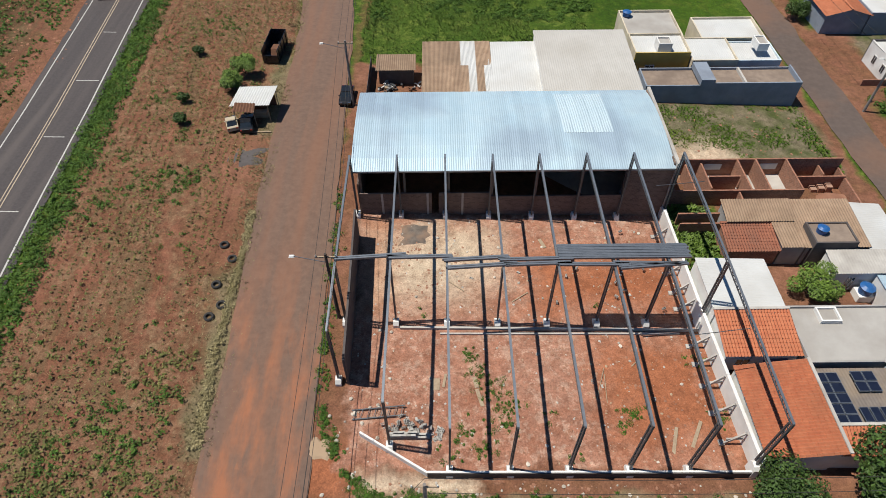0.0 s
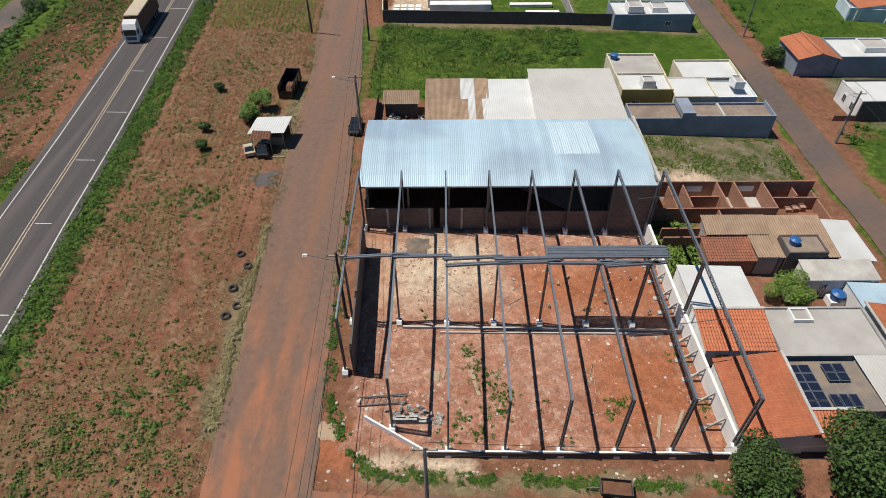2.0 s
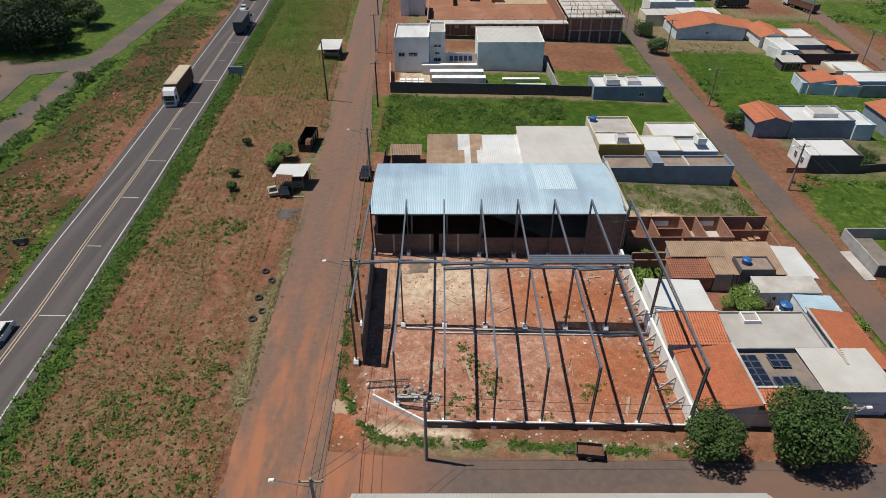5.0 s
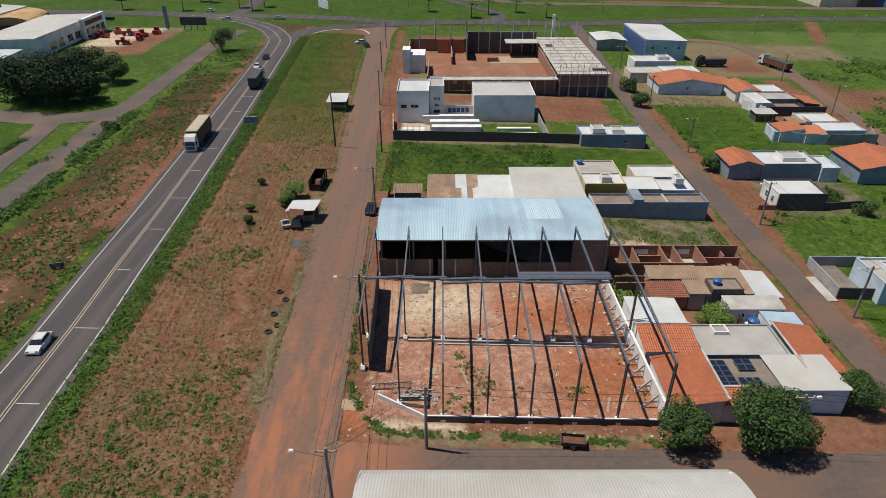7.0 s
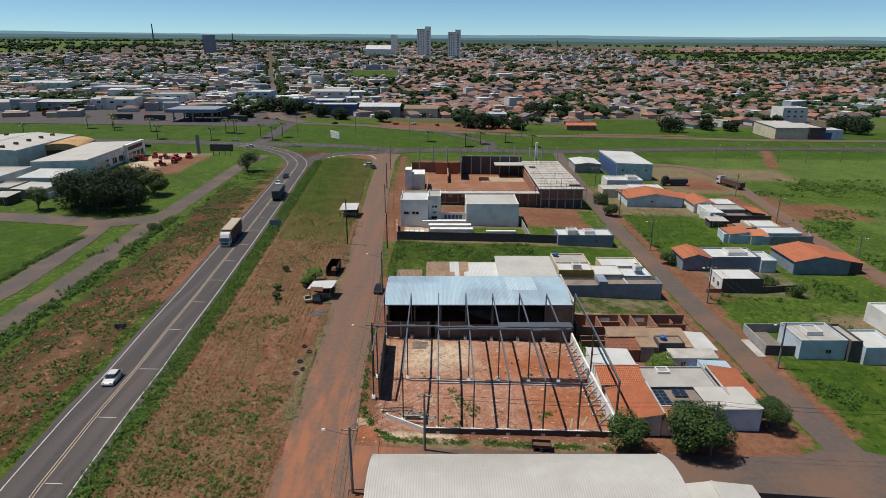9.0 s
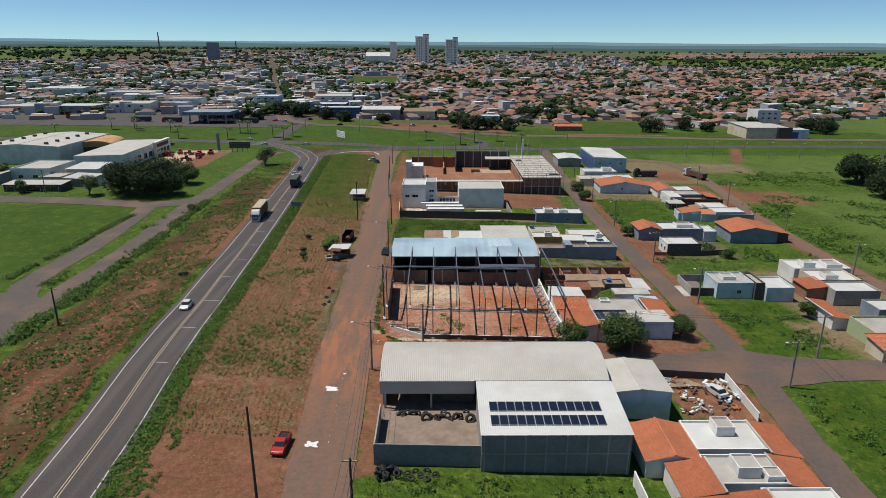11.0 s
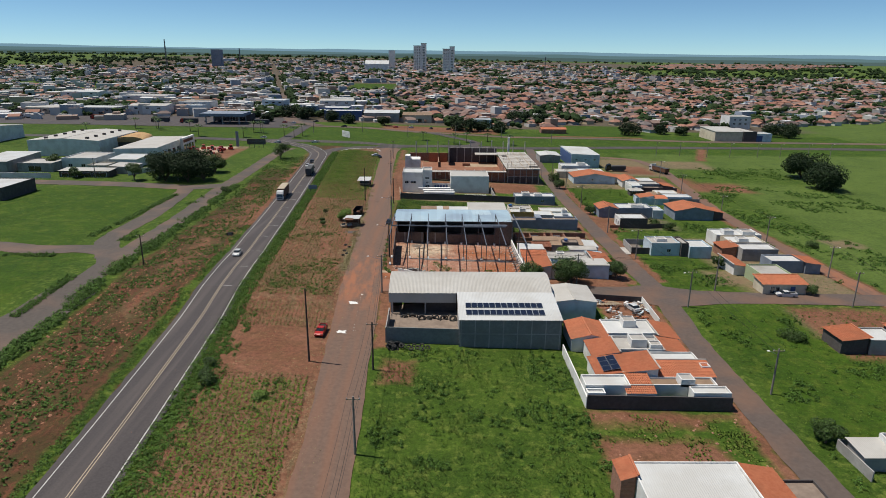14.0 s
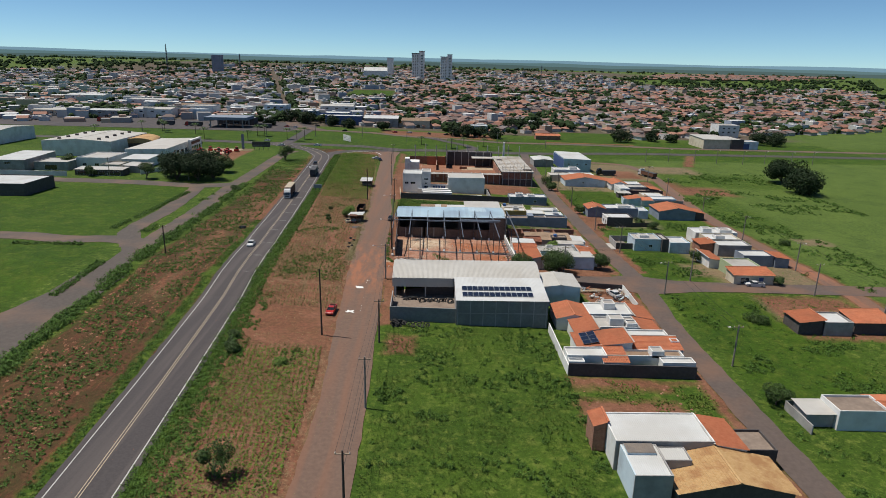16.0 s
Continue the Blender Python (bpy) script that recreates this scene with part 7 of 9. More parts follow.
pole(82.5, -35.6, 9, "pole"), pole(112, -44.6, 9, "pole"), pole(-63, -30, 8, "pole_wood"), pole(-101, 88, 9, "pole"), pole(-139, 92, 9, "pole")
for i in range(8):
    pole(150 + i * 16, 206 + (i % 2) * 3, 9, "pole", False, 1.5, "pale concrete lamp post beside the ring road")
for i in range(7):
    pole(-110 + i * 34, 262 + (i % 3) * 8, 9, "pole", False, 1.2, "pale concrete lamp post on the green verge")


def cable(a, b, sag=0.6, r=0.015):
    bm = bmesh.new()
    a, b = Vector(a), Vector(b)
    pts = [a.lerp(b, i / 10) - Vector((0, 0, sag * 4 * (i / 10) * (1 - i / 10))) for i in range(11)]
    rings = [[bm.verts.new(p + Vector((r * cx, 0, r * cz))) for cx, cz in ((-1, -1), (1, -1), (1, 1), (-1, 1))] for p in pts] if abs((b - a).y) > abs((b - a).x) else [[bm.verts.new(p + Vector((0, r * cx, r * cz))) for cx, cz in ((-1, -1), (1, -1), (1, 1), (-1, 1))] for p in pts]
    for u, w in zip(rings, rings[1:]):
        for i in range(4):
            bm.faces.new((u[i], u[(i + 1) % 4], w[(i + 1) % 4], w[i]))
    tagged(link("cable", bm, M["rubber"]), "thin black overhead cable between poles", "cable", "overhead cables")


for a, b in zip(WEST, WEST[1:]):
    for off in (-0.9, 0, 0.9):
        cable((a[0] + off, a[1], g(a[0], a[1]) + a[2] - 0.15), (b[0] + off, b[1], g(b[0], b[1]) + b[2] - 0.15))
    cable((a[0], a[1], g(a[0], a[1]) + 6.8), (b[0], b[1], g(b[0], b[1]) + 6.8), 0.7, 0.024)
for line, h in ((EAST, 8.85), (FAR_EAST, 8.85)):
    for a, b in zip(line, line[1:]):
        for off in (-0.9, 0.9):
            cable((a[0] + off, a[1], g(*a) + h), (b[0] + off, b[1], g(*b) + h))
for off in (-0.5, 0.5):
    cable((-0.8, -44 + off, g(-0.8, -44) + 9.2), (7.9, -35.4 + off, g(7.9, -35.4) + 8.8), 0.3)
    cable((7.9, -35.4 + off, g(7.9, -35.4) + 8.8), (47.5, -34.8 + off, g(47.5, -34.8) + 8.3), 0.8)
    cable((47.5, -34.8 + off, g(47.5, -34.8) + 8.3), (82.5, -35.6 + off, g(82.5, -35.6) + 8.8), 0.8)


# -- signs --
def billboard(x, y, w, h, z, rz, label, face, legs=2):
    ob = thing("billboard", x, y, g(x, y), label, "billboard", rz)
    for i in range(legs):
        xx = -w / 2 + w * (i + 0.5) / legs
        part("leg", boxes((xx - 0.12, xx + 0.12, -0.1, 0.1, -0.5, z)), M["steel"], ob)
    part("board", boxes((-w / 2, w / 2, -0.12, 0.12, z, z + h)), M[face], ob)
    for k in range(3):
        part("bar", boxes((-w / 2 + 0.4, w / 2 - 0.4, -0.15, -0.121, z + h * (0.25 + 0.25 * k) - 0.06, z + h * (0.25 + 0.25 * k) + 0.06)), M["galv"], ob)


billboard(-95, 191, 11, 3.2, 2.0, 0, "wide dark billboard seen from behind", "dark_wall", 4)
billboard(-38.4, 68.2, 3.4, 1.6, 1.4, 0, "blue-grey road sign board on two legs", "blue_wall")
billboard(-49.5, 246, 11, 4.0, 0.4, -55, "large white hoarding on the green verge", "white_wall", 3)
billboard(-106.4, 191.7, 1.6, 9.0, 0.5, 10, "tall narrow grey advertising totem", "blue_wall", 1)
billboard(-50.3, -0.6, 2.0, 0.8, 0.3, 15, "fallen dark sign board on the verge", "dark_wall", 2)

# -- solar panels on the houses --
zz = g(45.75, -26.1) + 3.35
for i in range(2):
    for k in range(5):
        solar_panel(43.0 + i * 1.1, -23.6 - k * 1.05, zz + 0.06 * (4 - k) * -1 + 0.14, -4, 1.06, 1.0)
for i in range(2):
    for k in range(2):
        solar_panel(46.2 + i * 1.05, -23.6 - k * 1.05, zz + 0.1, -4, 1.0, 1.0)
for k in range(3):
    solar_panel(45.2 + k * 0.9, -27.4, zz + 0.34, -4, 0.78, 1.4)
for i in range(2):
    for k in range(3):
        solar_panel(42.4 + i * 1.55, -79.2 - k * 1.75, g(46.2, -80.6) + 3.58 + i * 0.3, 0, 1.5, 1.7, 0, -10.5)


def roof_box(x0, x1, y0, y1, z, h, wall="white_wall", label="white roof block with an open top"):
    """A small upstand on a flat roof: four thin walls and a lid set lower."""
    ob = thing("roof_upstand", (x0 + x1) / 2, (y0 + y1) / 2, z, label, "roof upstand")
    a, b = (x1 - x0) / 2, (y1 - y0) / 2
    for r in ((-a, a, -b, -b + 0.15, 0, h), (-a, a, b - 0.15, b, 0, h), (-a, -a + 0.15, -b + 0.15, b - 0.15, 0, h), (a - 0.15, a, -b + 0.15, b - 0.15, 0, h)):
        part("wall", boxes(r), M[wall], ob)
    part("lid", boxes((-a + 0.15, a - 0.15, -b + 0.15, b - 0.15, 0, h - 0.25)), M["flat_grey"], ob)


UPSTANDS_SOUTH = ((50.6, 53.2, -64.5, -61.8, 3.2, 1.5), (49.6, 52.6, -73.5, -70.5, 3.2, 1.6), (53.0, 55.2, -74.5, -72.4, 3.2, 1.2), (54.2, 56.6, -87.0, -84.6, 2.8, 1.4), (56.8, 58.4, 32, 34.5, 4.0, 1.2), (41.6, 43.6, 31.2, 33.2, 3.8, 1.4), (45.6, 47.6, -17.6, -15.9, 3.3, 0.5), (104, 107, 8, 11, 3.8, 1.4))
UPSTANDS_EAST = ((110, 114, 8, 12, 3.8, 1.0), (105, 108, 0, 3, 3.5, 1.0), (79, 82, -2, 1, 3.6, 0.9), (86, 91, 47, 51, 3.6, 0.9), (86, 90, 140, 144, 4.0, 1.3), (47, 50, 64.5, 68, 3.0, 1.2), (52, 55, 65, 68, 3.0, 1.0), (60, 61.6, -81.5, -80, 3.0, 1.0))
for x0, x1, y0, y1, zx, h in UPSTANDS_SOUTH + UPSTANDS_EAST:
    roof_box(x0, x1, y0, y1, g((x0 + x1) / 2, (y0 + y1) / 2) + zx, h)

# -- scrapyard and junk corner --
def junk(x, y, s, m, label, group):
    """An uneven heap of flat and boxy pieces."""
    ob = thing("scrap_heap", x, y, g(x, y) + 0.05, label, "scrap heap", 0, group)
    for k in range(5):
        bm = bmesh.new()
        p = Vector((R.gauss(0, s * 0.4), R.gauss(0, s * 0.4), R.random() * s * 0.4 + 0.1 * s))
        bar(bm, p, p + Vector((R.uniform(-s, s), R.uniform(-s, s), R.uniform(-0.1, 0.3) * s)), R.uniform(0.1, 0.5) * s, R.uniform(0.06, 0.35) * s)
        part("scrap_piece", bm, M[m if k else R.choice(("rust", "wood", "white_metal", "dark_wall"))], ob)


for i in range(46):
    x, y = R.uniform(50, 61), R.uniform(-55, -44.5)
    if x - 50 > (y + 60) * 0.8 + 4:
        continue
    m = R.choice(("white_wall", "wood", "rust", "white_metal", "concrete", "light_blue", "dark_wall", "tile"))
    junk(x, y, R.uniform(0.4, 1.1), m, "heap of mixed scrap and boards in the yard", "scrapyard heaps")
for i in range(40):
    junk(R.uniform(-0.6, 6.4), R.uniform(18.5, 27), R.uniform(0.4, 0.9), R.choice(("rust", "dark_wall", "white_metal", "rubber", "rubber", "steel", "wood", "light_blue")), "heap of car parts and scrap metal", "junk corner heaps")
house(0.4, 5.4, 27.5, 30.5, 2.6, "mono_s", "dark_wall", "tan_roof", "small junkyard shed with a ribbed roof", "shed", "shed", rise=0.3)
yard_wall("fence_junk", -1.0, 16, -1.0, 32, 2.0, "dark_wall", "dark sheet fence of the junk corner", 0.06)
yard_wall("fence_scrap", 61.4, -56, 61.0, -44.6, 1.6, "white_wall", "pale low wall of the scrapyard", 0.15)
yard_wall("fence_scrap", 61.0, -44.4, 48.5, -43.8, 1.4, "dark_wall", "dark fence of the scrapyard", 0.1)
for i in range(7):
    plank(50.5 + i * 0.3, -45.4 - 0.35 * i, 4, 7.5, 0.25, 0.1 + 0.06 * i)

# ---- plants ----
def raw_np(name, verts, tris, material, label, category):
    me = bpy.data.meshes.new(name)
    verts, tris = np.asarray(verts, np.float32), np.asarray(tris, np.int32)
    k = tris.shape[1]
    me.vertices.add(len(verts))
    me.vertices.foreach_set("co", verts.ravel())
    me.loops.add(tris.size)
    me.loops.foreach_set("vertex_index", tris.ravel())
    me.polygons.add(len(tris))
    me.polygons.foreach_set("loop_start", np.arange(0, tris.size, k, dtype=np.int32))
    me.update(calc_edges=True)
    me.materials.append(material)
    return tagged(new(name, me), label, category, kind="stuff")


def gz(x, y):
    return np.interp(x, XS, ZS) + np.interp(y, YS, YZ)


def blades(pos, h, rng, n=7, width=0.16, lean=0.55):
    """Tufts: n pointed blades leaning out of each spot. Returns vertices and triangles."""
    P = np.repeat(pos, n, 0)
    H = np.repeat(h, n) * rng.uniform(0.6, 1.15, len(P))
    a = rng.uniform(0, 2 * np.pi, len(P))
    d = np.stack([np.cos(a), np.sin(a)], 1)
    side = np.stack([-d[:, 1], d[:, 0]], 1)
    out = H * lean * rng.uniform(0.4, 1.3, len(P))
    w = H * width * rng.uniform(0.7, 1.4, len(P))
    base = P[:, :2] + d * (H * 0.12)[:, None]
    z = P[:, 2]
    v0 = np.c_[base - side * w[:, None], z]
    v1 = np.c_[base + side * w[:, None], z]
    mid = base + d * (out * 0.45)[:, None]
    v2 = np.c_[mid + side * (w * 0.9)[:, None], z + H * 0.75]
    v3 = np.c_[P[:, :2] + d * out[:, None], z + H * rng.uniform(0.7, 1.0, len(P))]
    V = np.stack([v0, v1, v2, v3], 1).reshape(-1, 3)
    F = np.arange(len(V)).reshape(-1, 4)
    return V, F


def field_noise(x, y, s, k=0):
    return np.array([noise.noise((a * s, b * s, k)) for a, b in zip(x, y)])


def scatter(name, n, area, h, material, label, seed, thresh=-1.0, scale=0.12, blades_n=7, width=0.16, lean=0.55, vary=0.6, shear=0.0, category="grass"):
    """Spread tufts over rectangles (x0, x1, y0, y1), thicker where a broad noise is high."""
    if width > 0.12:
        blades_n, width = int(blades_n * 1.7), width * 0.55
    rng = np.random.default_rng(seed)
    size = np.array([(a[1] - a[0]) * (a[3] - a[2]) for a in area], float)
    pick = rng.choice(len(area), n, p=size / size.sum())
    A = np.array(area, float)[pick]
    x, y = rng.uniform(A[:, 0], A[:, 1]), rng.uniform(A[:, 2], A[:, 3])
    if shear:
        x = x - shear * y
    f = field_noise(x, y, scale, seed) + 0.5 * field_noise(x, y, scale * 3, seed + 3)
    keep = f > thresh + rng.uniform(-0.15, 0.15, n)
    x, y, f = x[keep], y[keep], f[keep]
    H = h * (1 + vary * np.clip(f, -0.8, 1.2)) * rng.uniform(0.7, 1.3, len(x))
    V, F = blades(np.c_[x, y, gz(x, y) - 0.02], H, rng, blades_n, width, lean)
    return raw_np(name, V, F, material, label, category)


def clods(name, n, areas, low, high, material, label, seed):
    """Loose lumps strewn over the ground, mostly small."""
    rng = np.random.default_rng(seed)
    size = np.array([(a[1] - a[0]) * (a[3] - a[2]) for a in areas], float)
    A = np.array(areas, float)[rng.choice(len(areas), n, p=size / size.sum())]
    x, y = rng.uniform(A[:, 0], A[:, 1]), rng.uniform(A[:, 2], A[:, 3])
    keep = field_noise(x, y, 0.35, seed) + rng.normal(0, 0.2, n) > -0.05
    x, y = x[keep], y[keep]
    r = low + (high - low) * rng.random(len(x)) ** 3
    base = np.array([(1, 0, 0), (0.3, 0.9, 0), (-0.8, 0.6, 0), (-0.8, -0.6, 0), (0.3, -0.95, 0), (0, 0, 0.8)], float)
    V = base[None] * r[:, None, None] * rng.uniform(0.6, 1.3, (len(x), 6, 3)) + np.stack([x, y, gz(x, y) + 0.0], 1)[:, None]
    F = np.array([(0, 1, 5), (1, 2, 5), (2, 3, 5), (3, 4, 5), (4, 0, 5)])[None] + 6 * np.arange(len(x))[:, None, None]
    raw_np(name, V.reshape(-1, 3), F.reshape(-1, 3), material, label, "debris")


LOT = [(1, 35, -30.8, -0.6)]
clods("soil_clods", 5200, LOT + [(0, 34, -34.5, -31.8)], 0.03, 0.2, M["lot_soil"], "lumps of red earth on the lot", 61)
clods("rubble_chips", 1100, LOT + [(0, 34, -34, -31.8), (-2, 2, -34, -24)], 0.03, 0.17, M["concrete"], "pale chips of concrete and mortar", 62)
clods("wood_chips", 420, LOT, 0.04, 0.2, M["pale_soil"], "pale scraps of wood and sacking", 63)
clods("field_clods", 9000, [(-36, -15, -150, 60)], 0.05, 0.22, M["red_soil"], "clods of ploughed red earth", 64)
clods("verge_clods", 6000, [(-64, -47, -150, 60)], 0.06, 0.35, M["red_soil"], "clods of red earth on the verge", 65)
clods("plot_rubble", 900, [(37.5, 61, -3.5, 23), (51, 63, -56, -43), (37.5, 62, -110, -92)], 0.05, 0.3, M["brick"], "broken brick and rubble", 66)

def shrubs(name, x, y, r, h, leaves, size, material, label, category="bushes", seed=1):
    """Low leafy plants: small leaves over an uneven dome at each spot (x, y), r wide and h high."""
    rng = np.random.default_rng(seed)
    x, y, r, h = [np.repeat(np.asarray(v, float) * np.ones(len(x)), leaves) for v in (x, y, r, h)]
    n = len(x)
    d = rng.normal(size=(n, 3))
    d[:, 2] = np.abs(d[:, 2])
    d /= np.linalg.norm(d, axis=1)[:, None]
    lump = 0.75 + 0.5 * np.sin(d[:, 0] * 4 + x * 3) * np.cos(d[:, 1] * 4 + y * 3)
    q = rng.uniform(0.45, 1.0, n) ** 0.5 * lump
    p = np.c_[x + d[:, 0] * r * q, y + d[:, 1] * r * q, gz(x, y) + 0.03 + d[:, 2] * h * q]
    nrm = d + rng.normal(0, 0.5, (n, 3)) + np.array([0, 0, 0.5])
    nrm /= np.linalg.norm(nrm, axis=1)[:, None]
    u = np.cross(nrm, rng.normal(size=(n, 3)))
    u /= np.linalg.norm(u, axis=1)[:, None]
    v = np.cross(nrm, u)
    s = (size * rng.uniform(0.6, 1.5, n))[:, None]
    V = np.stack([p - u * s * 0.6, p - v * s * 0.32 + nrm * s * 0.1, p + u * s * 0.6, p + v * s * 0.32 + nrm * s * 0.1], 1).reshape(-1, 3)
    return raw_np(name, V, np.arange(len(V)).reshape(-1, 4), material, label, category)


def strewn(n, area, seed, thresh=-1.0, scale=0.12, shear=0.0):
    """Spots in rectangles, kept where a broad noise is high; also that noise at each."""
    rng = np.random.default_rng(seed)
    size = np.array([(a[1] - a[0]) * (a[3] - a[2]) for a in area], float)
    A = np.array(area, float)[rng.choice(len(area), n, p=size / size.sum())]
    x, y = rng.uniform(A[:, 0], A[:, 1]), rng.uniform(A[:, 2], A[:, 3])
    x = x - shear * y
    f = field_noise(x, y, scale, seed) + 0.5 * field_noise(x, y, scale * 3, seed + 3)
    keep = f > thresh + rng.uniform(-0.15, 0.15, n)
    return x[keep], y[keep], f[keep], rng


def street_side(y):
    """Where the field ends beside the dusty street."""
    lim = np.interp(y, [p[1] for p in DIRT], [p[0] for p in DIRT]) - 5.4
    return np.where((y > -30) & (y < 44), lim - 2.4, lim)


# furrows and crop rows between highway and street
def crop_field():
    rng = np.random.default_rng(11)
    pitch = 0.9
    xs, ys = np.arange(-32.6, -10.0, pitch / 2), np.arange(-150, 186, 1.5)
    X, Y = np.meshgrid(xs, ys)
    bend = 0.5 * np.sin(Y * 0.035)
    x = X - 0.062 * Y + bend
    bare = ((Y > -80) & (Y < -62)) | ((Y > -50.5) & (Y < -47.5))
    n1 = field_noise(x.ravel(), Y.ravel(), 0.9, 2).reshape(x.shape)
    z = gz(x, Y) + 0.04 + np.where(bare, 0.03, 0.15) * (np.arange(len(xs)) % 2)[None] + 0.07 * n1
    z = np.where(x > street_side(Y), gz(x, Y) - 0.2, z)
    w = len(xs)
    k = (np.arange(len(ys) - 1)[:, None] * w + np.arange(w - 1)[None]).ravel()
    raw_np("field_furrows", np.c_[x.ravel(), Y.ravel(), z.ravel()], np.c_[k, k + 1, k + 1 + w, k + w], bpy.data.materials["ground_soil_and_grass"], "ploughed red-brown furrows of the field", "field")
    along = np.arange(-150, 186, 0.5)
    y = np.concatenate([along + rng.uniform(-0.2, 0.2, len(along)) for _ in xs[1::2]])
    u = np.repeat(xs[1::2], len(along))
    x = u - 0.062 * y + 0.5 * np.sin(y * 0.035) + rng.normal(0, 0.07, len(y))
    f = field_noise(x, y, 0.09, 21) + 0.5 * field_noise(x, y, 0.3, 22)
    lush = np.interp(y, [-150, -86, -84, -50, -46, -36, -34, 10, 45, 80, 130], [1.1, 1.1, -0.3, -0.3, 0.4, 0.4, 0.1, 0.45, 1.0, 1.4, 1.6])
    track = np.abs(x + 21.5 + 0.05 * y + 1.2 * np.sin(y * 0.1)) < 1.5
    keep = (x < street_side(y) - 0.3) & (f + lush > -0.95 + rng.uniform(-0.5, 0.5, len(x))) & ~((y > -82) & (y < -63)) & ~((y > -50.5) & (y < -47.5)) & ~(track & (y > -26) & (y < 12))
    x, y, f, lush = x[keep], y[keep], f[keep], lush[keep]
    H = 0.27 * (1 + 0.7 * np.clip(f, -0.5, 1) + 0.4 * lush) * rng.uniform(0.6, 1.4, len(x))
    for part_, name, m in (((y < 58) & (y > -84), "field_crop", "crop"), ((y >= 58) | (y <= -84), "field_crop_green", "grass")):
        q = part_ & ((y < -30) | (y > 58) | (rng.random(len(x)) < 0.85))
        shrubs(name, x[q], y[q], 1.25 * H[q], 1.2 * H[q] + 0.12, 10, 0.2 if m == "crop" else 0.27, M[m], "young green crop plants in rows", "crop", 12)


crop_field()
scatter("field_stubble", 19000, [(-32.5, -11, -150, 185)], 0.16, M["dry_grass"], "pale dry stubble between the crop rows", 30, -0.3, 0.1, 4, 0.11, 1.3, 0.4, 0.062, "stubble")
# broad-leaved weeds in loose clumps over the field
CLUMPS = [(-30.5, -0.5, 2.2, 26), (-21.6, 4.0, 2.4, 30), (-24.6, 5.6, 1.6, 14), (-17.4, -29.0, 1.8, 16), (-20.6, -26.4, 2.4, 24), (-23.5, -30.5, 2.0, 16), (-16.2, -24.5, 1.4, 10), (-22.4, -41.5, 4.2, 46), (-16.5, -43.0, 3.0, 34), (-27.5, -42.5, 3.0, 30), (-14.5, -38.5, 1.8, 16), (-26.6, -35.5, 2.4, 20), (-16.4, -91.0, 2.6, 40), (-15.6, -86.0, 2.2, 30), (-26.8, -86.5, 2.4, 34), (-28.5, -81.0, 1.8, 16), (-24.0, 14.5, 1.6, 10), (-30.0, 22.0, 2.0, 16), (-27.0, 43.0, 2.6, 20)]
rng = np.random.default_rng(31)
cx = np.concatenate([rng.normal(x, s * 0.6, n) for x, y, s, n in CLUMPS])
cy = np.concatenate([rng.normal(y, s * 0.6, n) for x, y, s, n in CLUMPS])
wx, wy, wf, _ = strewn(900, [(-33, -13, -46, 90)], 31, 0.2, 0.11, 0.062)
mx_, my_, mf_, _ = strewn(1300, [(-32, -15, -47, -19)], 58, 0.05, 0.14, 0.062)
shrubs("field_herbs", mx_, my_, 0.35 + 0.15 * mf_, 0.3 + 0.2 * mf_, 14, 0.22, M["crop"], "dull olive herbs low over the field", "weeds", 58)
ly = np.random.default_rng(59).uniform(-29, 0, 520)
lx = np.interp(ly, [-29, -23, -19, -5, 0], [-11.9, -12.3, -12.6, -12.6, -12.7]) + np.random.default_rng(60).normal(0, 0.22, 520)
shrubs("dry_street_edge", lx, ly, 0.3, 0.35, 22, 0.16, M["dry_grass"], "pale dry grass along the street edge", "grass", 59)
ok = wx < street_side(wy) - 0.4
cx, cy = np.r_[cx, wx[ok]], np.r_[cy, wy[ok]]
shrubs("field_weeds", cx, cy, rng.uniform(0.25, 0.65, len(cx)), rng.uniform(0.3, 0.85, len(cx)), 40, 0.17, M["weed"], "dark green weeds in clumps over the field", "weeds", 31)
# dense green band beside the highway
x, y, f, rng = strewn(6200, [(-36.9, -33.1, -150, 178)], 32, -0.85, 0.2, 0.062)
shrubs("verge_plants_east", x, y, 0.6 + 0.4 * f, (0.7 + 0.5 * f) * rng.uniform(0.5, 1.3, len(x)), 17, 0.215, M["verge_leaf"], "lush green plants along the highway edge", "verge plants", 32)
x, y, f, rng = strewn(1100, [(-33.4, -30.2, -150, -56)], 61, -0.1, 0.12, 0.062)
shrubs("field_edge_plants", x, y, rng.uniform(0.3, 0.8, len(x)), rng.uniform(0.3, 0.9, len(x)), 18, 0.2, M["weed"], "rank green weeds along the edge of the field", "weeds", 61)
x, y, f, rng = strewn(1300, [(-49.2, -47.0, -150, 14)], 33, -0.25, 0.12, 0.062)
shrubs("verge_plants_west", x, y, 0.4 + 0.2 * f, 0.32, 20, 0.16, M["verge_leaf"], "green grass along the far highway edge", "verge plants", 33)
x, y, f, rng = strewn(8600, [(-66, -49.5, -150, 160)], 34, -0.16, 0.1, 0.055)
shrubs("verge_weeds", x, y, rng.uniform(0.25, 0.6, len(x)), rng.uniform(0.2, 0.6, len(x)), 10, 0.27, M["weed"], "sparse weeds on the red verge", "weeds", 34)
scatter("verge_tufts", 6000, [(-63, -47.5, -150, 150)], 0.2, M["crop"], "thin grass on the red verge", 35, -0.1, 0.09, 6, 0.1, 0.9, 0.8, 0.055)


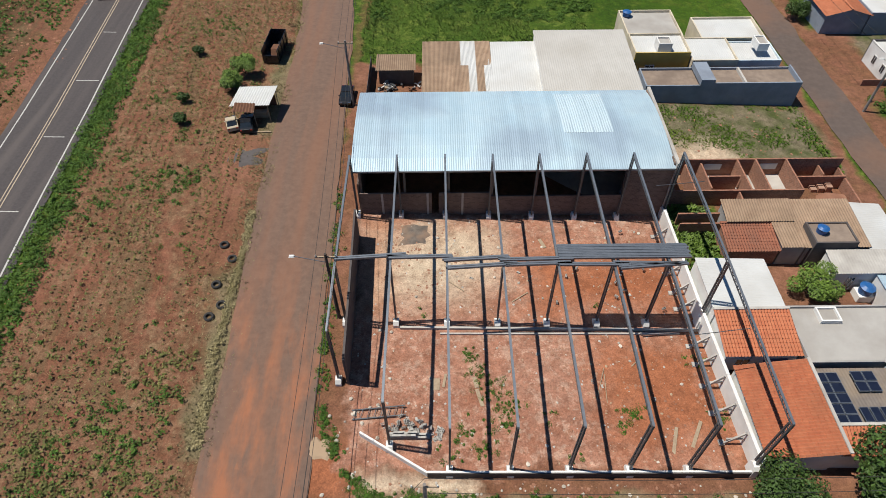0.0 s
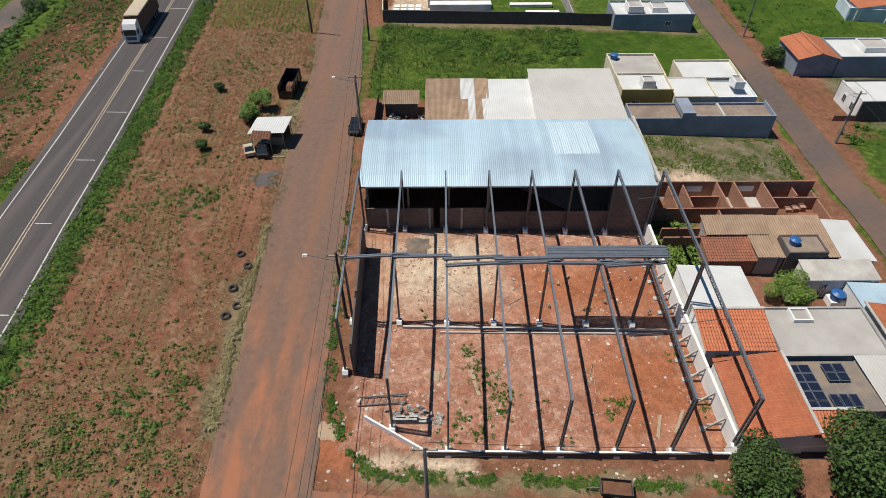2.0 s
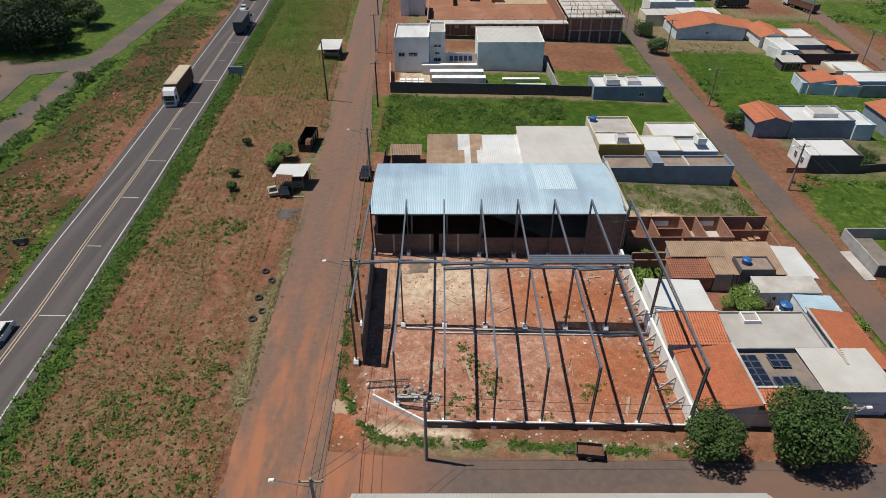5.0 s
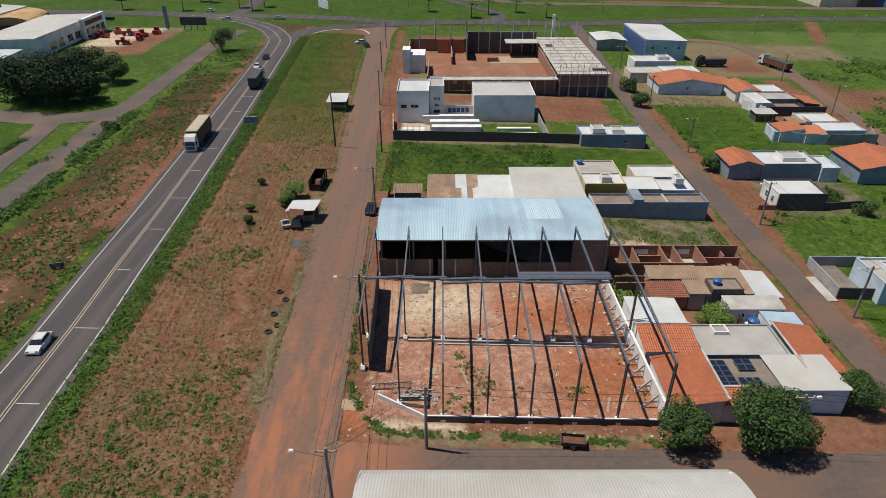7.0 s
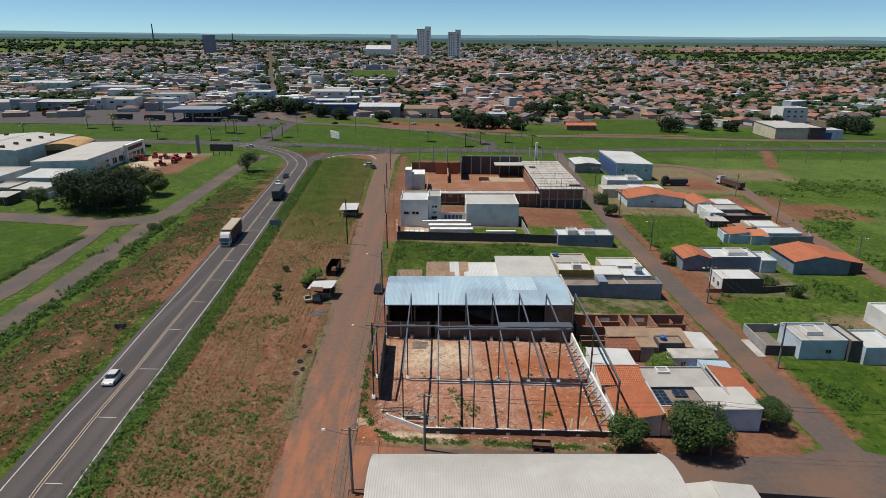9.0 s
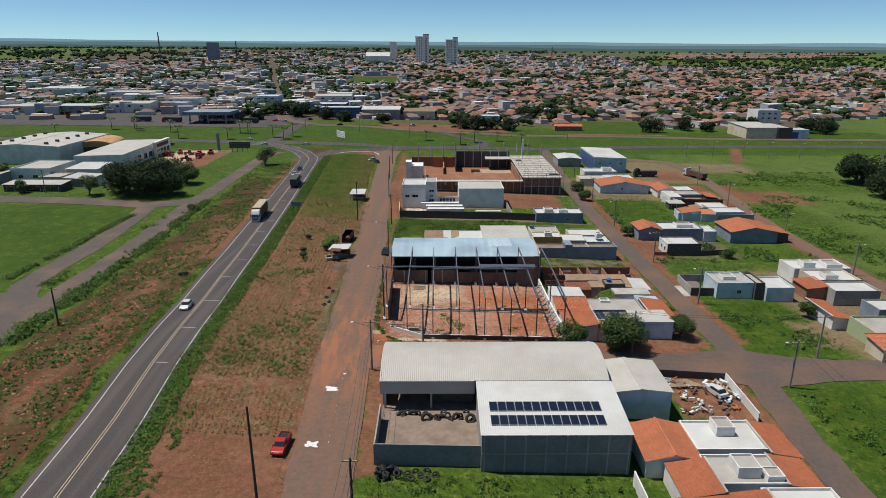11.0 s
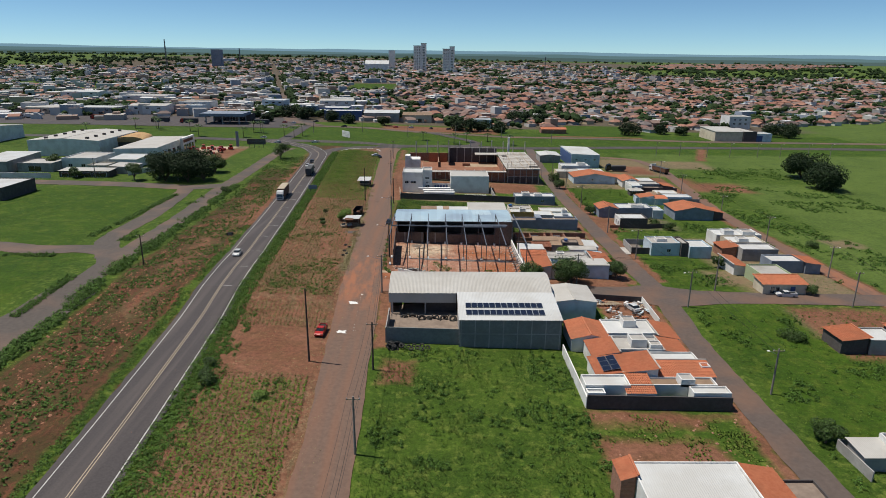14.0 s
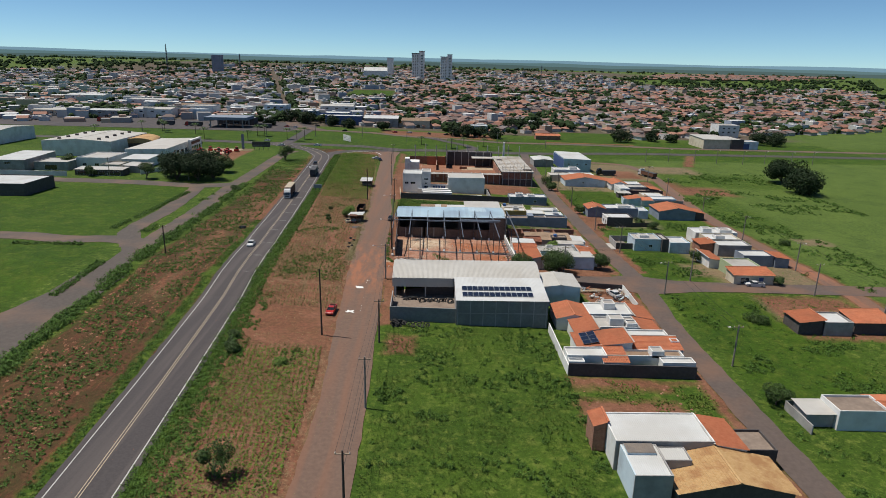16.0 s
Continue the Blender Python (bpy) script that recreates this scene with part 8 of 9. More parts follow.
def hedge():
    """Bushes in uneven mounds along the service road."""
    rng = np.random.default_rng(35)
    y = rng.uniform(-150, 80, 2600)
    near = np.array([noise.noise((v * 0.11, 3, 1)) for v in y])
    c = np.interp(y, [-150, -110, -92, -78, -57, -27, 9, 32, 62, 80], [-60.5, -63.5, -65.6, -65.8, -66.8, -68.2, -69.3, -70.4, -72.4, -73])
    x = c + rng.normal(0, 1, len(y)) * (0.9 + 0.6 * near)
    keep = near + rng.normal(0, 0.15, len(y)) > -0.25
    x, y, near = x[keep], y[keep], near[keep]
    big = np.interp(y, [-30, 20], [1.6, 0.95]) * (0.75 + 0.7 * near)
    shrubs("hedge_plants", x, y, 0.9 * big * rng.uniform(0.6, 1.3, len(x)), 1.0 * big * rng.uniform(0.5, 1.4, len(x)), 32, 0.32, M["weed"], "dark green bushes lining the service road", "bushes", 35)


hedge()
scatter("meadow_grass", 12000, [(1.2, 37.2, -140, -70.2)], 0.26, M["grass"], "tall green grass of the vacant meadow", 36, -0.9, 0.14, 9, 0.055, 0.6, 0.9)
x, y, f, rng = strewn(1800, [(2, 37, -140, -71)], 37, 0.32, 0.13)
MEADOW = [(18, -93.5, 1.5, 9), (22.5, -95, 1.6, 12), (27, -93, 2.2, 16), (31, -91, 2.2, 20), (34.5, -93.5, 2.0, 18), (36.2, -99, 1.2, 12), (36.8, -106, 1.2, 14), (37.2, -112, 1.0, 14), (37.0, -119, 1.0, 14), (30, -102, 1.6, 8), (10, -86, 1.6, 9), (13.5, -84.5, 1.4, 8), (5, -108, 1.0, 6), (3, -99, 1.0, 5), (34, -83, 1.6, 12), (36.2, -78, 1.0, 10), (28, -76, 2.2, 12), (33, -73, 2.0, 14)]
x = np.r_[x, np.concatenate([rng.normal(a, s * 0.7, n) for a, b, s, n in MEADOW])]
y = np.r_[y, np.concatenate([rng.normal(b, s * 0.7, n) for a, b, s, n in MEADOW])]
x = np.minimum(x, 37.3)
shrubs("meadow_weeds", x, y, rng.uniform(0.25, 0.8, len(x)), rng.uniform(0.4, 1.25, len(x)), 60, 0.2, M["weed"], "leafy dark green weeds standing in the meadow", "weeds", 37)
x, y, f, rng = strewn(1500, [(1.5, 37, -140, -71)], 38, 0.0, 0.2)
shrubs("meadow_herbs", x, y, rng.uniform(0.25, 0.6, len(x)), rng.uniform(0.2, 0.55, len(x)), 26, 0.15, M["verge_leaf"], "bright leafy herbs low in the meadow", "weeds", 52)
x, y, f, rng = strewn(2000, [(71.8, 118, -140, -48), (72, 92, -32, -7), (77, 97, 5, 26), (72, 96, 57, 107)], 54, -0.1, 0.16)
shrubs("east_herbs", x, y, rng.uniform(0.25, 0.7, len(x)), rng.uniform(0.2, 0.6, len(x)), 24, 0.17, M["verge_leaf"], "bright leafy herbs on the vacant plots", "weeds", 54)
scatter("lot_grass_north", 6000, [(-3, 34, 33.5, 62)], 0.34, M["grass"], "tall green grass behind the sheds", 38, -0.7, 0.12, 8, 0.06, 0.6, 0.7)
x, y, f, rng = strewn(900, [(-2, 36, 47, 62.5)], 39, 0.0, 0.12)
shrubs("lot_weeds_north", x, y, 0.7 + 0.3 * f, rng.uniform(0.4, 1.1, len(x)), 40, 0.22, M["weed"], "tall rank grass along the yard wall", "bushes", 39)
scatter("east_grass", 8000, [(71.5, 118, -140, -46), (71.5, 92, -33, -7), (77, 98, 5, 26), (72, 96, 56, 108), (98, 119, 16, 40), (106, 119, -33, -21)], 0.24, M["grass"], "green grass on the vacant plots", 40, -0.8, 0.1, 8, 0.06, 0.6, 0.7)
x, y, f, rng = strewn(4200, [(71.8, 80, -140, -48), (72, 92, -32, -6), (80, 118, -150, -72), (84, 94, -62, -52), (118, 121, -40, 90), (72, 76, 52, 100), (92, 119, 14, 40), (72, 100, 8, 28)], 41, 0.3, 0.09)
shrubs("east_bushes", x, y, rng.uniform(0.4, 1.1, len(x)), rng.uniform(0.4, 1.4, len(x)), 50, 0.26, M["weed"], "dark green bushes on the vacant plots", "bushes", 41)
x, y, f, rng = strewn(5200, [(127.5, 150, -140, 95), (138, 200, 60, 110), (136, 210, 130, 165)], 42, 0.05, 0.05)
shrubs("pasture_bushes", x, y, rng.uniform(0.5, 1.3, len(x)), rng.uniform(0.3, 1.0, len(x)), 20, 0.38, M["weed"], "rank weeds in patches on the pasture", "shrubs", 42)
scatter("west_grass", 7000, [(-170, -80, -80, -22), (-170, -92, -6, 72), (-80, -76, -2, 64)], 0.2, M["grass"], "bright green grass between the loop roads", 43, -0.6, 0.06, 7, 0.06, 0.6, 0.7)
x, y, f, rng = strewn(1300, [(-76.5, -74.6, -62, -40), (-110, -82, -76, -70), (-91.5, -89.5, -4, 60), (-110, -90, -24, -22)], 44, -0.3, 0.14)
mx_, my_, _, _ = strewn(260, [(-80.5, -76.5, -8, 60)], 57, 0.25, 0.12)
x, y = np.r_[x, mx_], np.r_[y, my_]
shrubs("west_bushes", x, y, rng.uniform(0.4, 1.1, len(x)), rng.uniform(0.4, 1.2, len(x)), 34, 0.26, M["weed"], "dark bushes along the loop road", "bushes", 44)
rng = np.random.default_rng(45)
run = rng.uniform(0, 1, 900) ** 0.9
ex, ey = np.interp(run, [0, 0.2, 0.34, 0.44, 0.52, 1], [-2.9, -2.4, -1.6, 0.4, 3.4, 34]), np.interp(run, [0, 0.2, 0.34, 0.44, 0.52, 1], [4, -16, -25.5, -30.6, -33.2, -34.1])
lumpy = field_noise(ex, ey, 0.3, 45) + 0.5 * field_noise(ex, ey, 1.0, 46)
ex, ey = ex[lumpy > -0.1] + rng.normal(0, 0.35, (lumpy > -0.1).sum()), ey[lumpy > -0.1] + rng.normal(0, 0.3, (lumpy > -0.1).sum())
shrubs("street_grass", ex, ey, rng.uniform(0.15, 0.5, len(ex)), rng.uniform(0.12, 0.4, len(ex)), 34, 0.11, M["verge_leaf"], "green grass along the lot walls", "grass", 45)
rng = np.random.default_rng(46)
LOT_WEEDS = [(12.0, -19.4, 0.5, 14), (12.6, -21.6, 0.6, 16), (13.6, -23.6, 0.8, 22), (15.4, -24.6, 0.7, 24), (14.6, -26.4, 0.8, 22), (11.0, -27.6, 0.7, 18), (12.8, -28.8, 0.6, 14), (26.2, -25.4, 0.5, 18), (25.4, -26.6, 0.4, 8), (9.6, -29.6, 0.5, 8), (20.4, -29.8, 0.4, 5), (25.2, -13.2, 0.4, 5), (34.2, -20, 0.5, 8), (34.3, -26, 0.5, 8), (18.6, -26.0, 0.5, 4), (7.2, -14.6, 0.4, 3)]
wx, wy = [np.concatenate([rng.normal(c[k], c[2], c[3]) for c in LOT_WEEDS]) for k in (0, 1)]
shrubs("lot_weeds", wx, wy, rng.uniform(0.12, 0.45, len(wx)), rng.uniform(0.1, 0.4, len(wx)), 34, 0.1, M["verge_leaf"], "green weeds growing on the building lot", "weeds", 46)
scatter("dry_grass_verge", 4500, [(-14.4, -11.4, -34, 40), (-13.8, -11.6, 40, 80)], 0.2, M["dry_grass"], "dry straw-coloured grass beside the street", 47, -0.15, 0.2, 9, 0.06, 0.8, 0.6, 0.03)
scatter("vacant_plot_weeds", 5200, [(37, 61.5, 8.5, 23.5)], 0.2, M["grass"], "patchy weeds on the vacant plot", 48, -0.05, 0.22, 11, 0.09, 0.8, 0.7, 0, "weeds")
scatter("garden_grass", 500, [(36, 41, -9.5, 1.5)], 0.5, M["leaf_light"], "green grass in a walled garden", 49, -0.8, 0.3, 8, 0.2, 0.7)
scatter("near_plot_weeds", 1700, [(37.5, 61.5, -110, -92), (57, 62.5, -112, -93)], 0.28, M["grass"], "weeds on the red plot behind the wall", 50, 0.08, 0.16, 11, 0.1, 0.8, 0.7, 0, "weeds")
scatter("ring_grass", 6000, [(-240, 240, 185, 320)], 0.3, M["grass"], "mown grass along the ring road", 53, 0.09, 0.03, 5, 0.2, 0.7)


def tree(x, y, h, r, label, leaf="leaf", n=2200, name="tree", lobes=9, seed=0, size=0.32, trunk=None, squash=0.75):
    """A tapered trunk with limbs and a crown of leaf cards gathered in uneven lobes."""
    rng = np.random.default_rng(int(seed + abs(x * 7 + y * 13)) % 99991)
    ob = thing(name, x, y, g(x, y), label, "tree")
    tr = trunk or max(0.12, r * 0.07)
    bm = bmesh.new()
    fork = max(0.6, (h - r * 1.5))
    tube(bm, (0, 0, -0.4), (rng.normal(0, 0.1), rng.normal(0, 0.1), fork), tr, tr * 0.7, 8)
    cen = []
    for k in range(lobes):
        a, q = rng.uniform(0, 2 * np.pi), rng.uniform(0.25, 0.72) * r
        c = np.array([math.cos(a) * q, math.sin(a) * q, h - r * squash * rng.uniform(0.5, 1.35)])
        c[2] = max(c[2], fork * 0.8)
        cen.append((c, r * rng.uniform(0.32, 0.52)))
        tube(bm, (0, 0, fork * 0.92), tuple(c), tr * 0.45, tr * 0.12, 5, False)
    cen.append((np.array([0, 0, h - r * 0.5]), r * 0.5))
    part("trunk", bm, M["bark"], ob)
    n, size = (int(n * 1.8), size * 0.74) if r < 6 else (int(n * 1.1), size * 0.95)
    which = rng.integers(0, len(cen), n)
    C = np.array([c[0] for c in cen])[which]
    S = np.array([c[1] for c in cen])[which]
    d = rng.normal(size=(n, 3))
    d /= np.linalg.norm(d, axis=1)[:, None]
    rad = S * rng.uniform(0.55, 1.08, n) ** 0.6
    p = C + d * rad[:, None] * np.array([1, 1, squash + 0.1])
    nrm = d + rng.normal(0, 0.45, (n, 3)) + np.array([0, 0, 0.5])
    nrm /= np.linalg.norm(nrm, axis=1)[:, None]
    u = np.cross(nrm, rng.normal(size=(n, 3)))
    u /= np.linalg.norm(u, axis=1)[:, None]
    v = np.cross(nrm, u)
    s = size * rng.uniform(0.6, 1.4, n)[:, None]
    V = np.stack([p - u * s * 0.5, p - v * s * 0.35 + nrm * s * 0.12, p + u * s * 0.5, p + v * s * 0.35 + nrm * s * 0.12], 1).reshape(-1, 3)
    me = bpy.data.meshes.new("crown")
    me.from_pydata(V.tolist(), [], np.arange(len(V)).reshape(-1, 4).tolist())
    me.materials.append(M[leaf])
    co = new("crown", me)
    co.parent = ob
    return ob


tree(36.6, -34.4, 5.6, 3.5, "round dark green tree at the lot corner", n=4200)
tree(46.6, -33.2, 7.6, 5.2, "broad green tree beside the side street", n=6500, lobes=14, size=0.4)
tree(59.6, -27.2, 5.0, 3.2, "dark green street tree at the house corner", n=3600)
tree(48.2, -11.6, 4.0, 2.5, "bright green garden tree between the houses", "leaf_light", 3200, size=0.28)
tree(61.2, -15.5, 3.0, 1.6, "small street tree before a house", "leaf_light", 1200)
tree(-20.3, 25.2, 3.4, 2.1, "bushy green tree beside the shelter", "leaf_light", 2200)
tree(-19.3, 28.6, 3.4, 2.0, "bushy green tree beside the shelter", "leaf_light", 2000)
tree(-25.4, 16.6, 1.8, 1.0, "small bush in the field", n=600, name="bush")
tree(-26.4, 21.6, 1.6, 0.9, "small bush in the field", n=500, name="bush")
tree(-27.4, 34.0, 1.5, 0.9, "small bush in the field", n=500, name="bush")
tree(71.4, 49.6, 3.8, 2.3, "round street tree beside a blue house", n=2200)
tree(68.8, 98, 4.5, 3.0, "dark green street tree by houses", n=1800, size=0.45)
tree(68.4, 114, 4.5, 3.4, "dark green street tree by houses", n=1800, size=0.45)
tree(-18.2, -123.5, 5.4, 2.6, "lone tree standing in the crop field", n=1600, lobes=7)
tree(-27.0, -86.0, 2.4, 2.0, "dark bush in the crop field", n=1500, name="bush")
tree(-28.6, -80.5, 1.8, 1.6, "dark bush in the crop field", n=1000, name="bush")
tree(-17.2, -90.0, 1.5, 1.7, "low green bush in the crop field", "leaf_light", 1000, name="bush")
tree(73.4, -98.0, 3.6, 2.6, "dark green tree at the street edge", n=2400)
tree(88.2, -60.6, 2.4, 3.0, "low spreading bush on the plot", n=2000, name="bush")
tree(92.6, -15.0, 3.6, 2.2, "dark tree between the houses", n=1500)
tree(106.6, -36.8, 2.6, 1.9, "bush beside the veranda", n=1200, name="bush")
tree(90.5, 33.5, 3.2, 2.4, "dark tree behind the house", n=1500)
tree(94, 28, 3.0, 2.2, "dark tree behind the house", n=1400)
tree(133, 8, 2.6, 2.4, "round shrub on the pasture", n=1200, name="bush")
tree(204, 139, 14.5, 10.5, "great dark tree standing on the pasture", "leaf_dark", n=7000, lobes=18, size=0.85)
tree(199, 109, 12.5, 9.8, "great dark tree standing on the pasture", "leaf_dark", n=7000, lobes=18, size=0.85)
for x, y, h, r in ((-106, 87, 13, 8.5), (-96, 86, 13, 8.5), (-90, 89, 11, 7), (-112, 95, 12, 8), (-100, 98, 13, 8.5)):
    tree(x, y, h, r, "large dark tree in a roadside clump", "leaf_dark", n=5200, lobes=15, size=0.6)
tree(-100, 113, 11, 7.0, "broad fresh green tree beside the dark clump", n=4200, lobes=12, size=0.6)
tree(-92, 109, 9, 5.5, "broad fresh green tree beside the dark clump", n=3000, lobes=12, size=0.6)
tree(-120, 88, 8.0, 4.4, "slender olive tree beside the west street", n=2200, size=0.5)
tree(-148, 92, 5.5, 3.2, "round street tree by the workshops", n=1400, size=0.5)
tree(-71.5, 152, 9, 5.4, "dark tree beside the service road", n=2200, size=0.5)
tree(-172, 118, 7, 3.8, "tree between the workshops", n=1200, size=0.6)
tree(-73.0, 66, 2.4, 2.2, "round bush at the end of the hedge", n=1000, name="bush", size=0.4)
for k, (x, y, r) in enumerate(((-60, 338, 7), (30, 318, 9), (40, 314, 9), (50, 320, 7), (62, 316, 7), (166, 318, 9), (84, 405, 9), (96, 410, 8), (108, 402, 7), (196, 330, 7), (280, 320, 9), (292, 312, 8), (300, 330, 9), (210, 325, 6), (-30, 330, 6), (-76, 352, 8), (-100, 368, 9), (-128, 344, 6), (-118, 380, 9))):
    tree(x, y, r * 1.3, r, "dark green tree at the town edge", "leaf_dark", n=1900, lobes=12, size=1.0)


def palm(x, y, h):
    ob = thing("palm_tree", x, y, g(x, y), "palm tree on the green verge", "palm tree", group="palms along the ring road")
    part("trunk", tube(bmesh.new(), (0, 0, -0.4), (0, 0, h), 0.22, 0.14, 7), M["bark"], ob)
    bm = bmesh.new()
    for k in range(22):
        a, up = 2 * math.pi * k / 22, 0.9 - 0.5 * (k % 3)
        p0 = Vector((0, 0, h))
        d = Vector((math.cos(a), math.sin(a), 0))
        s = Vector((-d.y, d.x, 0))
        p1, p2, p3 = p0 + d * 1.3 + Vector((0, 0, 1.1 * up)), p0 + d * 2.7 + Vector((0, 0, 0.7 * up)), p0 + d * 3.7 + Vector((0, 0, -0.9 + 0.6 * up))
        vs = [bm.verts.new(q) for q in (p0 - s * 0.08, p0 + s * 0.08, p1 + s * 0.35, p1 - s * 0.35, p2 + s * 0.3, p2 - s * 0.3, p3)]
        for f in ((0, 1, 2, 3), (3, 2, 4, 5), (5, 4, 6)):
            bm.faces.new([vs[i] for i in f])
    part("fronds", bm, M["leaf"], ob)


for x, y, h in ((-210, 285, 7), (-197, 290, 7.5), (-190, 278, 7), (-148, 242, 7), (-165, 272, 7), (-117, 239, 6), (-118, 267, 7), (-112, 264, 7.5), (-91.6, 246.5, 7), (-83.3, 239.5, 6.5), (-80, 250, 7.5), (3, 250, 5), (24, 236, 6), (33, 246, 6), (62, 244, 6), (48, 256, 5), (-226, 248, 7)):
    palm(x, y, h)

# ---- the town beyond the ring road ----
def in_pitch(x, y):
    return 300 < y < 392 and 18 < x - 0.27 * y < 92


def town():
    """Low houses on a turned street grid, with hipped, gabled and flat roofs."""
    rng = np.random.default_rng(4)
    wv, wf, rv, rf, fv, ff = [], [], [], [], [], []
    ca, sa = math.cos(0.36), math.sin(0.36)
    cells = []
    v = -700.0
    row = 0
    while v < 2100:
        st = 11.5 + max(0, v - 338) * 0.0045
        u = -1500.0
        k = 0
        while u < 1500:
            x, y = u * ca - v * sa, u * sa + v * ca
            u += st * rng.uniform(0.85, 1.45) + (9 if k % 7 == 6 else 0)
            k += 1
            if 342 < y < 1700 and abs(x) < 230 + y * 0.62:
                cells.append((x + rng.uniform(-2, 2), y + rng.uniform(-2, 2), st))
        row += 1
        v += st * rng.uniform(0.95, 1.15) + (10 if row % 4 == 0 else 0)
    for x, y, st in cells:
        if y < 356 and -235 < x < 40 or 352 < y < 380 and -340 < x < -60 or in_pitch(x, y) or y < 330 + max(0, x - 180) * 0.4 or (262 < x < 300 and y < 400):
            continue
        if abs(x + 112 + (y - 360) * 0.264) < 11 or (-122 < x < -48 and 700 < y < 855) or (x > 480 and y > 1180) or (x < -620 and y > 1250):
            continue
        far_out = noise.noise((x * 0.006, y * 0.006, 3))
        if rng.random() < 0.13 + max(0, -far_out) * 0.35:
            continue
        w, d, h = st * rng.uniform(0.6, 0.95), st * rng.uniform(0.55, 0.9), rng.uniform(2.9, 4.0)
        trade = x < -50 + (y - 338) * 0.03
        white = rng.random() < (0.74 if trade and y < 900 else 0.5 if trade or y > 1080 else 0.17)
        if white:
            big = rng.random() < (0.3 if trade else 0.12)
            w, d, h = w * (1.9 if big else 1.0), d * (1.4 if big else 1.0), h + rng.choice([0, 0.5, 1.2, 3.2, 3.4, 6.4] if y < 1080 else [0, 0.5, 1, 2, 3.5, 7], p=[0.3, 0.25, 0.2, 0.12, 0.09, 0.04])
        z = g(x, y) - 0.3
        a = 0.36 + rng.normal(0, 0.06) + (math.pi / 2 if rng.random() < 0.4 else 0)
        c, s = math.cos(a), math.sin(a)

        def P(u, v, k):
            return (x + u * c - v * s, y + u * s + v * c, z + k)

        def walls(u0, u1, v0, v1, top):
            i = len(wv)
            wv.extend([P(u0, v0, -2), P(u1, v0, -2), P(u1, v1, -2), P(u0, v1, -2), P(u0, v0, top), P(u1, v0, top), P(u1, v1, top), P(u0, v1, top)])
            wf.extend([(i, i + 1, i + 5, i + 4), (i + 1, i + 2, i + 6, i + 5), (i + 2, i + 3, i + 7, i + 6), (i + 3, i, i + 4, i + 7)])

        def flat(u0, u1, v0, v1, top):
            j = len(fv)
            fv.extend([P(u0, v0, top), P(u1, v0, top), P(u1, v1, top + .25), P(u0, v1, top + .25)])
            ff.append((j, j + 1, j + 2, j + 3))
        walls(-w / 2, w / 2, -d / 2, d / 2, h)
        o = 0.7
        if white:
            flat(-w / 2 - .1, w / 2 + .1, -d / 2 - .1, d / 2 + .1, h)
            if rng.random() < 0.5:
                walls(-w * 0.1, w * 0.25, -d * 0.2, d * 0.2, h + 1.8)
                flat(-w * 0.1, w * 0.25, -d * 0.2, d * 0.2, h + 1.8)
        else:
            j = len(rv)
            r = rng.uniform(1.3, 2.2)
            q = [P(-w / 2 - o, -d / 2 - o, h - .2), P(w / 2 + o, -d / 2 - o, h - .2), P(w / 2 + o, d / 2 + o, h - .2), P(-w / 2 - o, d / 2 + o, h - .2)]
            e = w * 0.22 if rng.random() < 0.5 else w / 2 + o
            rv.extend(q + [P(-e, 0, h + r), P(e, 0, h + r)])
            rf.extend([(j, j + 1, j + 5, j + 4), (j + 2, j + 3, j + 4, j + 5), (j + 1, j + 2, j + 5), (j + 3, j, j + 4)])
            if rng.random() < 0.45:
                k2 = rng.choice([-1, 1])
                u0, u1 = sorted((k2 * w * 0.5, k2 * w * 0.85))
                walls(u0, u1, -d * 0.4, d * 0.3, h - 0.7)
                flat(u0 - .2, u1 + .2, -d * 0.4 - .2, d * 0.3, h - 0.7)
    raw("town_house_walls", wv, wf, ramp_island("town_walls", [(0.72, 0.7, 0.66), (0.5, 0.46, 0.42), (0.66, 0.54, 0.38), (0.42, 0.4, 0.4), (0.78, 0.78, 0.77), (0.4, 0.46, 0.55), (0.55, 0.36, 0.27), (0.74, 0.72, 0.7)]), "walls of many low town houses", "town houses")
    raw("town_tile_roofs", rv, rf, ramp_island("town_roofs", [(0.312, 0.142, 0.0966), (0.377, 0.176, 0.12), (0.23, 0.129, 0.106), (0.295, 0.202, 0.17), (0.18, 0.129, 0.115), (0.394, 0.198, 0.138), (0.254, 0.163, 0.138), (0.205, 0.172, 0.166)]), "weathered orange tile roofs of the town", "town roofs")
    raw("town_flat_roofs", fv, ff, ramp_island("town_flat_roofs", [(0.62, 0.62, 0.62), (0.34, 0.34, 0.35), (0.48, 0.44, 0.40), (0.8, 0.8, 0.8), (0.26, 0.25, 0.25), (0.38, 0.27, 0.22), (0.72, 0.72, 0.72)]), "pale flat roofs of the town", "town roofs")


town()


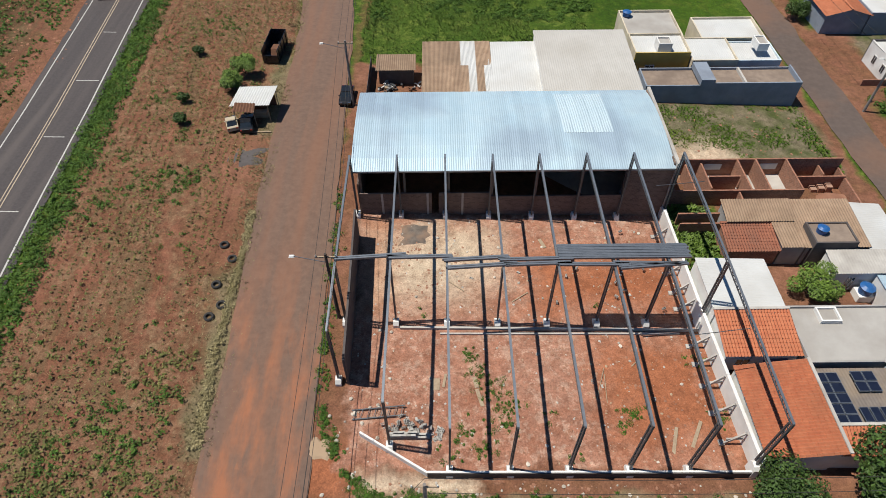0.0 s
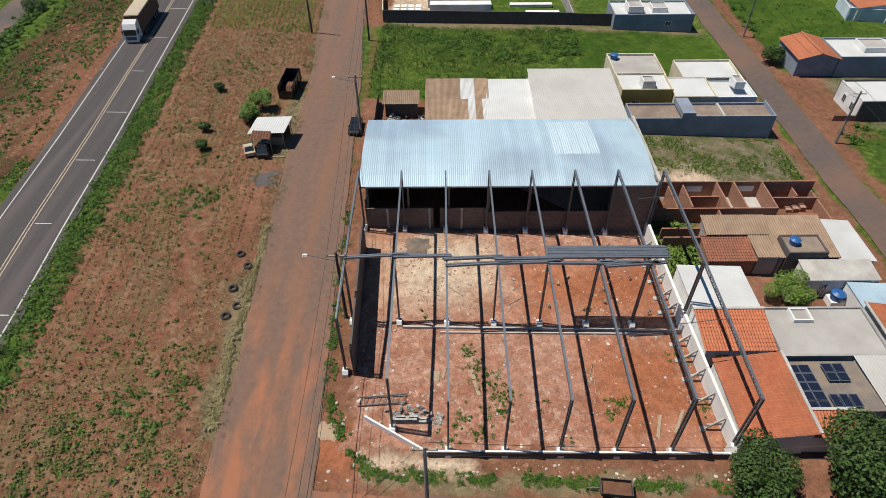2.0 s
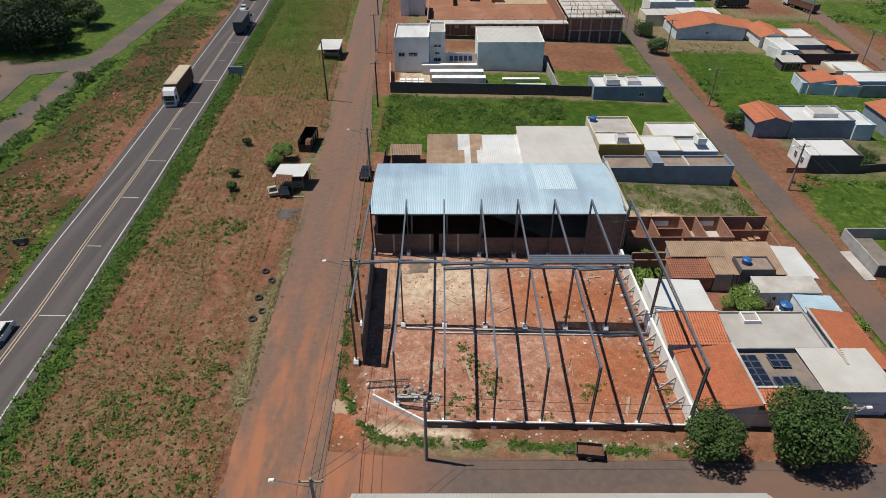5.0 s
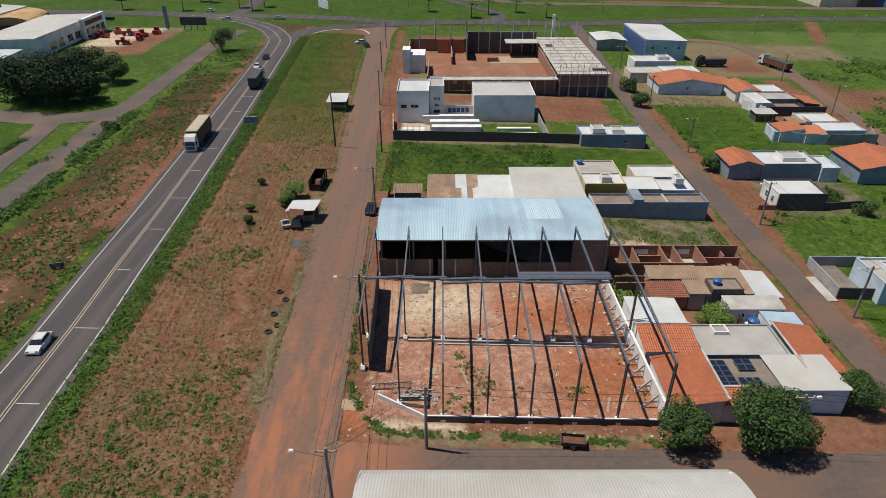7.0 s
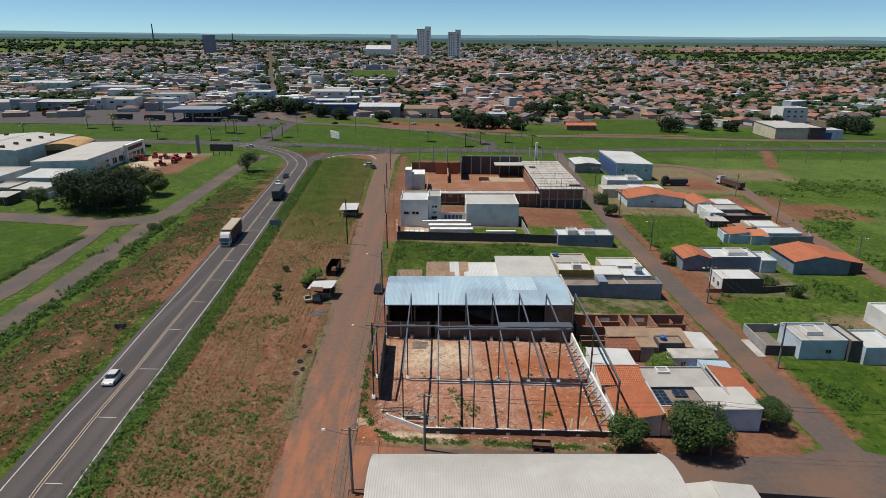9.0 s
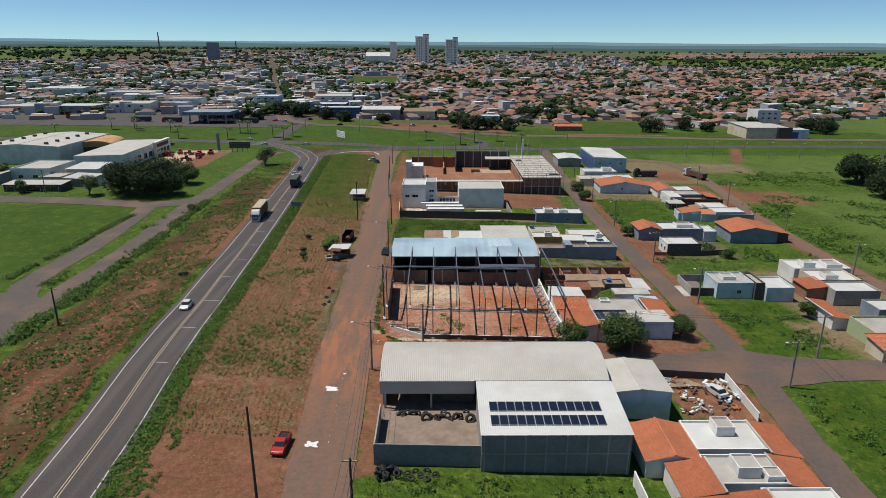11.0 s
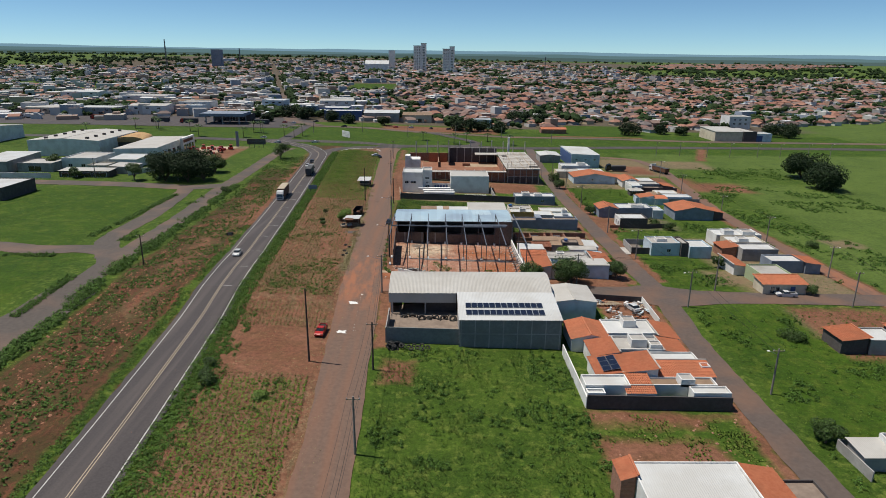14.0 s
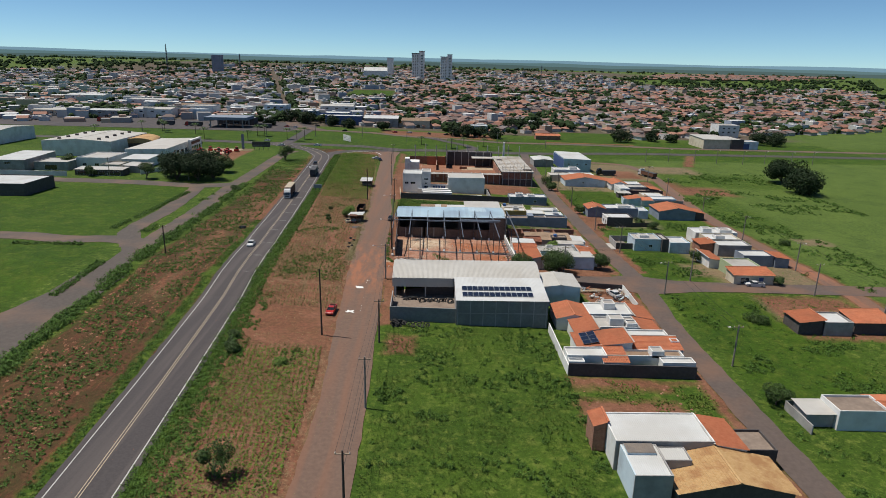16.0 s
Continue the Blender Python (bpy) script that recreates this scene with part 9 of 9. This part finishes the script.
def tower(x, y, w, d, h, label):
    z = g(x, y)
    ob = thing("apartment_tower", x, y, z, label, "apartment tower")
    part("body", boxes((-w / 2, w / 2, -d / 2, d / 2, -3, h)), M["white_wall"], ob)
    part("core", boxes((w * 0.12, w / 2 + 1.5, -d / 2 - 1.5, d / 4, -3, h + 5)), M["white_wall"], ob)
    part("cornice", boxes((-w / 2 - 0.7, w * 0.12, -d / 2 - 0.7, d / 2 + 0.7, h, h + 1.2)), M["dark_wall"], ob)
    part("cornice", boxes((w * 0.12 - 0.5, w / 2 + 2.0, -d / 2 - 2.0, d / 4, h + 5, h + 6)), M["dark_wall"], ob)
    for k in range(int(h / 3.2)):
        for xx in (-w * 0.38, -w * 0.2, -w * 0.02):
            part("window", boxes((xx - 0.9, xx + 0.9, -d / 2 - 0.15, -d / 2, 2 + k * 3.2, 3.5 + k * 3.2)), M["glass"], ob)
        part("window", boxes((w * 0.25, w * 0.42, -d / 2 - 1.65, -d / 2 - 1.5, 2 + k * 3.2, 3.5 + k * 3.2)), M["glass"], ob)


tower(-24, 1230, 26, 22, 54, "tall cream apartment tower")
tower(38, 1240, 24, 20, 50, "tall cream apartment tower with a slim core")


def clumps(name, spots, material, label, category="trees"):
    """Many far trees: each a handful of uneven facets on a short trunk."""
    rng = np.random.default_rng(9)
    V, F = [], []
    base = bmesh.new()
    bmesh.ops.create_icosphere(base, subdivisions=1, radius=1)
    bv, bf = [v.co.copy() for v in base.verts], [[v.index for v in f.verts] for f in base.faces]
    base.free()
    for x, y, r in spots:
        z = g(x, y)
        for k in range(4):
            ox, oy, oz, s = rng.normal(0, r * 0.4), rng.normal(0, r * 0.4), r * rng.uniform(0.5, 1.1), r * rng.uniform(0.45, 0.75)
            i = len(V)
            V += [(x + ox + v.x * s * q, y + oy + v.y * s * q, z + oz + v.z * s * 0.8 * q) for v in bv for q in (rng.uniform(0.78, 1.3),)]
            F += [[i + a for a in f] for f in bf]
    return raw(name, V, F, material, label, category)


rng = np.random.default_rng(2)
spots = []
for k in range(12500):
    y = 346 + 1350 * rng.random() ** 1.2
    x = rng.uniform(-1, 1) * (230 + y * 0.64)
    if y < 372 and -340 < x < 20 or in_pitch(x, y) or abs(x + 112 + (y - 360) * 0.264) < 9 or y < 336 + max(0, x - 180) * 0.4 or (-122 < x < -48 and 700 < y < 855):
        continue
    f = noise.noise((x * 0.012, y * 0.012, 8)) + 0.5 * noise.noise((x * 0.04, y * 0.04, 2))
    if f + rng.normal(0, 0.25) < 0.13:
        continue
    spots.append((x, y, rng.uniform(1.9, 4.0) * (1 + max(0, f) * 0.7) + y * 0.001))
for k in range(220):
    y = 372 + rng.random() * 600
    spots.append((-112 - (y - 360) * 0.264 + rng.normal(0, 2) + (10 if k % 2 else -10), y, rng.uniform(2.5, 5.0)))
foliage = mat("town_foliage", (0.016, 0.036, 0.014), (0.05, 0.082, 0.026), 0.3, 0.8, island=0.5, spec=0.1)
clumps("town_trees", spots, foliage, "dark green trees between the town roofs")
far = []
for k in range(1500):
    y = 1600 + 800 * rng.random()
    x = rng.uniform(-0.72, 0.72) * y
    f = noise.noise((x * 0.0016, y * 0.004, 6)) + 0.4 * noise.noise((x * 0.01, y * 0.02, 1))
    if x > 430 and f < 0.25 or f < -0.12:
        continue
    far.append((x, y, rng.uniform(3, 7)))
woods = mat("woodland_foliage", (0.04, 0.07, 0.035), (0.075, 0.11, 0.05), 0.1, 0.9, island=0.4, spec=0.05)
clumps("far_woods", far, woods, "distant woods on the plain", "woods")


def suburb():
    """Even rows of small tiled houses on a far slope."""
    rng = np.random.default_rng(12)
    V, F = [], []
    for i in range(46):
        for j in range(26):
            x, y = 560 + i * 15 + j * 9 + rng.normal(0, 1), 1560 + j * 15 + i * 3 + rng.normal(0, 1)
            if rng.random() < 0.12 or x > 1150 and j < 14:
                continue
            z, k = g(x, y), len(V)
            V += [(x - 5, y - 4, z + 3), (x + 5, y - 4, z + 3), (x + 5, y + 4, z + 3), (x - 5, y + 4, z + 3), (x - 5, y, z + 5), (x + 5, y, z + 5), (x - 4.6, y - 3.6, z - 1), (x + 4.6, y - 3.6, z - 1)]
            F += [(k, k + 1, k + 5, k + 4), (k + 2, k + 3, k + 4, k + 5), (k + 6, k + 7, k + 1, k)]
    raw("suburb_houses", V, F, bpy.data.materials["town_roofs"], "rows of small orange-roofed houses far off", "town houses")


suburb()


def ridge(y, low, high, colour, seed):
    """A far band of land behind everything, haze painted into its glowing colour."""
    m = bpy.data.materials.new("painted_haze_land")
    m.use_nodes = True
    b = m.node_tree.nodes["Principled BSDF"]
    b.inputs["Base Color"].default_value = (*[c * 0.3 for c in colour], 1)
    # the haze tint is given off as light by the band itself
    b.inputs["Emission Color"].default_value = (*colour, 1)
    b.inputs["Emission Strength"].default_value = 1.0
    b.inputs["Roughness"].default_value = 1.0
    xs = np.linspace(-4200, 4200, 160)
    V, F = [], []
    for i, x in enumerate(xs):
        yy = math.sqrt(max(1.0, (y * 1.28) ** 2 - x * x)) if abs(x) < y * 1.2 else y * 0.45
        top = high + 7 * noise.noise((x * 0.0012, seed, 0)) + 3 * noise.noise((x * 0.006, seed, 2)) - x * 0.004
        V += [(x, yy, low), (x, yy, top)]
        if i:
            F.append((2 * i - 2, 2 * i, 2 * i + 1, 2 * i - 1))
    raw("backdrop_far_land", V, F, m, "far blue-green land on the horizon, haze painted into its glowing colour", "backdrop", "structure")


# each farther band gets a paler, bluer haze colour
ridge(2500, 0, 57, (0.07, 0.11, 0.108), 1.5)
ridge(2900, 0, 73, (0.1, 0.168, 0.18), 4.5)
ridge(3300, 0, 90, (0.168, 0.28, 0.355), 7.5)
tagged(link("petrol_canopy", boxes((-174, -140, 316, 340, g(-157, 328) + 6.4, g(-157, 328) + 8.6)), M["blue_wall"]), "broad blue-grey filling station canopy", "canopy")
for x in (-170, -157, -144):
    for y in (319, 337):
        tagged(link("canopy_column", boxes((x - 0.4, x + 0.4, y - 0.4, y + 0.4, g(x, y) - 1, g(x, y) + 6.4)), M["grey_wall"]), "grey column under the filling station canopy", "column", "canopy columns")
house(-172, -142, 344, 358, 6.0, "flat", "dark_wall", "white_metal", "dark station building with a pale roof", "shop", "shop", wins=((-8, 1, 5, 3, "-y"), (0, 1, 5, 3, "-y"), (8, 1, 5, 3, "-y")))
for x, y, a, cabin, cover in ((-211, 331, 95, "black_paint", "dark_tarp"), (-186, 326, 88, "red_paint", "dark_tarp"), (-300, 352, 85, "white_paint", "white_wall"), (-330, 355, 92, "white_paint", "white_wall"), (-270, 350, 90, "red_paint", "rust"), (-128, 322, 80, "black_paint", "dark_tarp")):
    lorry(x, y, a, cabin, cover, cover, "lorry parked on the asphalt forecourt", 14.0, 3.8)
house(-214, -200, 392, 406, 9, "flat", "light_blue", "white_metal", "pale blue two-storey shop", "shop", "shop")
house(-84, -52, 362, 378, 8, "flat", "deep_blue", "white_metal", "pale blue shop front", "shop", "shop", wins=((-8, 2, 4, 2, "-y"), (0, 2, 4, 2, "-y"), (8, 2, 4, 2, "-y")))
house(-50, -20, 360, 378, 7, "mono_s", "grey_wall", "white_metal", "grey repair shop with a dark open front", "shop", "shop", wins=((-5, 0, 6, 3.6, "-y"), (5, 0, 6, 3.6, "-y")))
house(-17, 8, 366, 382, 6.5, "mono_s", "cream_wall", "tan_roof", "repair shop with a rusty roof", "shop", "shop", wins=((0, 0, 8, 3.2, "-y"),))
house(44, 58, 344, 356, 7, "flat", "light_blue", "white_metal", "pale blue square house", "house")
house(-106, -68, 398, 420, 7.5, "flat", "deep_blue", "white_metal", "blue-fronted store with a pale roof", "shop", "shop")
house(96, 116, 318, 328, 3.5, "gable_x", "brick", "tile", "low pavilion with an orange tile roof", "pavilion", "pavilion")
for i, (x, y, w, d, h, wl, rf) in enumerate(((-250, 396, 34, 24, 8, "white_wall", "big_roof"), (-292, 384, 38, 26, 7, "grey_wall", "white_metal"), (-222, 436, 30, 22, 9, "white_wall", "flat_grey"), (-340, 392, 36, 24, 6, "cream_wall", "big_roof"), (-186, 452, 26, 20, 8, "white_wall", "white_metal"), (-150, 452, 22, 24, 10, "light_blue", "white_metal"), (-242, 474, 40, 24, 7, "grey_wall", "tan_roof"), (-180, 500, 24, 26, 8, "white_wall", "flat_grey"), (-210, 560, 40, 30, 7, "white_wall", "big_roof"), (-90, 470, 34, 22, 9, "white_wall", "big_roof"), (-92, 520, 26, 24, 7, "cream_wall", "white_metal"), (-310, 520, 50, 30, 8, "white_wall", "big_roof"), (-400, 560, 44, 30, 8, "white_wall", "white_metal"))):
    house(x - w / 2, x + w / 2, y, y + d, h, "flat" if i % 3 else "gable_x", wl, rf, "long pale commercial building in the town", "building", "building", wins=((-w * 0.3, h - 3, 3, 1.4, "-y"), (0, h - 3, 3, 1.4, "-y"), (w * 0.3, h - 3, 3, 1.4, "-y"), (-w * 0.2, 0.3, 4, 3, "-y"), (w * 0.15, 0.3, 4, 3, "-y")))
ribbon("road_avenue", [(-80, 314), (-98, 335), (-112, 360), (-150, 500), (-205, 710), (-270, 960)], 11, M["street"], 0.3, "wide avenue leading into the town", cross=4)
house(-140, -90, 1205, 1230, 16, "gable_x", "white_wall", "white_metal", "large white church hall in the town", "hall", "hall", rise=7)
house(-486, -466, 1260, 1280, 40, "flat", "blue_wall", "flat_grey", "blue-grey apartment block in the town", "building", "building")
house(-96, -82, 1290, 1304, 42, "flat", "white_wall", "flat_grey", "pale apartment block in the town", "building", "building")
for k in range(26):
    x, y = rng.uniform(-60, 420), rng.uniform(1150, 1380)
    w, h = rng.uniform(12, 26), rng.uniform(5, 9)
    house(x, x + w, y, y + w * 0.8, h, "flat", ("white_wall", "grey_wall", "cream_wall", "white_wall")[k % 4], "flat_grey", "pale city-centre block several storeys high", "building", "building")


def mast(x, y, h):
    """A slim lattice mast."""
    ob = thing("radio_mast", x, y, g(x, y), "slim grey lattice radio mast", "mast")
    for a in range(3):
        c, s_ = math.cos(a * 2.1), math.sin(a * 2.1)
        part("leg", bar(bmesh.new(), (c * 2, s_ * 2, -1), (c * 0.5, s_ * 0.5, h), 0.7), M["steel"], ob)
    for k in range(8):
        part("brace", boxes((-1.6 + k * 0.12, 1.6 - k * 0.12, -0.2, 0.2, h * (k + 1) / 9, h * (k + 1) / 9 + 0.5)), M["steel"], ob)


mast(-540, 1150, 62)
mast(-420, 1250, 44)
mast(250, 1230, 40)
